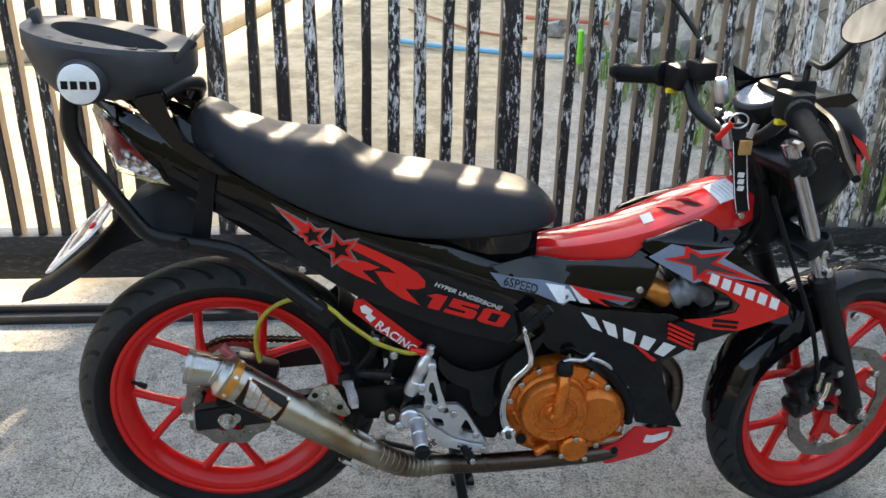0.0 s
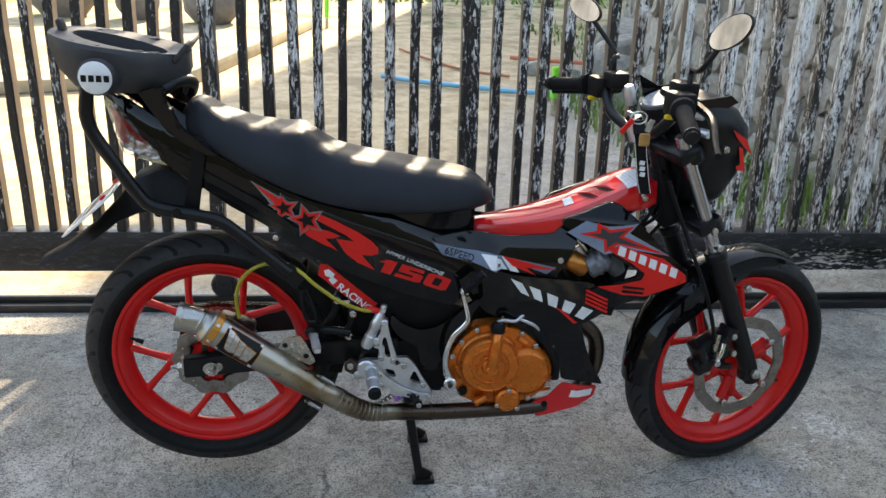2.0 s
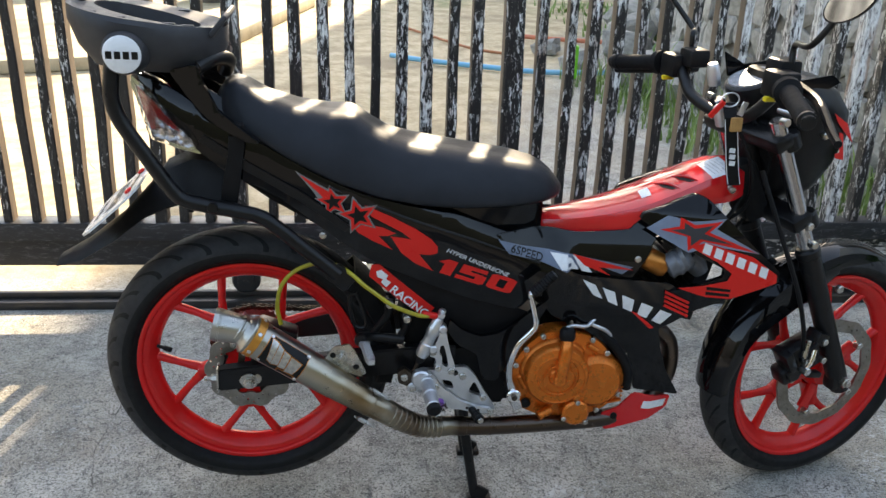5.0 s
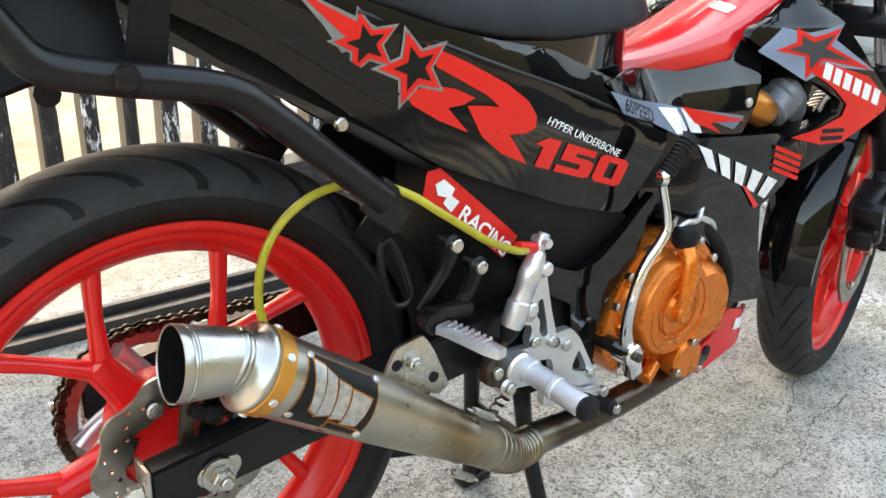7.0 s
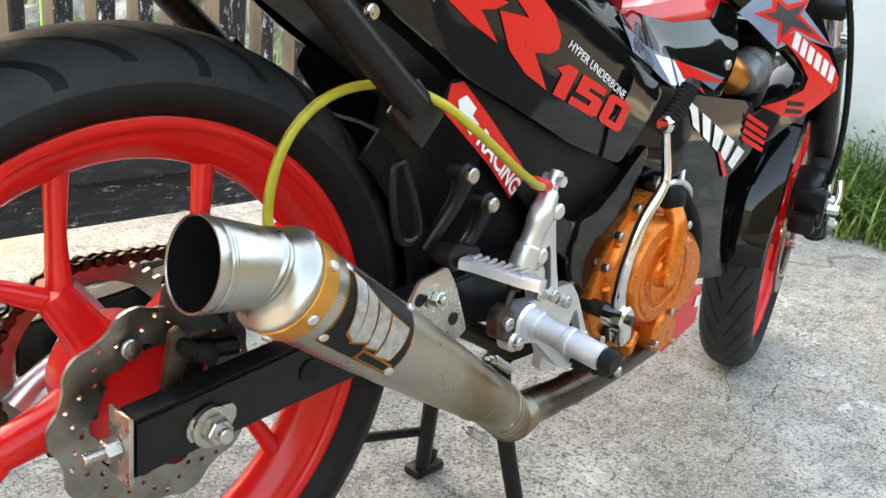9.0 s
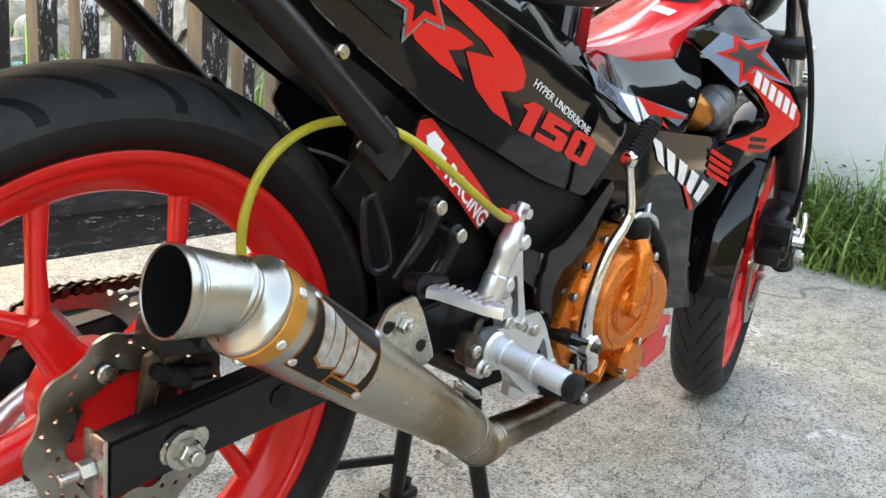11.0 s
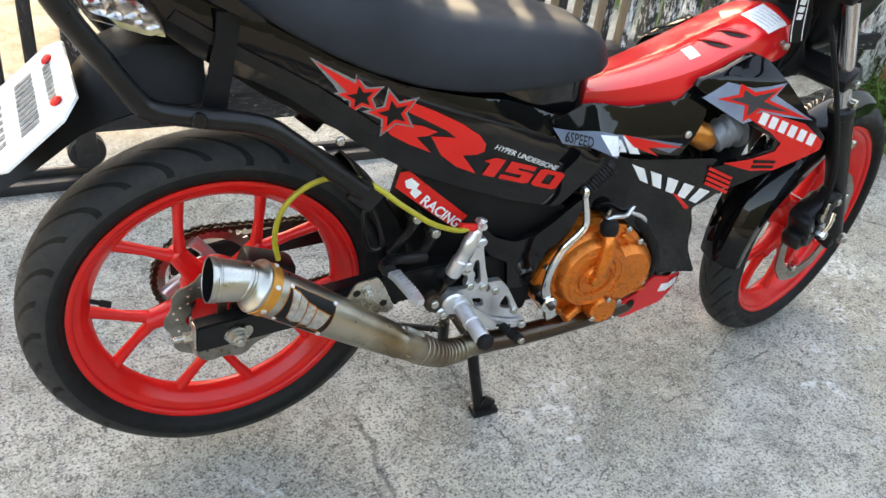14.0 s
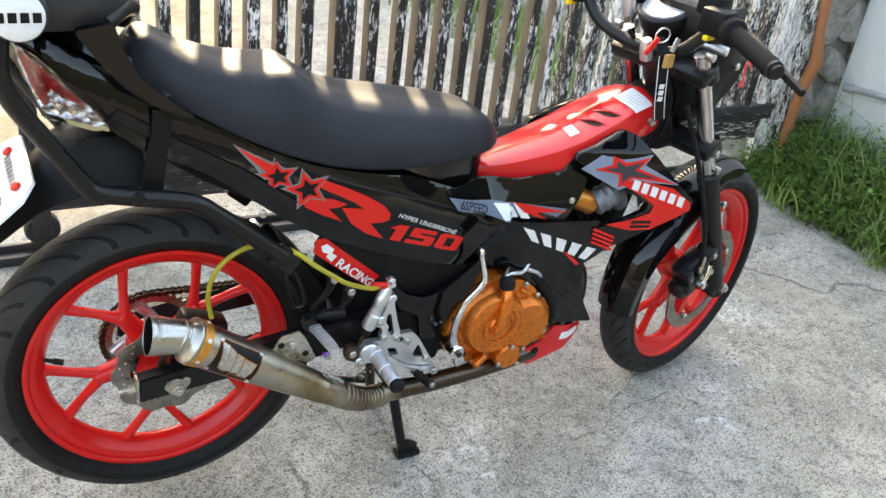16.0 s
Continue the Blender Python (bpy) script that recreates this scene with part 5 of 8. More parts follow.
def make_front_end():
    turn = pose(*FRONT, 0, 0, STEER)
    wheel = empty("front_wheel", turn, bike)
    make_wheel(wheel, 0.2885, 0.046, 0.0335, FRONT_RUBBER, 215.0)
    bm = bmesh.new()
    lathe(bm, (0, -0.055, 0), (0, 0.055, 0), [(0, 0.03), (0.15, 0.04), (0.85, 0.04), (1, 0.03)], 28)
    part("hub", bm, RED_WHEEL, wheel)
    for k in range(5):
        bm = bmesh.new()
        a = radians(215 + 36 + 72 * k)
        box(bm, (math.cos(a) * 0.055, -0.04, math.sin(a) * 0.055), (0.085, 0.012, 0.026), Matrix.Rotation(-a, 4, "Y"), 0.004)
        part("disc_carrier", bm, RED_WHEEL, wheel)
    disc_ring(wheel, -0.056, 0.105, 0.134, 12, 0.005, True, 0.4)
    for k in range(5):
        bm = bmesh.new()
        a = radians(215 + 36 + 72 * k)
        rod(bm, (0.101 * math.cos(a), -0.046, 0.101 * math.sin(a)), (0.101 * math.cos(a), -0.063, 0.101 * math.sin(a)), 0.0085, 12, 0.002)
        part("disc_bolt", bm, STEEL, wheel)
    # front fork in the wheel's own frame, leaning back along the steering axis
    fork = empty("front_fork", None, bike)
    rake = Vector((-0.409, -0.013, 0.91)).normalized()
    spin = Matrix.Rotation(radians(STEER), 3, "Z")
    for s in (-1, 1):
        low = FRONT + spin @ Vector((-0.005, 0.093 * s, 0.012))
        out = spin @ Vector((0, s, 0))
        bm = bmesh.new()
        rod(bm, low + rake * 0.27, low + rake * 0.64, 0.0165, 20, 0.002)
        part("fork_tube", bm, FORK_CHROME, fork, "polished steel fork tube")
        bm = bmesh.new()
        pipe(bm, [low - rake * 0.03, low + rake * 0.02, low + rake * 0.15, low + rake * 0.33], [0.0205, 0.0225, 0.0225, 0.023], 20, 3)
        rod(bm, low + rake * 0.32, low + rake * 0.345, 0.0255, 20, 0.004)
        box(bm, low + Vector((-0.005, 0, -0.004)), (0.038, 0.036, 0.046), spin.to_4x4(), 0.01)
        part("fork_slider", bm, SATIN_BLACK, fork, "black fork slider")
        for k in (0.36, 0.405, 0.64):
            bm = bmesh.new()
            rod(bm, low + rake * k + out * 0.012, low + rake * k + out * 0.03, 0.0085, 12, 0.0015)
            part("clamp_bolt", bm, STEEL, fork)
        bm = bmesh.new()
        rod(bm, low + out * 0.018, low + out * 0.031, 0.0125, 6, 0.002)
        rod(bm, low + out * 0.02, low + out * 0.036, 0.0075, 12, 0.001)
        part("axle_bolt", bm, STEEL, fork)
    for k, w in ((0.42, 0.05), (0.6, 0.045)):
        bm = bmesh.new()
        c = FRONT + spin @ Vector((-0.012, 0, 0.005)) + rake * k
        box(bm, c, (w, 0.235, 0.03), spin.to_4x4() @ Matrix.Rotation(radians(-26.5), 4, "Y"), 0.008)
        for s in (-1, 1):
            c2 = FRONT + spin @ Vector((0.012, 0.093 * s, 0.005)) + rake * k
            rod(bm, c2 - rake * 0.018, c2 + rake * 0.018, 0.025, 18, 0.004)
        part("yoke", bm, SATIN_BLACK, fork)
    # mudguard: a crowned strip round the wheel with side skirts
    bm = bmesh.new()
    rings = []
    for i in range(33):
        a = radians(60 + (184 - 60) * i / 32)
        k = i / 32
        w = lerp_at([(0, 0.024), (0.14, 0.042), (0.5, 0.051), (0.8, 0.049), (1, 0.044)], k)
        r = lerp_at([(0, 0.3), (0.2, 0.306), (0.6, 0.299), (1, 0.297)], k)
        drop = lerp_at([(0, 0.012), (0.2, 0.028), (0.42, 0.07), (0.58, 0.062), (0.8, 0.03), (1, 0.016)], k)
        row = []
        for u in (-1, -1, -0.8, -0.4, 0, 0.4, 0.8, 1, 1):
            row.append((u, r - 0.016 * u * u))
        row[0], row[-1] = (-1.02, r - 0.016 - drop), (1.02, r - 0.016 - drop)
        back = [(u * 0.96, rr - 0.004) for u, rr in reversed(row)]
        rings.append([(rr * math.cos(a), u * w, rr * math.sin(a)) for u, rr in row + back])
    loft(bm, rings)
    guard = part("front_mudguard", bm, GLOSS_BLACK, bike, "glossy black front mudguard", where=turn, angle=45)
    bm = bmesh.new()
    rod(bm, (-0.03, -0.06, 0.22), (-0.03, -0.072, 0.22), 0.009, 12, 0.002)
    part("mudguard_bolt", bm, STEEL, guard)
    # brake caliper behind the leg
    caliper = empty("front_caliper", turn @ pose(-0.116, -0.075, 0.078), bike)
    bm = bmesh.new()
    box(bm, (0, 0, 0), (0.085, 0.05, 0.075), Matrix.Rotation(radians(-25), 4, "Y"), 0.012)
    box(bm, (-0.03, -0.004, -0.035), (0.05, 0.045, 0.04), Matrix.Rotation(radians(-25), 4, "Y"), 0.01)
    rod(bm, (0.0, -0.02, 0.01), (0.0, -0.038, 0.01), 0.022, 18, 0.004)
    rod(bm, (-0.03, -0.02, -0.03), (-0.03, -0.034, -0.03), 0.018, 18, 0.004)
    part("caliper_body", bm, SATIN_BLACK, caliper, "black brake caliper")
    for mid, size, deg in (((0.03, -0.012, 0.045), (0.03, 0.04, 0.03), 20), ((-0.045, -0.01, 0.0), (0.02, 0.05, 0.05), -30), ((0.02, -0.03, -0.035), (0.04, 0.02, 0.014), 10), ((-0.005, -0.032, 0.025), (0.05, 0.012, 0.01), -40)):
        bm = bmesh.new()
        box(bm, mid, size, Matrix.Rotation(radians(deg), 4, "Y"), 0.004)
        part("caliper_lug", bm, SATIN_BLACK, caliper)
    bm = bmesh.new()
    pipe(bm, [(-0.02, -0.046, -0.012), (-0.012, -0.05, 0.01), (-0.004, -0.046, 0.035)], 0.0055, 10, 5)
    rod(bm, (-0.02, -0.036, -0.012), (-0.02, -0.056, -0.012), 0.009, 6, 0.001)
    part("banjo_fitting", bm, CHROME, caliper, "bright hose fitting")
    for a, b, r in (((0.035, -0.02, 0.04), (0.035, -0.036, 0.04), 0.0075), ((0.042, -0.02, -0.005), (0.042, -0.036, -0.005), 0.0075), ((-0.01, -0.03, 0.05), (-0.018, -0.034, 0.01), 0.006), ((-0.012, -0.03, 0.0), (-0.012, -0.046, 0.0), 0.009)):
        bm = bmesh.new()
        rod(bm, a, b, r, 12, 0.001)
        part("caliper_bolt", bm, STEEL, caliper)
    bm = bmesh.new()
    pipe(bm, [(-0.02, -0.03, 0.03), (-0.04, -0.035, 0.09), (-0.075, -0.03, 0.18), (-0.13, -0.01, 0.3), (-0.17, 0.03, 0.42)], 0.005, 8, 6)
    part("brake_hose", bm, MATTE_BLACK, caliper)
    # clutter of cables behind the fork
    for k, pts in enumerate((((0.96, -0.05, 0.88), (1.0, -0.08, 0.8), (1.02, -0.06, 0.7), (0.97, -0.04, 0.64)), ((0.98, -0.03, 0.9), (1.05, -0.05, 0.82), (1.06, -0.03, 0.7), (1.0, -0.02, 0.6)), ((0.94, 0.02, 0.9), (1.03, -0.02, 0.78), (0.99, -0.06, 0.68), (0.93, -0.05, 0.62)))):
        bm = bmesh.new()
        pipe(bm, pts, 0.0045, 8, 6)
        part("control_cable", bm, MATTE_BLACK, bike)
    bm = bmesh.new()
    box(bm, (1.035, 0, 0.72), (0.06, 0.1, 0.14), Matrix.Rotation(radians(-25), 4, "Y"), 0.02)
    box(bm, (1.07, 0, 0.82), (0.06, 0.12, 0.12), Matrix.Rotation(radians(-25), 4, "Y"), 0.02)
    part("head_cover", bm, MATTE_BLACK, bike)


def make_handlebar():
    turn = pose(0.968, 0.004, 0.893, 0, 0, 12.0)
    bar = empty("handlebar", turn, bike)
    bm = bmesh.new()
    pipe(bm, [(-0.03, -0.21, 0.072), (-0.01, -0.16, 0.06), (-0.02, -0.1, 0.0), (-0.01, 0, -0.02), (-0.02, 0.1, 0.0), (-0.01, 0.17, 0.045), (-0.02, 0.23, 0.05)], 0.0125, 12, 6)
    part("bar_tube", bm, SATIN_BLACK, bar)
    for s in (-1, 1):
        a, b = (Vector((-0.025, 0.22, 0.045)), Vector((-0.065, 0.35, 0.023))) if s > 0 else (Vector((-0.03, -0.205, 0.075)), Vector((-0.092, -0.34, 0.055)))
        bm = bmesh.new()
        lathe(bm, a, b, [(0, 0.026), (0.1, 0.026), (0.14, 0.0175)] + [(0.18 + 0.035 * i, 0.0172 if i % 2 else 0.0163) for i in range(20)] + [(0.9, 0.016), (0.92, 0.0185), (1, 0.0175)], 18)
        part("grip", bm, RUBBER, bar, "black rubber grip")
        bm = bmesh.new()
        lathe(bm, b, b.lerp(a, -0.12), [(0, 0.017), (0.4, 0.017), (0.5, 0.013), (0.9, 0.013), (1, 0.01)], 18)
        part("bar_end", bm, SATIN_BLACK, bar)
        bm = bmesh.new()
        box(bm, a.lerp(b, -0.3) + Vector((0, 0, -0.004)), (0.05, 0.055, 0.05), None, 0.008)
        box(bm, a.lerp(b, -0.55) + Vector((0.012, 0, 0.012)), (0.05, 0.05, 0.04), None, 0.008)
        switch = part("switch_box", bm, MATTE_BLACK, bar)
        bm = bmesh.new()
        box(bm, a.lerp(b, -0.3) + Vector((-0.018, 0, -0.032)), (0.026, 0.012, 0.01), None, 0.003)
        part("horn_button", bm, surface("yellow_button", (0.8, 0.6, 0.02), 0.4), switch, "small yellow button")
        # lever
        bm = bmesh.new()
        p0 = a.lerp(b, -0.35) + Vector((0.045, 0, -0.012))
        pipe(bm, [p0, a + Vector((0.06, 0.02 * s, -0.02)), b + Vector((0.055, 0.0, -0.02)), b + Vector((0.03, 0.05 * s, -0.03))], [0.01, 0.009, 0.008, 0.007], 8, 5)
        part("lever", bm, MATTE_BLACK, bar)
        # mirror
        bm = bmesh.new()
        root = a.lerp(b, -0.4) + Vector((0.02, 0, 0.03))
        mid = Vector((-0.02, -0.235, 0.16)) if s < 0 else Vector((0.04, 0.215, 0.12))
        head = Vector((0.0, -0.285, 0.24)) if s < 0 else Vector((-0.02, 0.29, 0.22))
        pipe(bm, [root, root + Vector((0, 0.003 * s, 0.035)), mid, mid.lerp(head, 0.72)], 0.006, 10, 6)
        stem = part("mirror_stem", bm, SATIN_BLACK, bar)
        face = Vector((-0.82, -0.42 if s < 0 else -0.5, 0.1)).normalized()
        bm = bmesh.new()
        n = 28
        x, y, z = frame_of(face)
        tilt = radians(40 if s < 0 else -20)
        u, v = x * math.cos(tilt) + y * math.sin(tilt), y * math.cos(tilt) - x * math.sin(tilt)
        def oval(k, off):
            return [head + u * 0.05 * k * math.cos(t) + v * 0.028 * k * math.sin(t) + z * off for t in (2 * math.pi * i / n for i in range(n))]
        loft(bm, [oval(0.5, -0.024), oval(0.85, -0.016), oval(1.0, -0.004), oval(1.0, 0.003), oval(0.94, 0.004)])
        shell = part("mirror_shell", bm, SATIN_BLACK, bar, "black oval mirror")
        bm = bmesh.new()
        loft(bm, [oval(0.93, 0.0042), oval(0.93, 0.0052)])
        part("mirror_pane", bm, MIRROR, shell)
    bm = bmesh.new()
    lathe(bm, (0.065, 0.0, 0.02), (0.05, 0.0, 0.055), [(0, 0.05), (0.7, 0.056), (0.9, 0.055), (1, 0.05)], 28)
    dash = part("instrument", bm, SATIN_BLACK, bar, "round instrument with a pale dial")
    bm = bmesh.new()
    lathe(bm, (0.0502, 0.0, 0.0545), (0.049, 0.0, 0.0575), [(0, 0.047), (1, 0.046)], 28)
    part("dial", bm, surface("dial_face", (0.32, 0.33, 0.35), 0.25, 0, 0, (0.22, 0.23, 0.25), 60), dash)
    for a, b in (((-0.035, -0.045, -0.03), (-0.05, -0.045, 0.01)), ((0.0, 0.05, 0.03), (-0.012, 0.05, 0.075))):
        bm = bmesh.new()
        lathe(bm, a, b, [(0, 0.013), (0.5, 0.0135), (0.9, 0.012), (1, 0.009)], 18)
        part("alloy_cap", bm, ALLOY, bar, "bright alloy cap")
    # headlight mask
    turn2 = pose(1.09, 0, 0.85, 0, 0, 12.0)
    mask = empty("headlight_mask", turn2, bike)
    bm = bmesh.new()
    rings = []
    for z, x0, x1, w in ((-0.15, 0.0, 0.06, 0.03), (-0.12, -0.03, 0.085, 0.062), (-0.06, -0.045, 0.105, 0.09), (0.0, -0.05, 0.115, 0.108), (0.05, -0.06, 0.105, 0.112), (0.09, -0.07, 0.075, 0.1), (0.115, -0.065, 0.035, 0.075)):
        ring = []
        for k in range(20):
            t = 2 * math.pi * k / 20
            c, s = math.cos(t), math.sin(t)
            ring.append(((x0 + x1) / 2 + (x1 - x0) / 2 * math.copysign(abs(c) ** 0.7, c), w * math.copysign(abs(s) ** 0.6, s), z))
        rings.append(ring)
    loft(bm, rings)
    shell = part("mask_shell", bm, SATIN_BLACK, mask, "black headlight mask with red flash", angle=50)
    for y0, y1 in ((-0.09, -0.082), (0.082, 0.09)):
        bm = bmesh.new()
        slab(bm, [(-0.1, 0.14), (-0.085, 0.09), (0.0, 0.085), (0.05, 0.11), (0.03, 0.125), (-0.05, 0.115)], y0, y1, 0.002)
        part("mask_brow", bm, GLOSS_BLACK, mask)
    flat = lambda x, z: 0.1135 - 0.16 * max(0.0, x - 0.02)
    for pts in ([(0.03, 0.055), (0.075, 0.03), (0.1, -0.01), (0.075, 0.01), (0.045, 0.035)], [(0.055, 0.015), (0.068, 0.01), (0.085, -0.045), (0.06, -0.04), (0.055, -0.03), (0.068, -0.028)]):
        decal("red_flash", pts, flat, RED_STICKER, shell, 0.002)
    bm = bmesh.new()
    rod(bm, (0.02, -0.105, 0.01), (0.02, -0.119, 0.01), 0.008, 14, 0.002)
    part("mask_screw", bm, STEEL, shell)
    bm = bmesh.new()
    rod(bm, (-0.06, -0.07, 0.085), (-0.04, -0.1, 0.085), 0.012, 14, 0.002)
    rod(bm, (-0.05, -0.05, 0.05), (-0.03, -0.115, 0.045), 0.01, 14, 0.002)
    part("mask_bolt", bm, ALLOY, mask)


def make_exhaust():
    exhaust = empty("exhaust", None, bike)
    # the outlet is set at a flatter angle than the can
    tip, ring, end = Vector((-0.057, -0.177, 0.4878)), Vector((0.0188, -0.179, 0.4595)), Vector((0.245, -0.181, 0.308))
    way = (end - ring).normalized()
    def along(d):
        return ring + way * (d - 0.106)
    neck = along(0.074)
    # outlet pipe, hollow
    bm = bmesh.new()
    lathe(bm, tip, tip.lerp(neck, 1.08), [(0.02, 0.0304), (0.0, 0.0308), (0.0, 0.032), (0.04, 0.0323), (0.14, 0.032), (0.16, 0.0313), (0.19, 0.032), (0.21, 0.0313), (0.24, 0.0315), (0.26, 0.0308), (0.29, 0.031), (0.6, 0.0294), (0.85, 0.0282), (1.0, 0.0276)], 56, True)
    part("outlet", bm, EXHAUST, exhaust, "bright steel outlet pipe with turned rings")
    # near-black lining inside the outlet
    bm = bmesh.new()
    lathe(bm, tip.lerp(neck, 0.02), tip.lerp(neck, 0.95), [(0, 0.0304), (0.5, 0.027), (1.0, 0.0245), (1.0, 0.001)], 48, True)
    part("baffle", bm, surface("mouth_black", (0.004, 0.004, 0.004), 0.9, gloss=0.1), exhaust, "black pipe mouth")
    bm = bmesh.new()
    lathe(bm, along(0.068), along(0.1), [(0, 0.0268), (0.05, 0.0286), (0.1, 0.0293), (0.16, 0.0286), (0.2, 0.0278), (0.25, 0.0286), (0.3, 0.0283), (0.34, 0.0278), (0.44, 0.0288), (0.54, 0.0312), (0.63, 0.035), (0.68, 0.0368), (0.72, 0.0388), (0.78, 0.0395), (0.85, 0.0388), (0.92, 0.0378), (1, 0.0375)], 56)
    part("end_cap", bm, EXHAUST, exhaust)
    bm = bmesh.new()
    lathe(bm, along(0.0975), along(0.1145), [(0, 0.0375), (0.06, 0.039), (0.94, 0.0388), (1, 0.0372)], 48)
    band = part("clamp_band", bm, surface("orange_band", (0.62, 0.27, 0.05), 0.4, 0.6, 0, (0.5, 0.2, 0.04), 30), exhaust, "orange clamp band")
    x, y, z = frame_of(way)
    for k in range(6):
        bm = bmesh.new()
        t = radians(20 + 60 * k)
        o = x * math.cos(t) + y * math.sin(t)
        rod(bm, along(0.106) + o * 0.0375, along(0.106) + o * 0.0412, 0.0042, 10, 0.001)
        part("band_rivet", bm, ALLOY, band)
    bm = bmesh.new()
    lathe(bm, along(0.112), end, [(0, 0.0372), (0.3, 0.0352), (0.5, 0.0333), (0.75, 0.03), (0.97, 0.0268), (0.985, 0.0276), (1, 0.0262)], 48)
    can = part("silencer_can", bm, EXHAUST, exhaust, "brushed steel silencer can")
    # nameplate: a dark plate with a bright rim and plain bars, bent round the can
    def wrap(name, cells, lift, material, parent):
        bm = bmesh.new()
        for u0, u1, t0, t1 in cells:
            grid = []
            for i in range(5):
                row = []
                for j in range(9):
                    u, t = u0 + (u1 - u0) * i / 4, radians(t0 + (t1 - t0) * j / 8)
                    r = 0.0372 - 0.0026 * max(0.0, (u - 0.112) / 0.1) + lift
                    o = out0 * math.cos(t) + up0 * math.sin(t)
                    row.append(bm.verts.new(along(u) + o * r))
                grid.append(row)
            for i in range(4):
                for j in range(8):
                    bm.faces.new((grid[i][j], grid[i + 1][j], grid[i + 1][j + 1], grid[i][j + 1]))
        return part(name, bm, material, parent)
    out0 = (Vector((0, -1, 0)) - way * way.dot(Vector((0, -1, 0)))).normalized()
    up0 = way.cross(out0) if way.cross(out0).z > 0 else out0.cross(way)
    def slanted(name, corners, lift, material):
        """A patch bent round the can between four corners of (distance, angle)."""
        bm = bmesh.new()
        grid = []
        for i in range(5):
            row = []
            for j in range(9):
                a, b = i / 4, j / 8
                u = (corners[0][0] * (1 - a) + corners[1][0] * a) * (1 - b) + (corners[3][0] * (1 - a) + corners[2][0] * a) * b
                t = radians((corners[0][1] * (1 - a) + corners[1][1] * a) * (1 - b) + (corners[3][1] * (1 - a) + corners[2][1] * a) * b)
                r = 0.0372 - 0.0026 * max(0.0, (u - 0.112) / 0.1) + lift
                row.append(bm.verts.new(along(u) + (out0 * math.cos(t) + up0 * math.sin(t)) * r))
            grid.append(row)
        for i in range(4):
            for j in range(8):
                bm.faces.new((grid[i][j], grid[i + 1][j], grid[i + 1][j + 1], grid[i][j + 1]))
        return part(name, bm, material, can)
    wrap("nameplate_rim", [(0.126, 0.214, -44, 62)], 0.0004, AMBER, can)
    wrap("nameplate_face", [(0.1275, 0.2125, -42, 60)], 0.0008, STICKER_HOLE_BLACK, can)
    badge = surface("worn_silver_badge", (0.62, 0.61, 0.58), 0.4, 0.9, 0, (0.34, 0.33, 0.32), 130, 500, 0.0001, 0.1)
    pieces = [[(0.142, -14), (0.152, -20), (0.146, 46), (0.132, 50)], [(0.1525, -22), (0.166, -14), (0.16, 36), (0.148, 44)], [(0.168, -20), (0.181, -16), (0.178, 30), (0.163, 34)], [(0.183, -24), (0.2, -20), (0.205, 24), (0.181, 28)]]
    for q in pieces:
        cu, ct = sum(p[0] for p in q) / 4, sum(p[1] for p in q) / 4
        slanted("gold_backing", [(cu + (u - cu) * 1.16, ct + (t - ct) * 1.12) for u, t in q], 0.0012, AMBER)
        slanted("silver_bar", q, 0.0019, badge)
    slanted("gold_backing", [(0.168, -40), (0.208, -40), (0.208, -25), (0.168, -23)], 0.0014, AMBER)
    slanted("dark_bar", [(0.171, -37), (0.205, -37), (0.205, -28), (0.171, -27)], 0.002, STICKER_HOLE_BLACK)
    for u, t in ((0.13, -34), (0.13, 57), (0.21, -34), (0.21, 57)):
        o = out0 * math.cos(radians(t)) + up0 * math.sin(radians(t))
        bm = bmesh.new()
        rod(bm, along(u) + o * 0.0345, along(u) + o * 0.0385, 0.0038, 10, 0.001)
        part("rivet", bm, ALLOY, can)
    # bend with welded rings, and header
    bm = bmesh.new()
    path = [end - way * 0.012, (0.272, -0.178, 0.29), (0.308, -0.168, 0.262), (0.345, -0.15, 0.234), (0.385, -0.134, 0.219), (0.43, -0.124, 0.214)]
    pipe(bm, path, [0.0262, 0.0256, 0.0244, 0.0225, 0.0205, 0.0192], 28, 7)
    part("bend", bm, EXHAUST, exhaust, "bent steel link pipe with weld rings")
    pts = spline(path, 7)
    for i in range(9, len(pts) - 6, 2):
        w = (pts[i + 1] - pts[i - 1]).normalized()
        rr = 0.0262 + (0.0195 - 0.0262) * i / len(pts)
        bm = bmesh.new()
        lathe(bm, pts[i] - w * 0.0028, pts[i] + w * 0.0028, [(0, rr - 0.002), (0.3, rr + 0.001), (0.5, rr + 0.0017), (0.7, rr + 0.001), (1, rr - 0.002)], 28)
        part("weld_ring", bm, EXHAUST, exhaust)
    bm = bmesh.new()
    pipe(bm, [(0.425, -0.1245, 0.2145), (0.52, -0.12, 0.21), (0.66, -0.108, 0.209), (0.78, -0.085, 0.205), (0.865, -0.06, 0.225), (0.912, -0.045, 0.29), (0.912, -0.035, 0.36), (0.87, -0.03, 0.405)], 0.0195, 20, 8)
    part("header_pipe", bm, EXHAUST, exhaust, "browned steel header pipe")
    for a, b in (((0.395, -0.129, 0.219), (0.449, -0.1235, 0.213)), ((0.5, -0.1207, 0.2108), (0.506, -0.1203, 0.2106))):
        bm = bmesh.new()
        rod(bm, a, b, 0.0207, 20, 0.001)
        part("collar", bm, EXHAUST, exhaust)
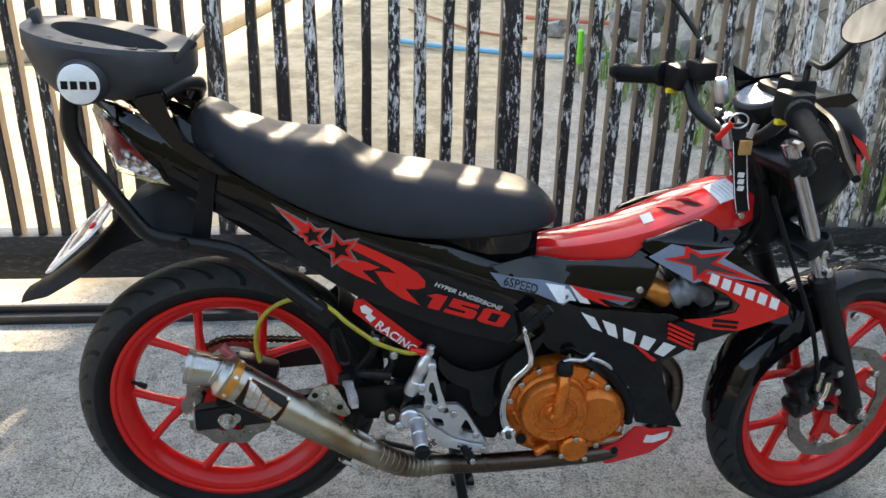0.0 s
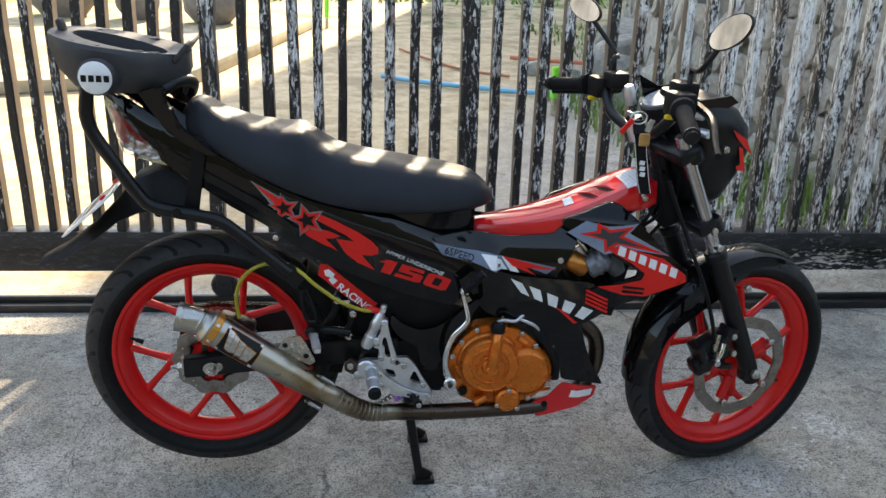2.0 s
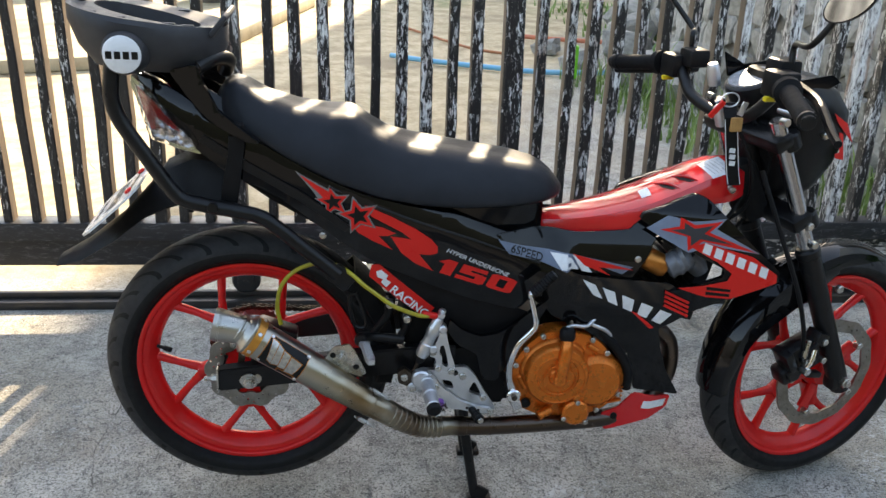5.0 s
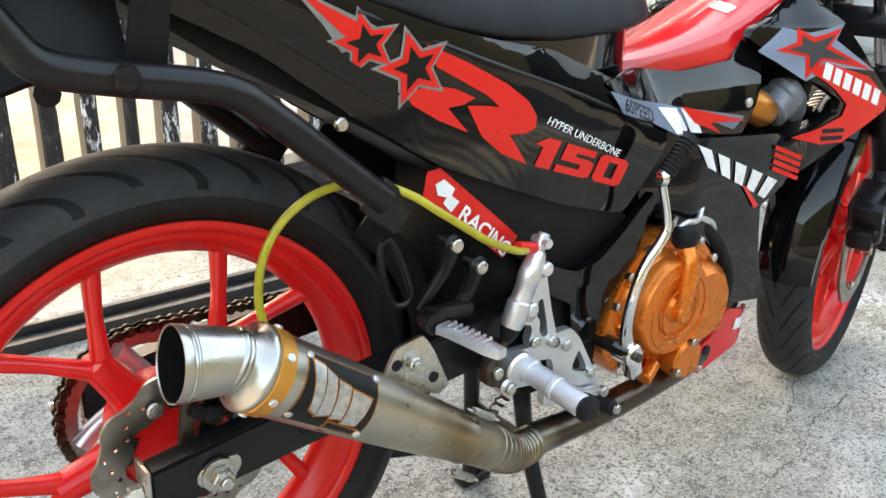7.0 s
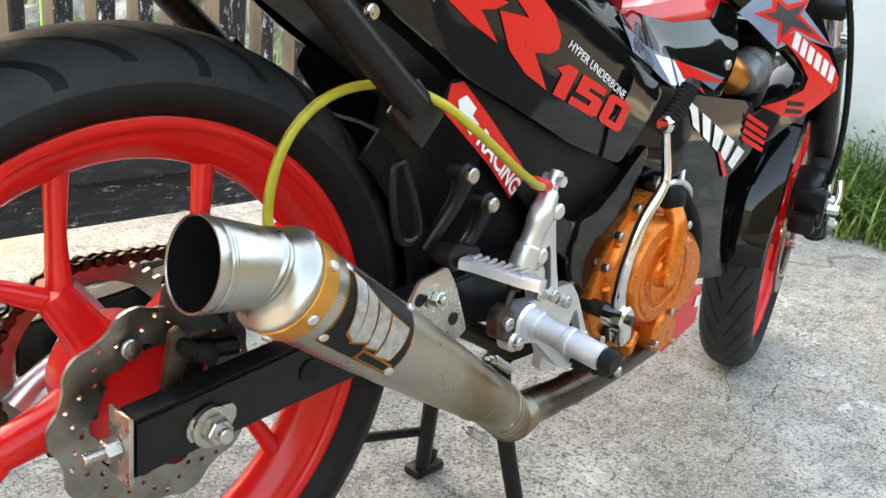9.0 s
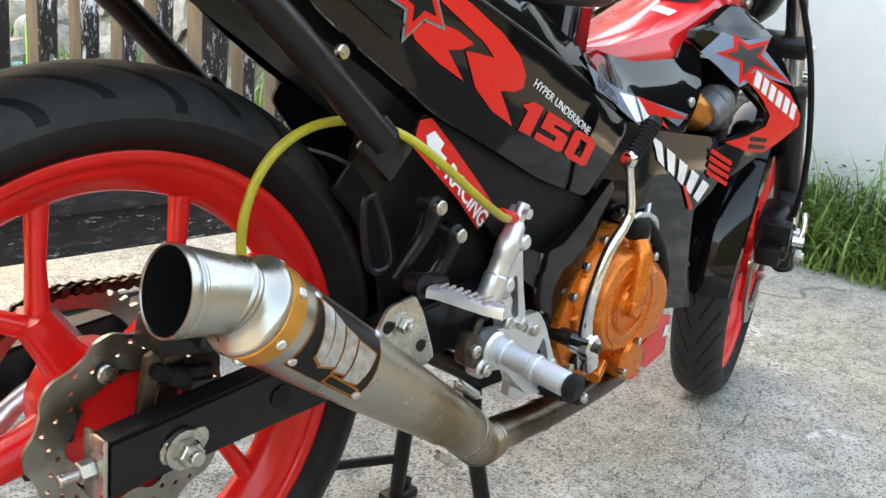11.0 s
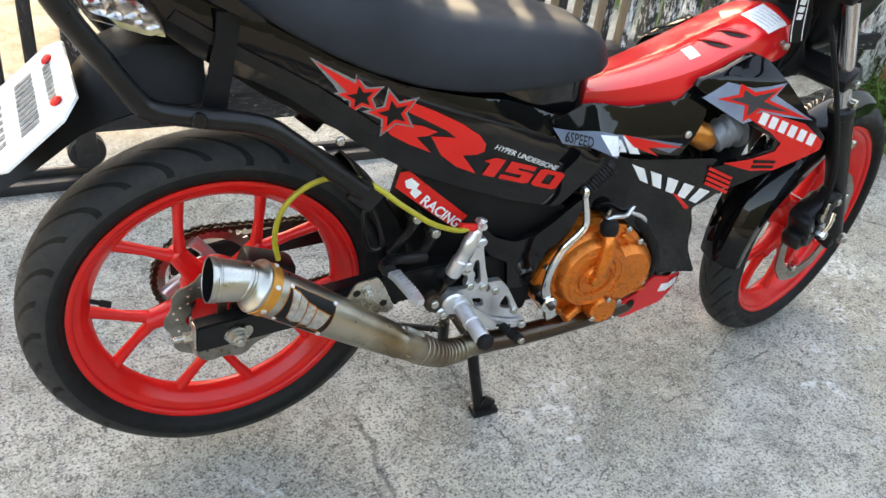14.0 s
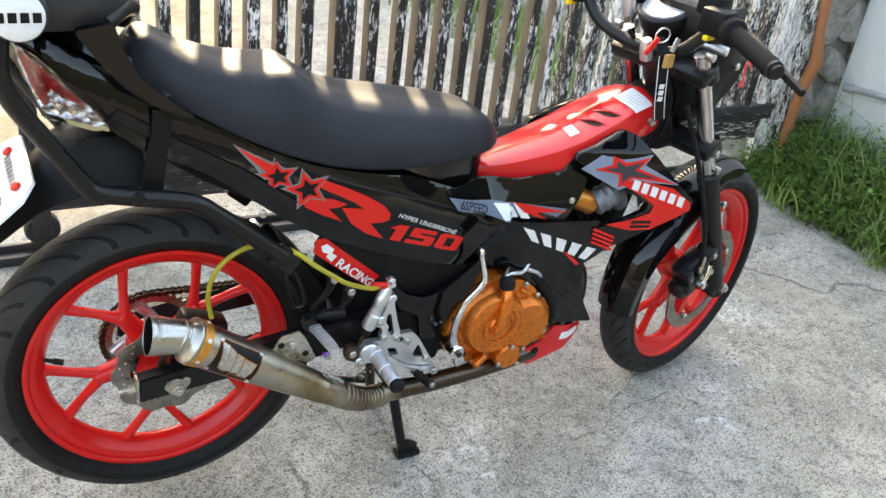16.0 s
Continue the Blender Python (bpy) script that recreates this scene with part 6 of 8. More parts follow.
    # springs
    for off in (Vector((0.012, -0.012, 0.032)), Vector((-0.016, -0.016, -0.03))):
        bm = bmesh.new()
        a, b = end + off - way * 0.012, end + off + way * 0.02
        x, y, z = frame_of(way)
        pts = [a.lerp(b, i / 90) + (x * math.cos(i * 0.9) + y * math.sin(i * 0.9)) * 0.0038 for i in range(91)]
        pipe(bm, pts, 0.0011, 5, 1)
        for p, w in ((a, -way), (b, way)):
            hook = [p + w * (0.004 + 0.005 * math.sin(t) * (1 if t < 3.2 else 0.4)) + x * 0.004 * math.cos(t) for t in (0.5 * k for k in range(11))]
            pipe(bm, hook, 0.0012, 6, 1)
        part("spring", bm, STEEL, exhaust)
    # hanger plate
    bm = bmesh.new()
    slab(bm, round_corners([(0.148, 0.395), (0.168, 0.43), (0.2, 0.436), (0.213, 0.418), (0.235, 0.37), (0.222, 0.362)], 0.15), -0.163, -0.167, 0.001)
    hang = part("hanger_plate", bm, STEEL, exhaust, "steel silencer hanger plate")
    for x, z in ((0.168, 0.412), (0.214, 0.385)):
        # no opening is cut: a black disc gives the hole's darkness
        bm = bmesh.new()
        rod(bm, (x, -0.164, z), (x, -0.1678, z), 0.006, 14)
        part("hanger_hole_disc", bm, STICKER_HOLE_BLACK, hang)
    bm = bmesh.new()
    hexbolt(bm, (0.185, -0.167, 0.412), (0, -1, 0), 0.0075, 0.01)
    part("hanger_bolt", bm, STEEL, hang)
    # yellow breather hose
    bm = bmesh.new()
    pipe(bm, [(0.064, -0.102, 0.448), (0.058, -0.1, 0.487), (0.066, -0.101, 0.53), (0.09, -0.102, 0.562), (0.13, -0.102, 0.58), (0.172, -0.114, 0.583), (0.203, -0.134, 0.572), (0.227, -0.148, 0.555), (0.257, -0.155, 0.534), (0.288, -0.158, 0.513), (0.338, -0.149, 0.489), (0.366, -0.137, 0.483)], 0.0043, 12, 7)
    part("breather_hose", bm, YELLOW, bike, "yellow rubber hose")
    bm = bmesh.new()
    rod(bm, (0.344, -0.141, 0.4895), (0.374, -0.136, 0.481), 0.0068, 14, 0.001)
    part("hose_boot", bm, RED_STICKER, bike)


def make_swingarm():
    for s in (-1, 1):
        y = 0.1 * s
        bm = bmesh.new()
        loft(bm, [[(x, y - 0.014, z - h), (x, y + 0.014, z - h), (x, y + 0.014, z + h), (x, y - 0.014, z + h)] for x, z, h in ((-0.062, 0.325, 0.024), (0.1, 0.345, 0.027), (0.3, 0.365, 0.03), (0.42, 0.372, 0.03))])
        bmesh.ops.bevel(bm, geom=bm.edges[:], offset=0.003, segments=2, affect="EDGES", clamp_overlap=True)
        arm = part("swingarm", bm, SATIN_BLACK, bike, "black box-section swingarm")
        bm = bmesh.new()
        slab(bm, round_corners([(-0.02, 0.315), (-0.02, 0.339), (0.024, 0.343), (0.024, 0.32)], 0.35), y + s * 0.0142, y + s * 0.0165, 0.0008)
        hexbolt(bm, (0.0, y + s * 0.0165, 0.328), (0, s, 0), 0.0115, 0.016)
        rod(bm, (0.0, y + s * 0.016, 0.328), (0.0, y + s * 0.04, 0.328), 0.0065, 14, 0.001)
        part("axle_nut", bm, STEEL, arm, "zinc-plated axle nut and washer")
        bm = bmesh.new()
        box(bm, (-0.064, y, 0.325), (0.004, 0.03, 0.056), None, 0.001)
        rod(bm, (-0.064, y, 0.325), (-0.093, y, 0.323), 0.005, 12, 0.001)
        rod(bm, (-0.066, y, 0.325), (-0.078, y, 0.3245), 0.009, 6, 0.001)
        part("chain_adjuster", bm, STEEL, arm)
        bm = bmesh.new()
        rod(bm, (0.098, y + s * 0.014, 0.345), (0.098, y + s * 0.017, 0.345), 0.011, 16, 0.001)
        part("arm_plug", bm, STICKER_HOLE_BLACK, arm)
    bm = bmesh.new()
    box(bm, (0.36, 0, 0.368), (0.07, 0.19, 0.05), None, 0.01)
    part("swingarm_bridge", bm, SATIN_BLACK, bike)
    # rear caliper and bracket
    bm = bmesh.new()
    box(bm, (0.052, -0.072, 0.412), (0.085, 0.05, 0.05), Matrix.Rotation(radians(20), 4, "Y"), 0.01)
    rod(bm, (0.03, -0.09, 0.41), (0.03, -0.112, 0.41), 0.012, 14, 0.003)
    rod(bm, (0.07, -0.085, 0.4), (0.07, -0.108, 0.4), 0.02, 18, 0.004)
    rod(bm, (0.0, -0.08, 0.375), (0.045, -0.085, 0.372), 0.008, 12, 0.002)
    box(bm, (0.018, -0.078, 0.41), (0.06, 0.045, 0.03), Matrix.Rotation(radians(8), 4, "Y"), 0.008)
    rod(bm, (-0.004, -0.09, 0.418), (0.02, -0.094, 0.406), 0.009, 14, 0.003)
    caliper = part("rear_caliper", bm, SATIN_BLACK, bike, "black rear brake caliper")
    bm = bmesh.new()
    lathe(bm, (-0.013, -0.094, 0.389), (0.014, -0.1, 0.376), [(0, 0.005), (0.2, 0.0072), (0.45, 0.006), (0.55, 0.0082), (0.9, 0.008), (1, 0.006)], 16)
    part("pin_boot", bm, RUBBER, caliper, "black rubber pin boot")
    bm = bmesh.new()
    slab(bm, round_corners([(-0.026, 0.348), (-0.021, 0.385), (-0.019, 0.4), (-0.011, 0.404), (-0.004, 0.398), (-0.008, 0.38), (-0.012, 0.348)], 0.2), -0.086, -0.092, 0.001)
    part("pin_arm", bm, DARK_STEEL, caliper)
    bm = bmesh.new()
    rod(bm, (-0.034, -0.058, 0.379), (-0.034, -0.0625, 0.379), 0.0085, 18, 0.001)
    rod(bm, (-0.034, -0.062, 0.379), (-0.034, -0.0635, 0.379), 0.004, 6)
    part("disc_button", bm, STEEL, caliper)
    bm = bmesh.new()
    slab(bm, round_corners([(-0.004, 0.335), (0.008, 0.385), (0.022, 0.412), (0.03, 0.4), (0.02, 0.36), (0.02, 0.335)], 0.2), -0.068, -0.076, 0.001)
    part("caliper_bracket", bm, DARK_STEEL, bike)
    # shock and inner guard behind the wheel
    bm = bmesh.new()
    rings = []
    for i in range(23):
        a = radians(-8 + 52 * i / 22)
        r = 0.305 + 0.01 * math.sin(math.pi * i / 22)
        row = [(-0.062, r - 0.035), (-0.058, r - 0.004), (-0.03, r), (0.03, r), (0.058, r - 0.004), (0.062, r - 0.035)]
        ring = row + [(u * 0.94, rr - 0.004) for u, rr in reversed(row)]
        rings.append([(REAR.x + rr * math.cos(a), u, REAR.z + 0.005 + rr * math.sin(a)) for u, rr in ring])
    loft(bm, rings)
    part("inner_mudguard", bm, MATTE_BLACK, bike, "matte black inner mudguard")
    bm = bmesh.new()
    box(bm, (0.37, 0, 0.46), (0.1, 0.17, 0.17), Matrix.Rotation(radians(10), 4, "Y"), 0.02)
    box(bm, (0.45, 0, 0.36), (0.16, 0.15, 0.12), None, 0.02)
    part("frame_bracket", bm, MATTE_BLACK, bike)
    # frame lugs with bolts
    for x, z in ((0.281, 0.496), (0.317, 0.463)):
        bm = bmesh.new()
        pipe(bm, [(x, -0.106, z + 0.002), (x - 0.004, -0.1, z - 0.03), (x - 0.03, -0.09, z - 0.075)], [0.011, 0.008, 0.007], 12, 5)
        rod(bm, (x, -0.09, z), (x, -0.112, z), 0.0115, 16, 0.003)
        lug = part("frame_lug", bm, SATIN_BLACK, bike)
        bm = bmesh.new()
        rod(bm, (x, -0.11, z), (x, -0.118, z), 0.008, 14, 0.0015)
        rod(bm, (x, -0.1172, z), (x, -0.1185, z), 0.004, 6)
        part("lug_bolt", bm, STEEL, lug)


def make_chain():
    rc, rf, front = 0.0895, 0.034, Vector((0.475, 0.0605, 0.355))
    loop = []
    back = Vector((REAR.x, 0.0605, REAR.z))
    lean = math.atan2(front.z - back.z, front.x - back.x)
    gap = math.asin((rc - rf) / (front - back).length)
    a0, a1 = lean + math.pi / 2 - gap, lean - math.pi / 2 + gap + 2 * math.pi
    for k in range(49):
        a = a0 + (a1 - a0) * k / 48
        loop.append(back + Vector((math.cos(a), 0, math.sin(a))) * rc)
    for k in range(17):
        a = lean - math.pi / 2 + gap + (math.pi - 2 * gap) * k / 16
        loop.append(front + Vector((math.cos(a), 0, math.sin(a))) * rf)
    loop.append(loop[0])
    pts, pitch, carry = [], 0.0127, 0.0
    for p, q in zip(loop, loop[1:]):
        d = (q - p).length
        while carry < d:
            pts.append(p.lerp(q, carry / d))
            carry += pitch
        carry -= d
    bm = bmesh.new()
    for i in range(len(pts)):
        p, q = pts[i], pts[(i + 1) % len(pts)]
        mid, way = (p + q) / 2, (q - p).normalized()
        turn = Matrix.Rotation(-math.atan2(way.z, way.x), 4, "Y")
        off = 0.0062 if i % 2 else 0.0042
        for s in (-1, 1):
            for e in (p, q):
                rod(bm, e + Vector((0, s * off - 0.0008, 0)), e + Vector((0, s * off + 0.0008, 0)), 0.0058, 8)
            box(bm, mid + Vector((0, s * off, 0)), (0.0127, 0.0016, 0.0072), turn)
        rod(bm, p + Vector((0, -0.008, 0)), p + Vector((0, 0.008, 0)), 0.0032, 8)
    part("drive_chain", bm, CHAIN_METAL, bike, "greasy dark drive chain")


def make_engine():
    engine = empty("engine", None, bike)
    bm = bmesh.new()
    box(bm, (0.64, 0.0, 0.335), (0.24, 0.15, 0.19), None, 0.02)
    box(bm, (0.78, 0, 0.38), (0.16, 0.13, 0.13), Matrix.Rotation(radians(-30), 4, "Y"), 0.015)
    rod(bm, (0.56, -0.08, 0.405), (0.56, -0.1, 0.405), 0.02, 18, 0.003)
    part("crankcase", bm, MATTE_BLACK, engine, "dark engine casing")
    out = round_corners([(0.545, 0.357), (0.53, 0.3), (0.56, 0.252), (0.61, 0.228), (0.67, 0.222), (0.743, 0.235), (0.79, 0.278), (0.782, 0.33), (0.75, 0.385), (0.715, 0.418), (0.65, 0.436), (0.6, 0.428), (0.565, 0.395)], 0.25)
    bm = bmesh.new()
    slab(bm, out, -0.07, -0.112, 0.006)
    cover = part("clutch_cover", bm, ORANGE, engine, "orange anodised clutch cover")
    c = Vector((0.634, 0, 0.343))
    bm = bmesh.new()
    lathe(bm, c + Vector((0, -0.108, 0)), c + Vector((0, -0.15, 0)), [(0, 0.076), (0.3, 0.074), (0.4, 0.0695), (0.8, 0.068), (0.92, 0.064), (0.96, 0.045), (0.9, 0.043), (0.88, 0.02), (1.0, 0.016)], 44)
    part("clutch_dome", bm, ORANGE, cover)
    bm = bmesh.new()
    pipe(bm, [(0.637, -0.15, 0.338), (0.64, -0.152, 0.37), (0.645, -0.148, 0.405), (0.648, -0.135, 0.428)], [0.012, 0.0135, 0.0135, 0.012], 14, 5)
    rod(bm, (0.637, -0.14, 0.338), (0.637, -0.16, 0.338), 0.014, 18, 0.003)
    part("oil_gallery", bm, ORANGE, cover)
    for r in (0.034, 0.055):
        bm = bmesh.new()
        pipe(bm, [(c.x + 0.004 + r * math.cos(t), -0.149 if r < 0.05 else -0.1475, c.z - 0.006 + r * math.sin(t)) for t in (radians(100 + 8 * k) for k in range(43))], 0.0016, 6, 1)
        part("cast_ring", bm, ORANGE, cover)
    for a, b, r in (((0.57, -0.112, 0.375), (0.6, -0.118, 0.4), 0.008), ((0.56, -0.112, 0.33), (0.575, -0.116, 0.3), 0.009), ((0.755, -0.112, 0.36), (0.775, -0.114, 0.335), 0.007), ((0.7, -0.112, 0.4), (0.725, -0.114, 0.385), 0.007)):
        bm = bmesh.new()
        rod(bm, a, b, r, 12, 0.003)
        part("cast_rib", bm, ORANGE, cover)
    bm = bmesh.new()
    lathe(bm, (0.648, -0.135, 0.424), (0.648, -0.132, 0.45), [(0, 0.014), (0.2, 0.017), (0.7, 0.017), (1, 0.013)], 12)
    part("oil_filler", bm, MATTE_BLACK, cover)
    bm = bmesh.new()
    lathe(bm, (0.725, -0.1, 0.315), (0.725, -0.13, 0.315), [(0, 0.066), (0.6, 0.062), (1, 0.05)], 36)
    for k in range(4):
        box(bm, (0.765, -0.113, 0.262 + 0.011 * k), (0.05, 0.012, 0.003), Matrix.Rotation(radians(-10), 4, "Y"), 0.001)
    part("magneto_bulge", bm, ORANGE, cover)
    bm = bmesh.new()
    lathe(bm, (0.684, -0.1, 0.249), (0.684, -0.142, 0.249), [(0, 0.032), (0.6, 0.031), (0.9, 0.0295), (1, 0.025)], 30)
    rod(bm, (0.684, -0.11, 0.285), (0.684, -0.138, 0.285), 0.009, 12, 0.002)
    rod(bm, (0.635, -0.12, 0.25), (0.605, -0.13, 0.238), 0.01, 14, 0.002)
    part("filter_cap", bm, ORANGE, cover, "round orange oil filter cap")
    for x, z in out[1::3]:
        p = c.lerp(Vector((x, 0, z)), 0.95)
        bm = bmesh.new()
        rod(bm, (p.x, -0.111, p.z), (p.x, -0.12, p.z), 0.0062, 12, 0.001)
        rod(bm, (p.x, -0.119, p.z), (p.x, -0.121, p.z), 0.003, 6)
        part("cover_bolt", bm, STEEL, cover)
    for t in (-40, 200, 90):
        bm = bmesh.new()
        rod(bm, (0.684 + 0.029 * math.cos(radians(t)), -0.135, 0.249 + 0.029 * math.sin(radians(t))), (0.684 + 0.029 * math.cos(radians(t)), -0.148, 0.249 + 0.029 * math.sin(radians(t))), 0.0055, 10, 0.001)
        part("cap_bolt", bm, STEEL, cover)
    bm = bmesh.new()
    rod(bm, (0.578, -0.11, 0.263), (0.578, -0.122, 0.263), 0.011, 16, 0.003)
    part("sight_glass", bm, STICKER_HOLE_BLACK, cover)
    # cylinder, seen through the shroud window
    bm = bmesh.new()
    box(bm, (0.87, 0, 0.505), (0.11, 0.11, 0.1), Matrix.Rotation(radians(-42), 4, "Y"), 0.006)
    barrel = part("cylinder", bm, SATIN_BLACK, engine)
    for k in range(7):
        bm = bmesh.new()
        box(bm, (0.83 + 0.013 * k, 0, 0.47 + 0.011 * k), (0.005, 0.15 - 0.004 * k, 0.13), Matrix.Rotation(radians(-42), 4, "Y"), 0.002)
        part("cooling_fin", bm, SATIN_BLACK, barrel)
    bm = bmesh.new()
    lathe(bm, (0.806, -0.085, 0.592), (0.852, -0.095, 0.57), [(0, 0.02), (0.1, 0.024), (0.9, 0.024), (1, 0.02)], 20)
    part("throttle_body", bm, AMBER, engine, "bronze carburettor body")
    bm = bmesh.new()
    lathe(bm, (0.852, -0.095, 0.57), (0.9, -0.1, 0.6), [(0, 0.02), (0.1, 0.028), (0.3, 0.026), (0.45, 0.03), (0.6, 0.026), (0.75, 0.029), (1, 0.02)], 20)
    lathe(bm, (0.9, -0.09, 0.6), (0.93, -0.09, 0.56), [(0, 0.02), (0.5, 0.024), (1, 0.018)], 16)
    part("intake_joint", bm, surface("grey_rubber_joint", (0.16, 0.17, 0.19), 0.4, 0.3, 0, (0.07, 0.075, 0.085), 20), engine, "grey ribbed intake joint")
    bm = bmesh.new()
    pipe(bm, [(0.64, -0.12, 0.44), (0.66, -0.125, 0.452), (0.69, -0.12, 0.448), (0.71, -0.11, 0.46)], 0.0042, 10, 5)
    pipe(bm, [(0.76, -0.1, 0.4), (0.74, -0.11, 0.43), (0.7, -0.11, 0.45)], 0.0045, 10, 5)
    part("coolant_pipe", bm, ALLOY, engine)
    bm = bmesh.new()
    pipe(bm, [(0.8, -0.105, 0.29), (0.795, -0.108, 0.34), (0.765, -0.108, 0.39), (0.72, -0.1, 0.435)], 0.011, 10, 6)
    part("wiring_loom", bm, MATTE_BLACK, engine)
    rng = random.Random(21)
    for k in range(16):
        t = radians(20 + 75 * k / 15)
        p = Vector((0.672 + 0.118 * math.cos(t), -0.098, 0.335 + 0.112 * math.sin(t)))
        bm = bmesh.new()
        box(bm, p, (0.02, 0.02, rng.uniform(0.008, 0.016)), Matrix.Rotation(-t + rng.uniform(-0.5, 0.5), 4, "Y"), 0.003)
        part("gasket_lump", bm, DARK_STEEL if k % 3 else STEEL, engine)
    # kick starter
    bm = bmesh.new()
    pipe(bm, [(0.556, -0.156, 0.537), (0.572, -0.16, 0.479), (0.566, -0.16, 0.458), (0.542, -0.158, 0.428), (0.529, -0.155, 0.386), (0.53, -0.15, 0.344), (0.541, -0.146, 0.311)], [0.005, 0.006, 0.0065, 0.007, 0.007, 0.0078, 0.01], 12, 6)
    rod(bm, (0.541, -0.13, 0.306), (0.541, -0.162, 0.306), 0.0155, 18, 0.003)
    box(bm, (0.548, -0.15, 0.286), (0.022, 0.02, 0.03), Matrix.Rotation(radians(-20), 4, "Y"), 0.004)
    rod(bm, (0.552, -0.155, 0.537), (0.562, -0.156, 0.537), 0.011, 14, 0.003)
    kick = part("kick_lever", bm, CHROME, engine, "chromed kick-start lever")
    bm = bmesh.new()
    a, b = Vector((0.557, -0.156, 0.536)), Vector((0.601, -0.158, 0.583))
    lathe(bm, a, b, [(0, 0.009)] + [(0.1 + 0.8 * i / 18, 0.0115 if i % 2 else 0.0098) for i in range(19)] + [(1, 0.009)], 14)
    part("kick_pedal", bm, MATTE_BLACK, kick, "ribbed black rubber pedal")
    bm = bmesh.new()
    lathe(bm, (0.541, -0.09, 0.306), (0.541, -0.168, 0.306), [(0, 0.011), (0.5, 0.011), (0.55, 0.007), (1, 0.006)], 14)
    part("kick_shaft", bm, DARK_STEEL, kick)


def make_rearsets():
    sets = empty("rearset", None, bike)
    def pierced(bm, outline, holes, y0, y1):
        """A milled plate with holes through it."""
        loops = [round_corners(outline, 0.18)] + [round_corners(h, 0.25) for h in holes]
        pts = [p for loop in loops for p in loop]
        bot, top = [bm.verts.new((u, y0, v)) for u, v in pts], [bm.verts.new((u, y1, v)) for u, v in pts]
        for tri in tessellate_polygon([[Vector((u, v, 0)) for u, v in loop] for loop in loops]):
            for vs in (bot, top):
                bm.faces.new([vs[i] for i in tri])
        first = 0
        for loop in loops:
            n = len(loop)
            for i in range(n):
                p, q = first + i, first + (i + 1) % n
                bm.faces.new((bot[p], bot[q], top[q], top[p]))
            first += n
    bm = bmesh.new()
    pierced(bm, [(0.38, 0.458), (0.393, 0.456), (0.398, 0.432), (0.407, 0.397), (0.418, 0.365), (0.414, 0.343), (0.399, 0.344), (0.38, 0.35), (0.374, 0.366), (0.378, 0.378), (0.375, 0.387), (0.365, 0.39), (0.361, 0.404), (0.372, 0.413), (0.38, 0.432)], [[(0.385, 0.415), (0.392, 0.416), (0.4, 0.386), (0.404, 0.367), (0.397, 0.365), (0.389, 0.374), (0.39, 0.388), (0.383, 0.396)]], -0.126, -0.138)
    part("peg_truss", bm, ALLOY, sets, "milled alloy truss arm", smooth=False)
    bm = bmesh.new()
    pierced(bm, [(0.345, 0.361), (0.383, 0.358), (0.405, 0.352), (0.416, 0.365), (0.442, 0.365), (0.459, 0.347), (0.484, 0.304), (0.507, 0.268), (0.503, 0.253), (0.484, 0.255), (0.44, 0.266), (0.434, 0.264), (0.414, 0.265), (0.404, 0.272), (0.404, 0.29), (0.388, 0.314), (0.374, 0.318), (0.352, 0.322), (0.34, 0.34)], [[(0.39, 0.337), (0.412, 0.333), (0.418, 0.314), (0.4, 0.318)], [(0.459, 0.334), (0.479, 0.294), (0.447, 0.306)], [(0.412, 0.358 - 0.008), (0.42, 0.36), (0.426, 0.35), (0.418, 0.344)], [(0.425, 0.272), (0.435, 0.276), (0.425, 0.284), (0.414, 0.28)]], -0.128, -0.139)
    part("peg_plate", bm, ALLOY, sets, "machined alloy foot-peg plate with lightening holes", smooth=False)
    bm = bmesh.new()
    slab(bm, round_corners([(0.336, 0.352), (0.35, 0.362), (0.37, 0.355), (0.38, 0.34), (0.392, 0.325), (0.43, 0.292), (0.468, 0.277), (0.498, 0.272), (0.502, 0.262), (0.464, 0.262), (0.42, 0.274), (0.39, 0.3), (0.37, 0.316), (0.345, 0.32), (0.33, 0.316), (0.32, 0.326), (0.328, 0.338)], 0.2), -0.142, -0.151, 0.002)
    rod(bm, (0.347, -0.138, 0.346), (0.347, -0.158, 0.346), 0.02, 24, 0.003)
    rod(bm, (0.33, -0.138, 0.328), (0.33, -0.156, 0.328), 0.011, 18, 0.002)
    part("brake_lever", bm, ALLOY, sets, "alloy brake lever")
    for x, z in ((0.446, 0.275), (0.458, 0.272), (0.47, 0.2695)):
        # the drilled hole's shade is a solid black disc
        bm = bmesh.new()
        rod(bm, (x, -0.148, z), (x, -0.1514, z), 0.0032, 12)
        part("lever_hole_disc", bm, STICKER_HOLE_BLACK, sets)
    bm = bmesh.new()
    slab(bm, round_corners([(0.3, 0.338), (0.298, 0.362), (0.312, 0.372), (0.326, 0.36), (0.338, 0.336), (0.326, 0.326)], 0.2), -0.139, -0.153, 0.003)
    part("lever_clevis", bm, DARK_STEEL, sets, "dark steel clevis of the brake rod")
    bm = bmesh.new()
    lathe(bm, (0.456, -0.146, 0.27), (0.466, -0.197, 0.275), [(0, 0.008), (0.5, 0.008), (0.55, 0.0105), (0.65, 0.009), (0.75, 0.0105), (0.85, 0.009), (0.95, 0.0105), (1, 0.008)], 14)
    part("toe_peg", bm, MATTE_BLACK, sets)
    bm = bmesh.new()
    rod(bm, (0.466, -0.197, 0.275), (0.4675, -0.203, 0.2755), 0.006, 12, 0.001)
    part("toe_cap", bm, STEEL, sets)
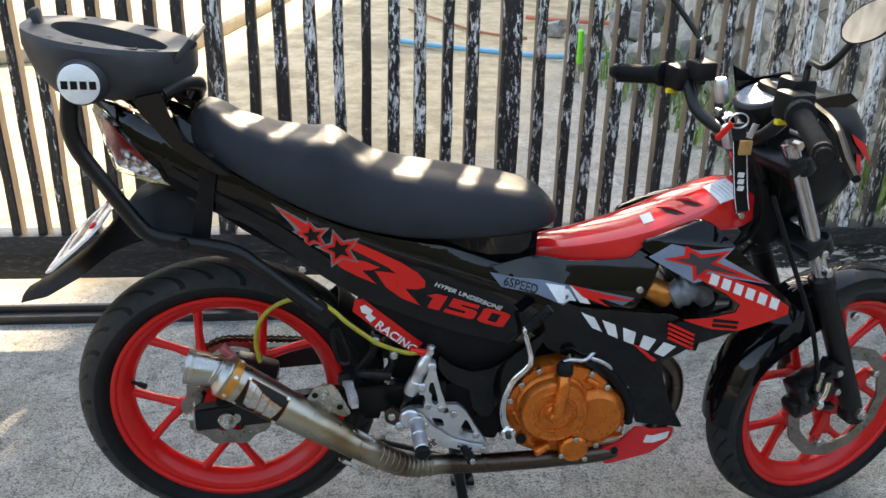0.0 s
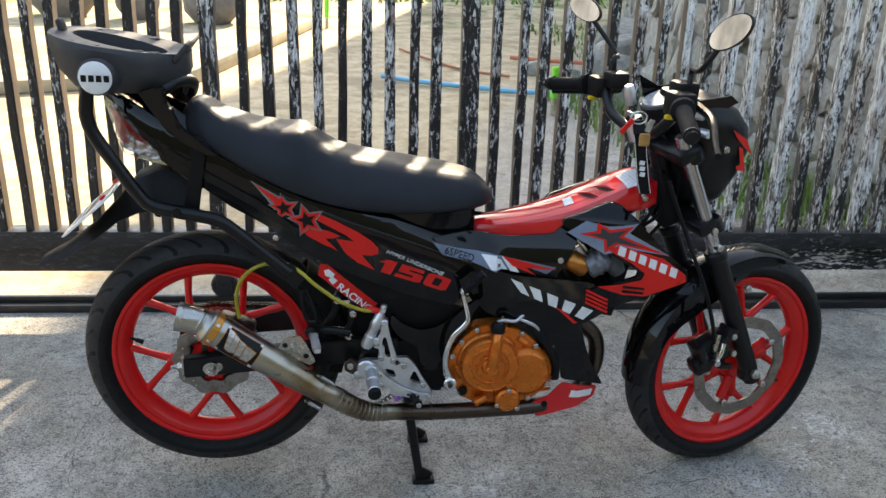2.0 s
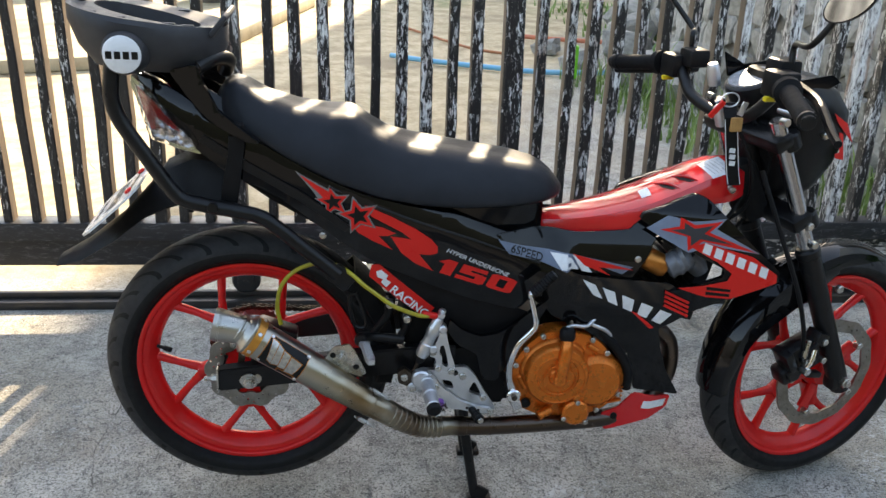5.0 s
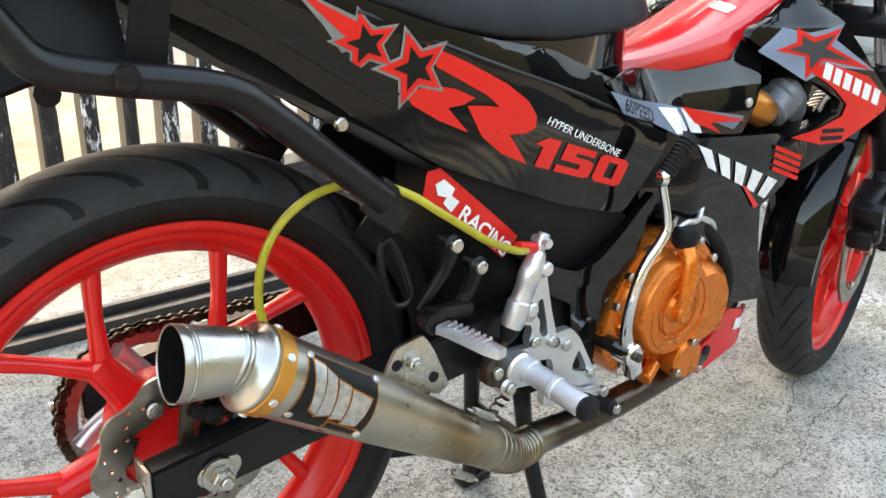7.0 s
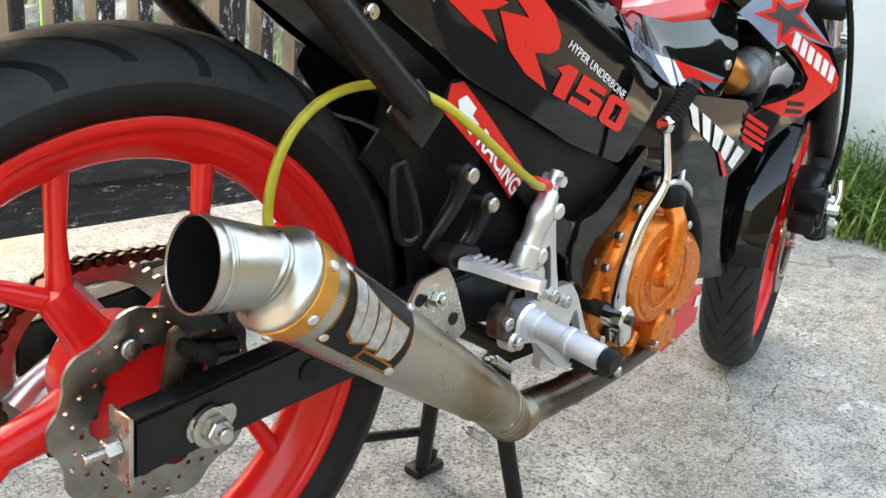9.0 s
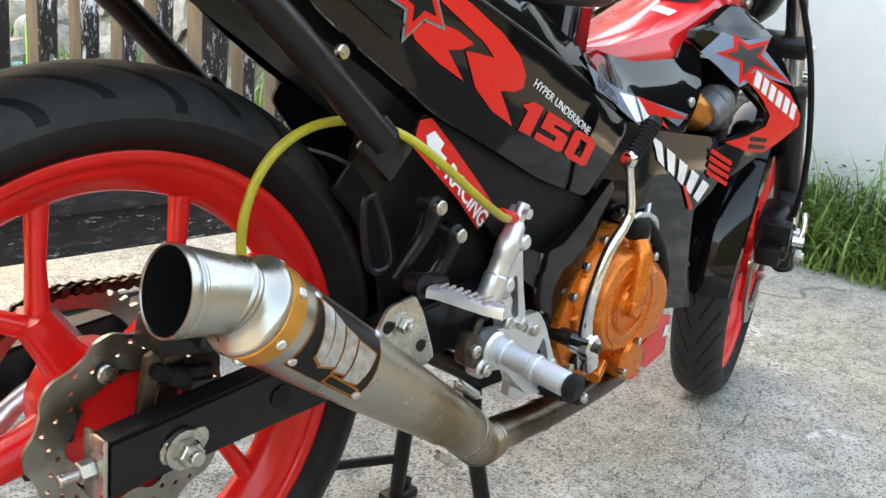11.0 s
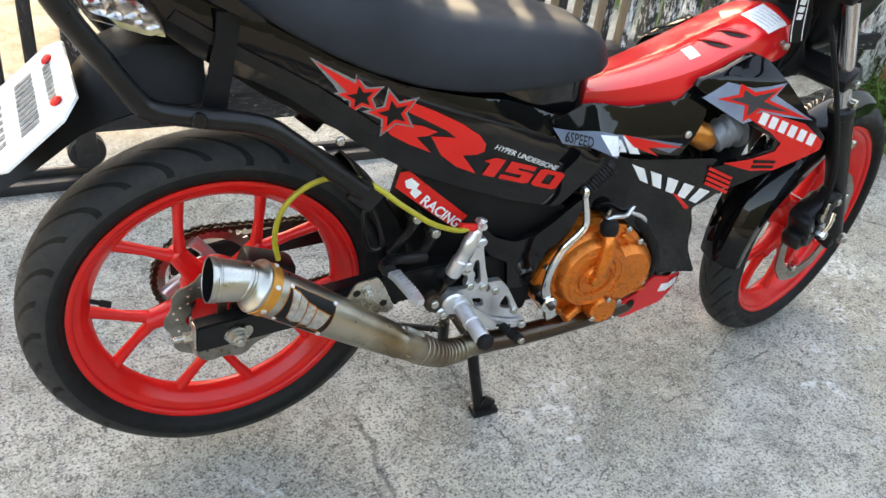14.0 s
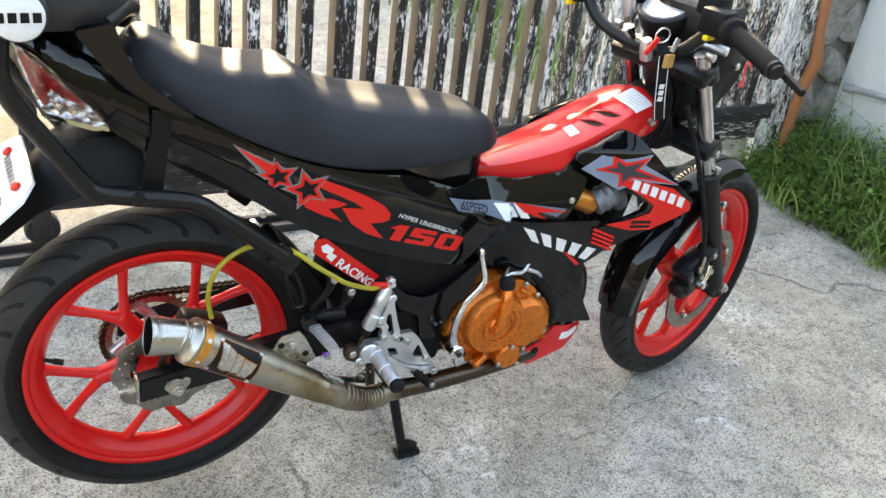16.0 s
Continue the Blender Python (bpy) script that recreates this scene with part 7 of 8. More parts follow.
    for x, z, y in ((0.386, 0.452, -0.138), (0.37, 0.401, -0.138), (0.382, 0.364, -0.138), (0.409, 0.357, -0.138), (0.434, 0.345, -0.139), (0.48, 0.293, -0.139), (0.495, 0.268, -0.151), (0.378, 0.328, -0.151), (0.33, 0.328, -0.156), (0.312, 0.352, -0.153)):
        bm = bmesh.new()
        rod(bm, (x, y + 0.003, z), (x, y - 0.006, z), 0.0072, 14, 0.0012)
        rod(bm, (x, y - 0.0055, z), (x, y - 0.0068, z), 0.0036, 6)
        part("rearset_bolt", bm, STEEL, sets)
    bm = bmesh.new()
    a, b = Vector((0.358, -0.15, 0.343)), Vector((0.364, -0.236, 0.333))
    lathe(bm, a, b, [(0, 0.013), (0.08, 0.0155), (0.14, 0.0155), (0.16, 0.0135), (0.5, 0.0135), (0.52, 0.015), (0.58, 0.015), (0.6, 0.0135), (0.98, 0.0135), (1, 0.012)], 24)
    peg = part("foot_peg", bm, surface("knurled_alloy", (0.72, 0.74, 0.78), 0.4, 0.9, 0, (0.55, 0.57, 0.6), 40, 1400, 0.0009), sets, "knurled alloy foot peg")
    bm = bmesh.new()
    rod(bm, b, b.lerp(a, -0.17), 0.0148, 20, 0.004)
    part("peg_cap", bm, MATTE_BLACK, peg)
    # rear brake pump
    bm = bmesh.new()
    t, l = Vector((0.38, -0.137, 0.478)), Vector((0.345, -0.135, 0.387))
    lathe(bm, t, l, [(0, 0.007), (0.05, 0.0105), (0.2, 0.0118), (0.22, 0.013), (0.4, 0.013), (0.42, 0.0118), (0.62, 0.0118), (0.64, 0.0138), (0.9, 0.0138), (1, 0.01)], 20)
    rod(bm, t, t.lerp(l, -0.2), 0.007, 12, 0.001)
    rod(bm, t.lerp(l, -0.1) + Vector((0, 0.012, 0)), t.lerp(l, -0.1) - Vector((0, 0.012, 0)), 0.006, 6)
    for k in (0.25, 0.75):
        c = t.lerp(l, k) + Vector((0.016, 0, 0.0))
        rod(bm, c + Vector((0, 0.01, 0)), c - Vector((0, 0.012, 0)), 0.0085, 14, 0.002)
    pump = part("brake_pump", bm, ALLOY, sets, "bright alloy rear brake pump")
    bm = bmesh.new()
    rod(bm, l, l + (l - t).normalized() * 0.04, 0.004, 10)
    box(bm, l + (l - t).normalized() * 0.05, (0.018, 0.02, 0.024), None, 0.003)
    part("push_rod", bm, DARK_STEEL, pump)
    bm = bmesh.new()
    lathe(bm, l.lerp(t, 0.05), l + (l - t).normalized() * 0.012, [(0, 0.012), (0.5, 0.011), (1, 0.007)], 14)
    part("rubber_boot", bm, MATTE_BLACK, pump)
    # folded pillion pegs
    for s in (-1, 1):
        bm = bmesh.new()
        a, b = Vector((0.23, 0.16 * s, 0.434)), Vector((0.241, 0.238 * s, 0.434))
        way = (b - a).normalized()
        x, y, z = frame_of(way)
        loft(bm, [[p + x * u * w + y * v * 0.005 for u, v in ((-1, -1), (1, -1), (1, 0.6), (0.7, 1), (-0.7, 1), (-1, 0.6))] for p, w in ((a, 0.011), (a.lerp(b, 0.15), 0.0085), (a.lerp(b, 0.8), 0.0092), (b, 0.006))])
        for i in range(7):
            for j in (-1, 0, 1):
                c = a.lerp(b, 0.15 + 0.1 * i) + x * 0.005 * j + y * 0.0065
                rod(bm, c, c + y * 0.002, 0.002, 6)
        part("pillion_peg", bm, ALLOY, bike, "alloy pillion peg folded up")
        bm = bmesh.new()
        pipe(bm, [(0.222, 0.158 * s, 0.438), (0.224, 0.14 * s, 0.436), (0.25, 0.115 * s, 0.425), (0.31, 0.1 * s, 0.41)], [0.012, 0.011, 0.009, 0.011], 12, 5)
        part("pillion_bracket", bm, SATIN_BLACK, bike)
    bm = bmesh.new()
    pipe(bm, [(0.214, -0.088, 0.51), (0.2, -0.09, 0.5), (0.212, -0.092, 0.44), (0.235, -0.095, 0.44), (0.226, -0.092, 0.48), (0.214, -0.088, 0.51)], 0.004, 8, 6)
    part("hook", bm, SATIN_BLACK, bike)


def make_stand():
    stand = empty("centre_stand", None, bike)
    for s in (-1, 1):
        bm = bmesh.new()
        pipe(bm, [(0.45, 0.05 * s, 0.25), (0.462, 0.06 * s, 0.15), (0.488, 0.088 * s, 0.004)], [0.0125, 0.0115, 0.011], 12, 5)
        box(bm, (0.497, 0.092 * s, -0.0005), (0.055, 0.03, 0.014), None, 0.004)
        box(bm, (0.5, 0.092 * s, 0.014), (0.03, 0.012, 0.03), Matrix.Rotation(radians(30), 4, "Y"), 0.003)
        part("stand_leg", bm, SATIN_BLACK, stand, "black tubular stand leg")
    bm = bmesh.new()
    rod(bm, (0.462, -0.058, 0.155), (0.462, 0.058, 0.155), 0.0095, 12)
    part("stand_crossbar", bm, SATIN_BLACK, stand)
    bm = bmesh.new()
    rod(bm, (0.45, -0.07, 0.255), (0.45, 0.07, 0.255), 0.014, 14)
    part("stand_pivot", bm, SATIN_BLACK, stand)
    bm = bmesh.new()
    rod(bm, (0.47, 0.085, 0.068), (0.31, 0.16, 0.066), 0.007, 10)
    box(bm, (0.3, 0.163, 0.07), (0.04, 0.02, 0.012), None, 0.003)
    part("tread_arm", bm, SATIN_BLACK, stand)
    bm = bmesh.new()
    pts = [Vector((0.46 - 0.0015 * i, -0.035, 0.24 - 0.0012 * i)) + Vector((math.cos(i * 1.1) * 0.006, math.sin(i * 1.1) * 0.009, 0)) for i in range(50)]
    pipe(bm, pts, 0.0016, 5, 1)
    part("return_spring", bm, DARK_STEEL, stand)


def make_tail():
    # luggage plate
    rack = empty("luggage_rack", None, bike)
    def ring(k, z0, z1, grow=1.0):
        pts = []
        for i in range(40):
            t = 2 * math.pi * i / 40
            c, s = math.cos(t), math.sin(t)
            x = -0.168 + 0.14 * grow * math.copysign(abs(c) ** 0.75, c)
            w = 0.128 * grow * math.copysign(abs(s) ** 0.8, s) * (1.0 - 0.14 * ((x + 0.168) / 0.14) ** 2)
            w *= 0.78 + 0.22 * min(1, max(0, (0.02 - x) / 0.22))
            pts.append((x, w * k, z0 + (z1 - z0) * (x + 0.3) / 0.27))
        return pts
    bm = bmesh.new()
    inner = [(-0.17 + (x + 0.168) * 0.66, y * 0.5, z) for x, y, z in ring(1, 1.052, 1.016)]
    low_in = [(x, y * 0.95, z - 0.028) for x, y, z in inner]
    body = [low_in, inner, [(x, y, z + 0.002) for x, y, z in ring(0.95, 1.054, 1.018)], ring(1, 1.048, 1.012), ring(1.0, 1.028, 0.985), ring(0.93, 0.985, 0.95, 0.9), ring(0.8, 0.95, 0.935, 0.72)]
    loft(bm, body)
    plate = part("rack_plate", bm, GRAINED, rack, "grey-black moulded luggage plate", angle=35)
    for mid, size, deg in (((-0.286, 0, 1.062), (0.014, 0.03, 0.034), -15), ((-0.038, 0.0, 1.026), (0.012, 0.15, 0.05), 38)):
        bm = bmesh.new()
        box(bm, mid, size, Matrix.Rotation(radians(deg), 4, "Y"), 0.006)
        part("rack_lug", bm, GRAINED, plate)
    for x, y in ((-0.25, -0.09), (-0.2, -0.1), (-0.12, -0.085), (-0.09, -0.075), (-0.24, 0.09), (-0.12, 0.09)):
        bm = bmesh.new()
        box(bm, (x, y, 1.053 - 0.036 * (x + 0.3) / 0.27), (0.022, 0.01, 0.006), None, 0.002)
        part("rack_clip", bm, GRAINED, plate)
    for s in (-1, 1):
        bm = bmesh.new()
        lathe(bm, (-0.192, 0.1 * s, 0.984), (-0.192, 0.139 * s, 0.984), [(0, 0.042), (0.8, 0.037), (1, 0.034)], 28)
        part("badge_boss", bm, GRAINED, plate)
        bm = bmesh.new()
        lathe(bm, (-0.192, 0.138 * s, 0.984), (-0.192, 0.143 * s, 0.984), [(0, 0.032), (0.5, 0.0325), (1, 0.029)], 32)
        badge = part("round_badge", bm, WHITE_STICKER, plate, "round white badge")
        if s < 0:
            bm = bmesh.new()
            for k in range(4):
                box(bm, (-0.2135 + 0.0145 * k, -0.1432, 0.983), (0.0105, 0.001, 0.013), None, 0)
            part("dark_bars", bm, STICKER_HOLE_BLACK, badge)
    # side tubes
    for s in (-1, 1):
        bm = bmesh.new()
        pipe(bm, [(-0.212, 0.115 * s, 0.985), (-0.219, 0.12 * s, 0.93), (-0.22, 0.12 * s, 0.9), (-0.208, 0.12 * s, 0.862), (-0.17, 0.119 * s, 0.8), (-0.132, 0.118 * s, 0.74), (-0.108, 0.118 * s, 0.716), (-0.06, 0.12 * s, 0.704), (0.025, 0.124 * s, 0.688), (0.066, 0.126 * s, 0.662), (0.12, 0.128 * s, 0.617), (0.178, 0.13 * s, 0.569)], 0.0142, 14, 5)
        tube = part("rack_tube", bm, SATIN_BLACK, rack, "bent black rack tube")
        bm = bmesh.new()
        box(bm, (0.184, 0.127 * s, 0.562), (0.05, 0.012, 0.04), Matrix.Rotation(radians(40), 4, "Y"), 0.004)
        part("tube_foot", bm, SATIN_BLACK, tube)
        bm = bmesh.new()
        lathe(bm, (-0.054, 0.124 * s, 0.704), (-0.054, 0.1385 * s, 0.7055), [(0, 0.0105), (0.8, 0.0105), (0.95, 0.009), (1, 0.0)], 18)
        part("tube_plug", bm, SATIN_BLACK, tube)
        bm = bmesh.new()
        slab(bm, [(-0.024, 0.835), (0.006, 0.83), (0.004, 0.81), (-0.012, 0.7), (-0.046, 0.695), (-0.036, 0.75), (-0.026, 0.8)], 0.098 * s, 0.104 * s, 0.0015)
        box(bm, (-0.012, 0.07 * s, 0.853), (0.03, 0.07, 0.005), None, 0.001)
        part("rack_bracket", bm, MATTE_BLACK, rack)
        # grab rail
        fin = lambda x, z: lerp_at([(-0.13, 0.1), (-0.05, 0.115), (0.06, 0.126)], x)
        part("grab_rail", sheet(round_corners([(-0.124, 0.951), (-0.073, 0.965), (-0.062, 0.93), (-0.04, 0.884), (0.0, 0.852), (0.034, 0.826), (0.01, 0.828), (-0.036, 0.852), (-0.062, 0.872), (-0.095, 0.91)], 0.15), fin, s, 0.016, 0.0125, 0.0, 0.006), GLOSS_BLACK, rack, "glossy black grab fin")
    bm = bmesh.new()
    pipe(bm, [(-0.08, -0.07, 0.952), (-0.05, -0.04, 0.965), (-0.03, 0, 0.955), (-0.04, 0.03, 0.93)], [0.015, 0.014, 0.014, 0.016], 12, 5)
    part("grab_bar", bm, SATIN_BLACK, rack)
    # tail lamp, a cluster with clear lenses at both sides
    lamp = empty("tail_lamp", None, bike)
    bm = bmesh.new()
    loft(bm, [[(x, -w, z0), (x, w, z0), (x, w * 0.8, z1), (x, -w * 0.8, z1)] for x, w, z0, z1 in ((-0.205, 0.03, 0.905, 0.925), (-0.17, 0.05, 0.84, 0.9), (-0.13, 0.062, 0.8, 0.86), (-0.08, 0.07, 0.79, 0.82))])
    part("lamp_housing", bm, CHROME, lamp, "bright lamp housing")
    for s in (-1, 1):
        wide = lambda x, z: lerp_at([(-0.2, 0.045), (-0.16, 0.07), (-0.1, 0.092)], x)
        part("lamp_reflector", sheet(round_corners([(-0.196, 0.915), (-0.174, 0.842), (-0.165, 0.822), (-0.1, 0.806), (-0.088, 0.81), (-0.098, 0.826), (-0.162, 0.888)], 0.12), wide, s, 0.004, 0.015, -0.006, 0.001), FACET, lamp, "bright lamp reflector")
        part("red_insert", sheet(round_corners([(-0.192, 0.912), (-0.18, 0.868), (-0.166, 0.834), (-0.158, 0.836), (-0.16, 0.862), (-0.128, 0.842), (-0.112, 0.836), (-0.126, 0.852), (-0.163, 0.889)], 0.15), wide, s, 0.003, 0.02, -0.004, 0.001), RED_LENS, lamp, "red lamp insert")
        part("side_lens", sheet(round_corners([(-0.204, 0.924), (-0.178, 0.84), (-0.168, 0.817), (-0.102, 0.802), (-0.084, 0.806), (-0.092, 0.826), (-0.162, 0.894)], 0.1), wide, s, 0.003, 0.02, 0.003, 0.0015), CLEAR_LENS, lamp, "clear wedge-shaped side lens")
    # rear mudguard and plate
    bm = bmesh.new()
    rings = []
    for x, w, z, h in ((-0.03, 0.075, 0.745, 0.05), (-0.1, 0.075, 0.75, 0.055), (-0.15, 0.075, 0.73, 0.05), (-0.19, 0.07, 0.69, 0.03), (-0.25, 0.062, 0.63, 0.02), (-0.32, 0.055, 0.578, 0.013), (-0.375, 0.035, 0.55, 0.006)):
        rings.append([(x, -w, z - h * 0.9), (x, -w * 0.6, z + h * 0.4), (x, 0, z + h * 0.6), (x, w * 0.6, z + h * 0.4), (x, w, z - h * 0.9), (x, w * 0.93, z - h), (x, 0, z + h * 0.2), (x, -w * 0.93, z - h)])
    loft(bm, rings)
    guard = part("rear_mudguard", bm, MATTE_BLACK, bike, "matte black rear mudguard tail", angle=50)
    m = Matrix.Translation((-0.235, -0.0215, 0.676)) @ Matrix.Rotation(radians(-42), 4, "Y")
    def oct(w, h, c, z0, z1):
        o = [(-h, -w + c), (-h + c, -w), (h - c, -w), (h, -w + c), (h, w - c), (h - c, w), (-h + c, w), (-h, w - c)]
        return [[m @ Vector((a, b, z)) for a, b in o] for z in (z0, z1)]
    bm = bmesh.new()
    loft(bm, oct(0.11, 0.072, 0.026, 0.012, 0.016))
    plate = part("number_plate", bm, WHITE_STICKER, guard, "white registration plate")
    rows = [(0.0, 0.066, 0.0132, 11, 0.03, 0.0085), (0.04, 0.05, 0.0125, 9, 0.012, 0.008), (-0.045, 0.05, 0.02, 6, 0.01, 0.01)]
    for u, v0, gap, count, tall, broad in rows:
        for k in range(count):
            bm = bmesh.new()
            box(bm, m @ Vector((u, v0 - gap * k, 0.0168)), (tall, broad, 0.001), m.to_3x3().to_4x4())
            part("plate_bar", bm, GREY_STICKER, plate)
    for y in (-0.062, 0.062):
        bm = bmesh.new()
        a, b = m @ Vector((0.045, y, 0.0165)), m @ Vector((0.045, y, 0.022))
        rod(bm, a, b, 0.008, 14, 0.002)
        part("plate_bolt", bm, RED_STICKER, plate, "red plastic plate bolt")
    # indicators under the tail
    for s in (-1, 1):
        bm = bmesh.new()
        pipe(bm, [(-0.09, 0.05 * s, 0.69), (-0.1, 0.09 * s, 0.69)], 0.01, 10, 2)
        part("reflector_arm", bm, MATTE_BLACK, guard)


# ---- loose things ----
def make_lanyard():
    lan = tagged(empty("key_lanyard", pose(0.975, -0.1, 0.75)), "black strap lanyard with keys hanging from the ignition", "lanyard")
    bm = bmesh.new()
    pts = [(-0.024, 0.018, 0.165), (-0.026, -0.004, 0.14), (-0.008, -0.004, 0.04), (0.0, -0.006, 0.003)]
    loft(bm, [[(x - 0.0135, y, z), (x + 0.0135, y, z), (x + 0.0135, y + 0.002, z), (x - 0.0135, y + 0.002, z)] for x, y, z in pts])
    strap = part("strap", bm, MATTE_BLACK, lan, "black woven strap")
    bm = bmesh.new()
    for k in range(3):
        box(bm, (-0.014 + 0.0016 * k, -0.0062, 0.075 - 0.013 * k), (0.012, 0.001, 0.0095), Matrix.Rotation(radians(8), 4, "Y"))
    for s in (-1, 1):
        pipe(bm, [(-0.026 + s * 0.0125, -0.0055, 0.138), (-0.008 + s * 0.0125, -0.0055, 0.04), (s * 0.0125, -0.0072, 0.006)], 0.0008, 5, 3)
    part("white_bars", bm, WHITE_STICKER, strap)
    bm = bmesh.new()
    box(bm, (-0.016, -0.009, 0.128), (0.024, 0.008, 0.028), None, 0.003)
    part("tan_tag", bm, BRASS_BOX, lan)
    bm = bmesh.new()
    ringp = [Vector((-0.026 + 0.018 * math.cos(t), 0.012, 0.172 + 0.014 * math.sin(t))) for t in (2 * math.pi * i / 16 for i in range(17))]
    pipe(bm, ringp, 0.0016, 6, 1)
    box(bm, (-0.006, -0.006, 0.158), (0.012, 0.003, 0.028), Matrix.Rotation(radians(20), 4, "Y"), 0.001)
    part("key_ring", bm, ALLOY, lan)
    bm = bmesh.new()
    box(bm, (-0.054, 0.004, 0.155), (0.012, 0.006, 0.04), Matrix.Rotation(radians(40), 4, "Y"), 0.003)
    part("red_tag", bm, RED_STICKER, lan)


def make_weeds():
    rng = random.Random(11)
    def blade(bm, at, high, bend, wide):
        a = rng.uniform(0, 2 * math.pi)
        d = Vector((math.cos(a), math.sin(a), 0))
        s = Vector((-d.y, d.x, 0)) * wide
        prev = None
        for k in range(5):
            t = k / 4
            p = Vector(at) + Vector((0, 0, high * (t - 0.25 * t * t * bend))) + d * high * bend * t * t * 0.8
            w = s * (1 - t ** 1.6) + s * 0.05
            cur = (bm.verts.new(p - w), bm.verts.new(p + w))
            if prev:
                bm.faces.new((prev[0], prev[1], cur[1], cur[0]))
            prev = cur
    bm = bmesh.new()
    for _ in range(1700):
        x, y = rng.uniform(2.33, 2.85), rng.uniform(-0.35, 0.86)
        edge = 2.34 + 0.08 * math.sin(y * 5) ** 2 + (0.1 if y > 0.7 else 0)
        if x < edge - 0.05:
            continue
        blade(bm, (x, y, 0), (0.07 + 0.42 * rng.random() ** 2.2) * (0.5 + 0.6 * min(1, (x - edge) * 3)), rng.uniform(0.3, 1.5), rng.uniform(0.002, 0.006))
    tagged(part("grass", bm, GRASS, smooth=False), "tufts of tall green grass along the wall", "grass", kind="stuff")
    bm = bmesh.new()
    for _ in range(1300):
        cx, cy = rng.uniform(2.4, 2.83), 0.86 - 1.0 * rng.random() ** 1.6
        hgt = rng.uniform(0.04, 0.12) + 0.2 * rng.random() * min(1.0, (cx - 2.36) * 3)
        for k in range(9):
            z = hgt * rng.uniform(0.08, 1.0)
            a, tilt, r = rng.uniform(0, 6.28), rng.uniform(-0.5, 0.6), rng.uniform(0.006, 0.017)
            c = Vector((cx + rng.uniform(-0.07, 0.07), cy + rng.uniform(-0.07, 0.07), z))
            d = Vector((math.cos(a), math.sin(a), tilt))
            s = Vector((-d.y, d.x, 0)).normalized() * r * 0.55
            bm.faces.new([bm.verts.new(c + q) for q in (Vector((0, 0, 0)), d * r * 0.7 + s, d * r * 1.6, d * r * 0.7 - s)])
        rod(bm, (cx, cy, 0), (cx + 0.01, cy, hgt * 0.8), 0.002, 4)
    tagged(part("weeds", bm, LEAF, smooth=False), "leafy green weeds at the foot of the wall", "weeds", kind="stuff")
    bm = bmesh.new()
    for _ in range(1500):
        t = rng.random()
        x, y = 2.5 - 0.35 * t + rng.uniform(-0.35, 0.35), 1.5 + 3.2 * t
        blade(bm, (x, y, 0), rng.uniform(0.06, 0.4) * rng.random() + 0.03, rng.uniform(0.3, 1.0), rng.uniform(0.003, 0.008))
    for _ in range(500):
        x, y = rng.uniform(2.5, 3.6), rng.uniform(4.6, 9.0)
        blade(bm, (x, y, 0), rng.uniform(0.03, 0.16), rng.uniform(0.3, 1.0), rng.uniform(0.006, 0.014))
    tagged(part("yard_grass", bm, GRASS, smooth=False), "mossy green grass beside the stone wall", "grass", kind="stuff")


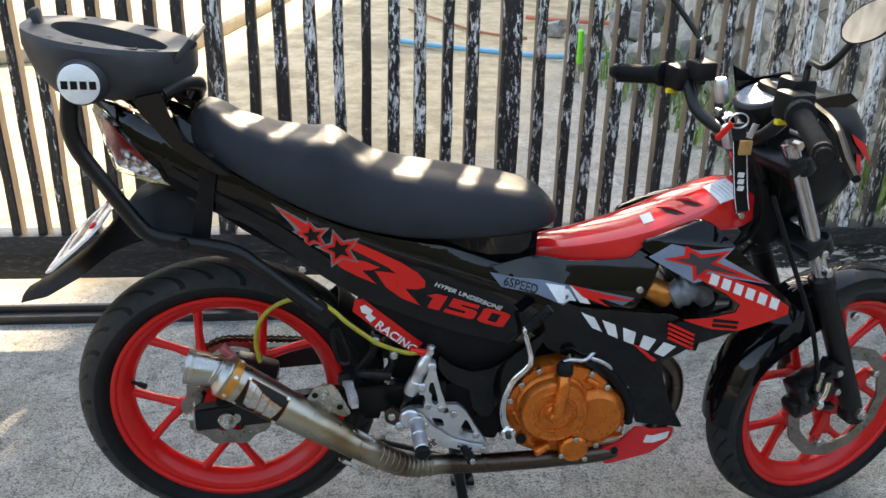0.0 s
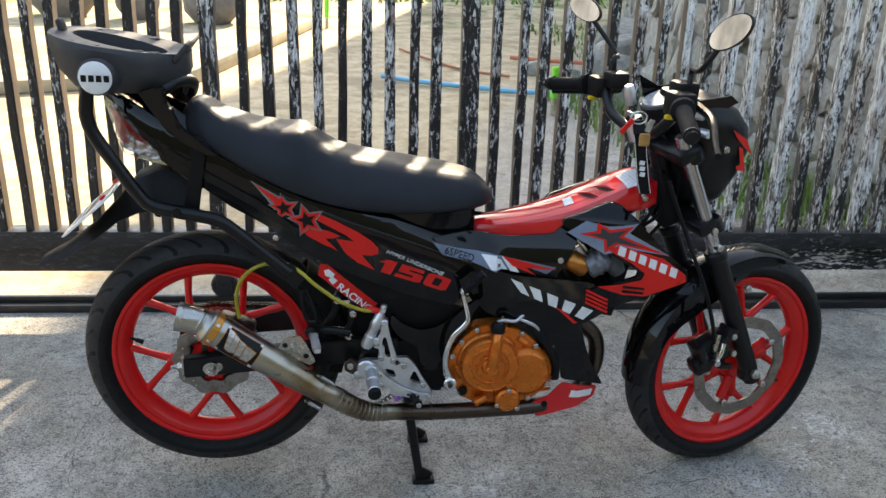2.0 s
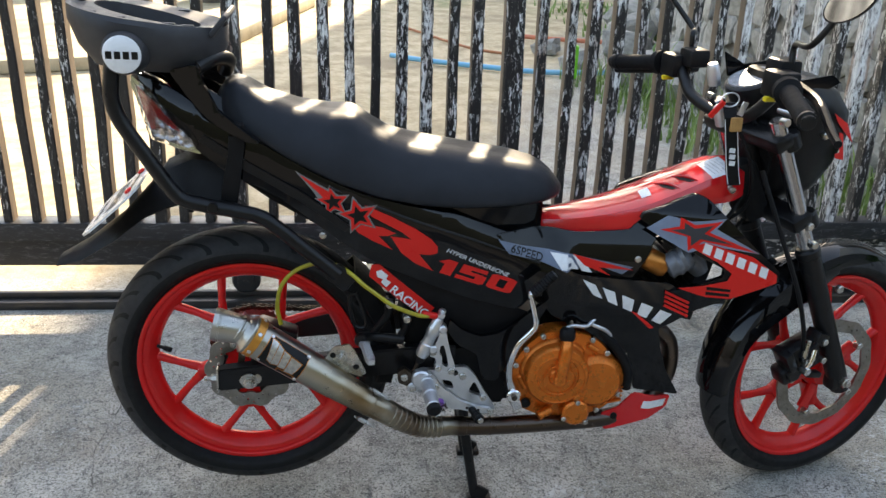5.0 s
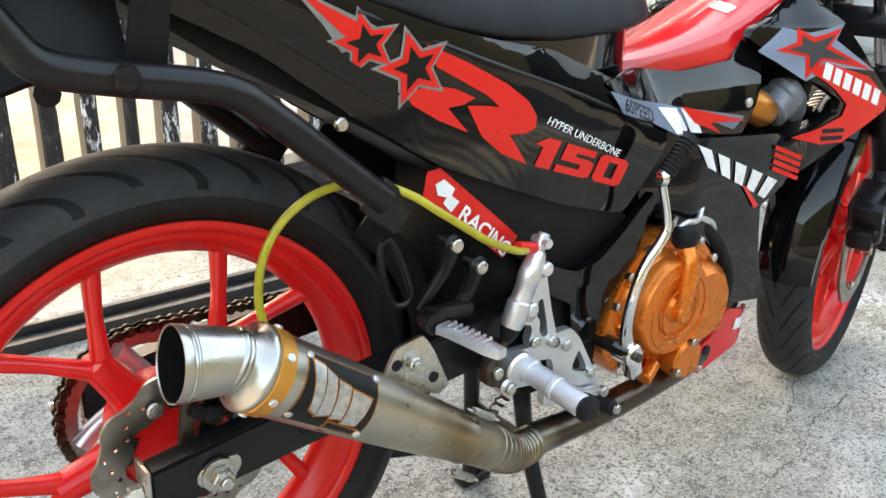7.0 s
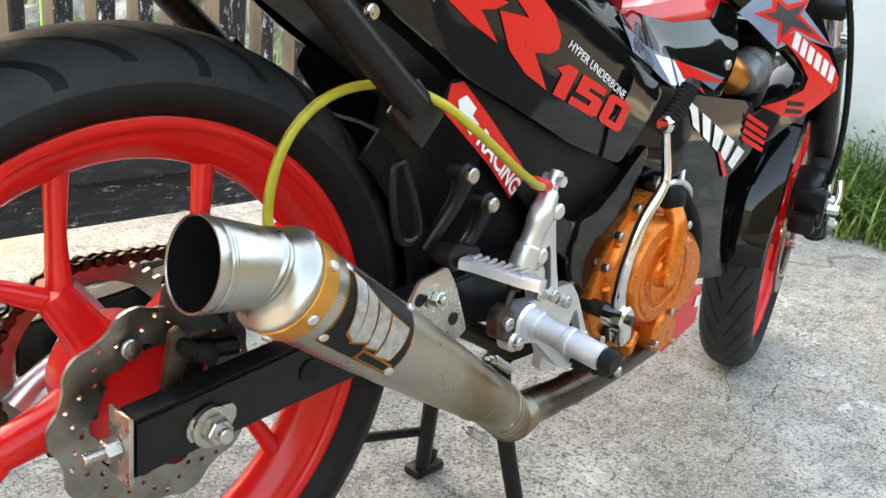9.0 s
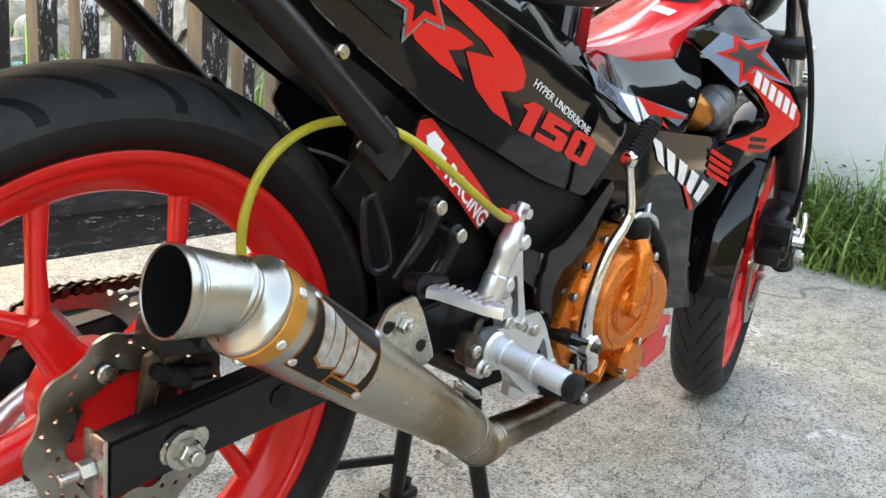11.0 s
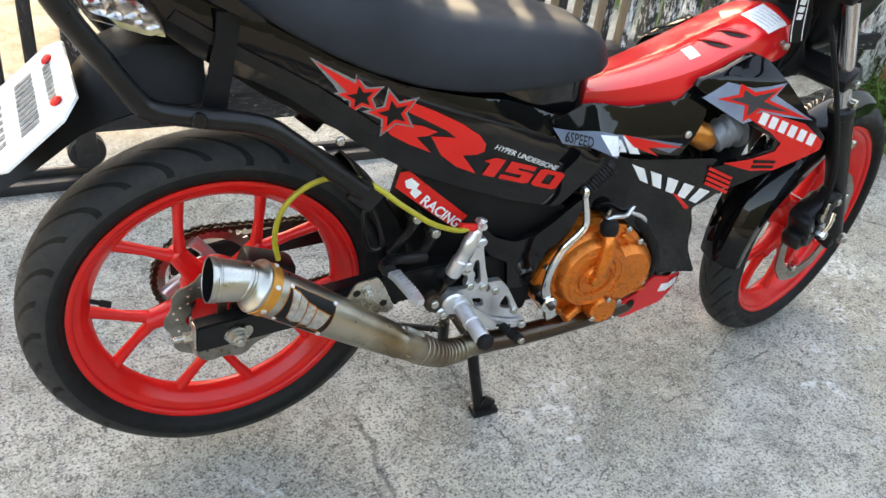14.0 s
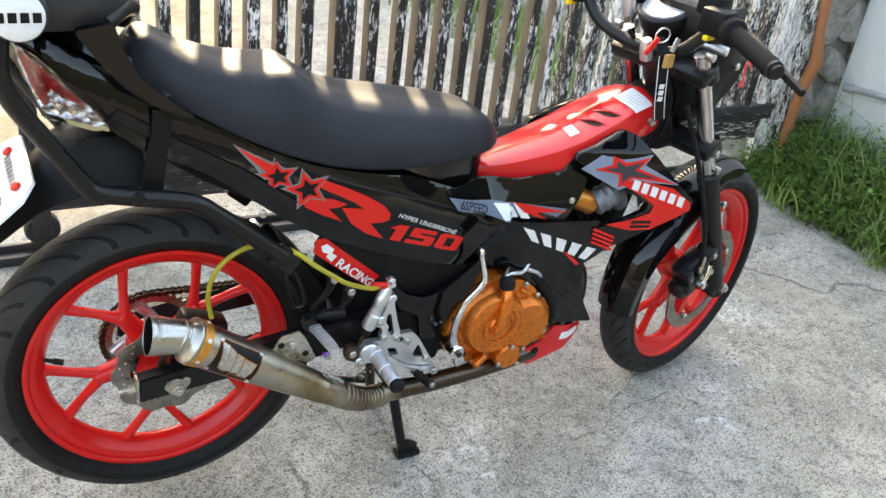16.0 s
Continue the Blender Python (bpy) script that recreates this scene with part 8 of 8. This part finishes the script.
def make_yard():
    rng = random.Random(2)
    kinds = [stone_mesh(90 + k) for k in range(5)]
    spots = [(2.35, 4.5, 0.34), (2.05, 5.0, 0.26), (2.75, 4.7, 0.42), (2.6, 5.6, 0.36), (3.1, 5.3, 0.45), (2.45, 4.0, 0.24), (2.9, 6.4, 0.4), (3.2, 7.2, 0.5), (1.95, 5.7, 0.2)]
    for x, y, s in spots:
        r = new("boulder", kinds[rng.randrange(5)])
        r.matrix_basis = pose(x, y, s * 0.25, rng.uniform(-20, 20), rng.uniform(-20, 20), rng.uniform(0, 360)) @ Matrix.Diagonal((s * 1.3, s, s * 0.8, 1))
        tagged(r, "grey boulder lying by the yard's stone bank", "boulder", "boulders of the bank")
    bm = bmesh.new()
    pipe(bm, [(0.62, 5.4, 0.03), (0.9, 5.18, 0.03), (1.37, 4.92, 0.03), (1.76, 4.76, 0.03), (2.4, 4.62, 0.06)], 0.02, 12, 5)
    tagged(part("blue_pipe", bm, BLUE_PVC), "pale blue plastic pipe lying in the yard", "pipe")
    bm = bmesh.new()
    pipe(bm, [(1.87, 6.4, 0.04), (2.1, 6.27, 0.04), (2.6, 6.03, 0.05)], 0.02, 12, 5)
    tagged(part("orange_pipe", bm, RED_PVC), "orange plastic pipe lying in the yard", "pipe")
    bm = bmesh.new()
    pipe(bm, [(0.86, 6.95, 0.02), (1.02, 6.5, 0.025), (1.34, 5.82, 0.02), (1.7, 5.5, 0.02)], 0.012, 8, 5)
    tagged(part("branch", bm, RUST_WOOD), "thin dry branch lying on the soil", "branch")
    bm = bmesh.new()
    box(bm, (-0.5, 6.8, 0.06), (3.6, 0.13, 0.12), Matrix.Rotation(radians(77), 4, "Z"), 0.02)
    tagged(part("kerb", bm, surface("pale_kerb", (0.5, 0.43, 0.3), 0.9, 0, 0, (0.35, 0.3, 0.2), 5, 60, 0.004)), "pale concrete kerb round a bed", "kerb", kind="structure")
    bm = bmesh.new()
    box(bm, (-3.0, 4.42, 0.05), (4.2, 0.14, 0.1), Matrix.Rotation(radians(18), 4, "Z"), 0.02)
    tagged(part("kerb", bm, bpy.data.materials["pale_kerb"]), "pale concrete kerb round a bed", "kerb", kind="structure")
    for x, y, r, h in ((-1.2, 8.9, 0.33, 0.45), (-2.1, 9.2, 0.26, 0.48), (-3.0, 9.4, 0.4, 0.55)):
        pot = tagged(empty("plant_pot", pose(x, y, 0)), "round grey clay pot standing in the yard", "plant pot", "pots in the yard")
        bm = bmesh.new()
        lathe(bm, (0, 0, 0), (0, 0, h), [(0, r * 0.6), (0.3, r * 0.95), (0.6, r), (0.9, r * 0.8), (0.93, r * 0.9), (1, r * 0.9), (1, r * 0.75), (0.85, r * 0.7)], 28)
        part("bowl", bm, CLAY, pot)
    bm = bmesh.new()
    for _ in range(2600):
        x, y = rng.uniform(-7, 4.5), rng.uniform(11.5, 16.5)
        a = rng.uniform(0, 6.28)
        d = Vector((math.cos(a), math.sin(a), 1.0)) * rng.uniform(0.05, 0.2)
        s = Vector((-d.y, d.x, 0)).normalized() * 0.02
        p = Vector((x, y, 0))
        bm.faces.new([bm.verts.new(q) for q in (p - s, p + s, p + d + s * 0.3, p + d - s * 0.3)])
    tagged(part("far_grass", bm, GRASS, smooth=False), "rough grass at the far end of the yard", "grass", kind="stuff")
    for x, y in ((0.12, 8.6), (1.76, 4.09)):
        stake = tagged(empty("marker_stake", pose(x, y, 0)), "thin stake with a bright plastic tip", "stake", "stakes in the yard")
        bm = bmesh.new()
        rod(bm, (0, 0, 0), (0, 0, 0.3), 0.02, 8)
        part("stick", bm, STEEL, stake)
        bm = bmesh.new()
        rod(bm, (0, 0, 0.12), (0, 0, 0.34), 0.027, 10, 0.008)
        part("tip", bm, LIME, stake)

    bm = bmesh.new()
    pipe(bm, [(2.87, 0.62, 0.366), (2.82, 0.66, 0.374), (2.81, 0.72, 0.37), (2.806, 0.79, 0.36)], 0.013, 12, 5)
    stub = tagged(part("wall_pipe", bm, surface("grey_pvc", (0.34, 0.35, 0.36), 0.5, 0, 0, (0.25, 0.25, 0.26), 20)), "short grey plastic pipe stub on the white wall", "pipe")
    bm = bmesh.new()
    lathe(bm, (2.807, 0.775, 0.3625), (2.803, 0.815, 0.355), [(0, 0.013), (0.05, 0.018), (0.9, 0.018), (1, 0.014)], 14)
    part("pipe_socket", bm, bpy.data.materials["grey_pvc"], stub)
    bm = bmesh.new()
    for a in (0.3, 2.2, 4.1):
        d = Vector((math.cos(a), math.sin(a), 0))
        s = Vector((-d.y, d.x, 0)) * 0.012
        bm.faces.new([bm.verts.new(Vector((0.463, 0.306, 0.004)) + q) for q in (Vector((0, 0, 0)), d * 0.015 + s + Vector((0, 0, 0.008)), d * 0.032 + Vector((0, 0, 0.004)), d * 0.015 - s + Vector((0, 0, 0.008)))])
    tagged(part("fallen_petals", bm, surface("purple_petal", (0.16, 0.03, 0.34), 0.6), smooth=False), "small purple petals lying on the concrete", "petals")


make_ground()
make_cracks()
make_rail()
make_bodywork()
make_tank_cover()
make_seat()
make_rear_wheel()
make_front_end()
make_handlebar()
make_exhaust()
make_swingarm()
make_chain()
make_engine()
make_rearsets()
make_stand()
make_tail()
make_lanyard()
make_yard()
make_weeds()
make_gate()
make_post()
make_walls()
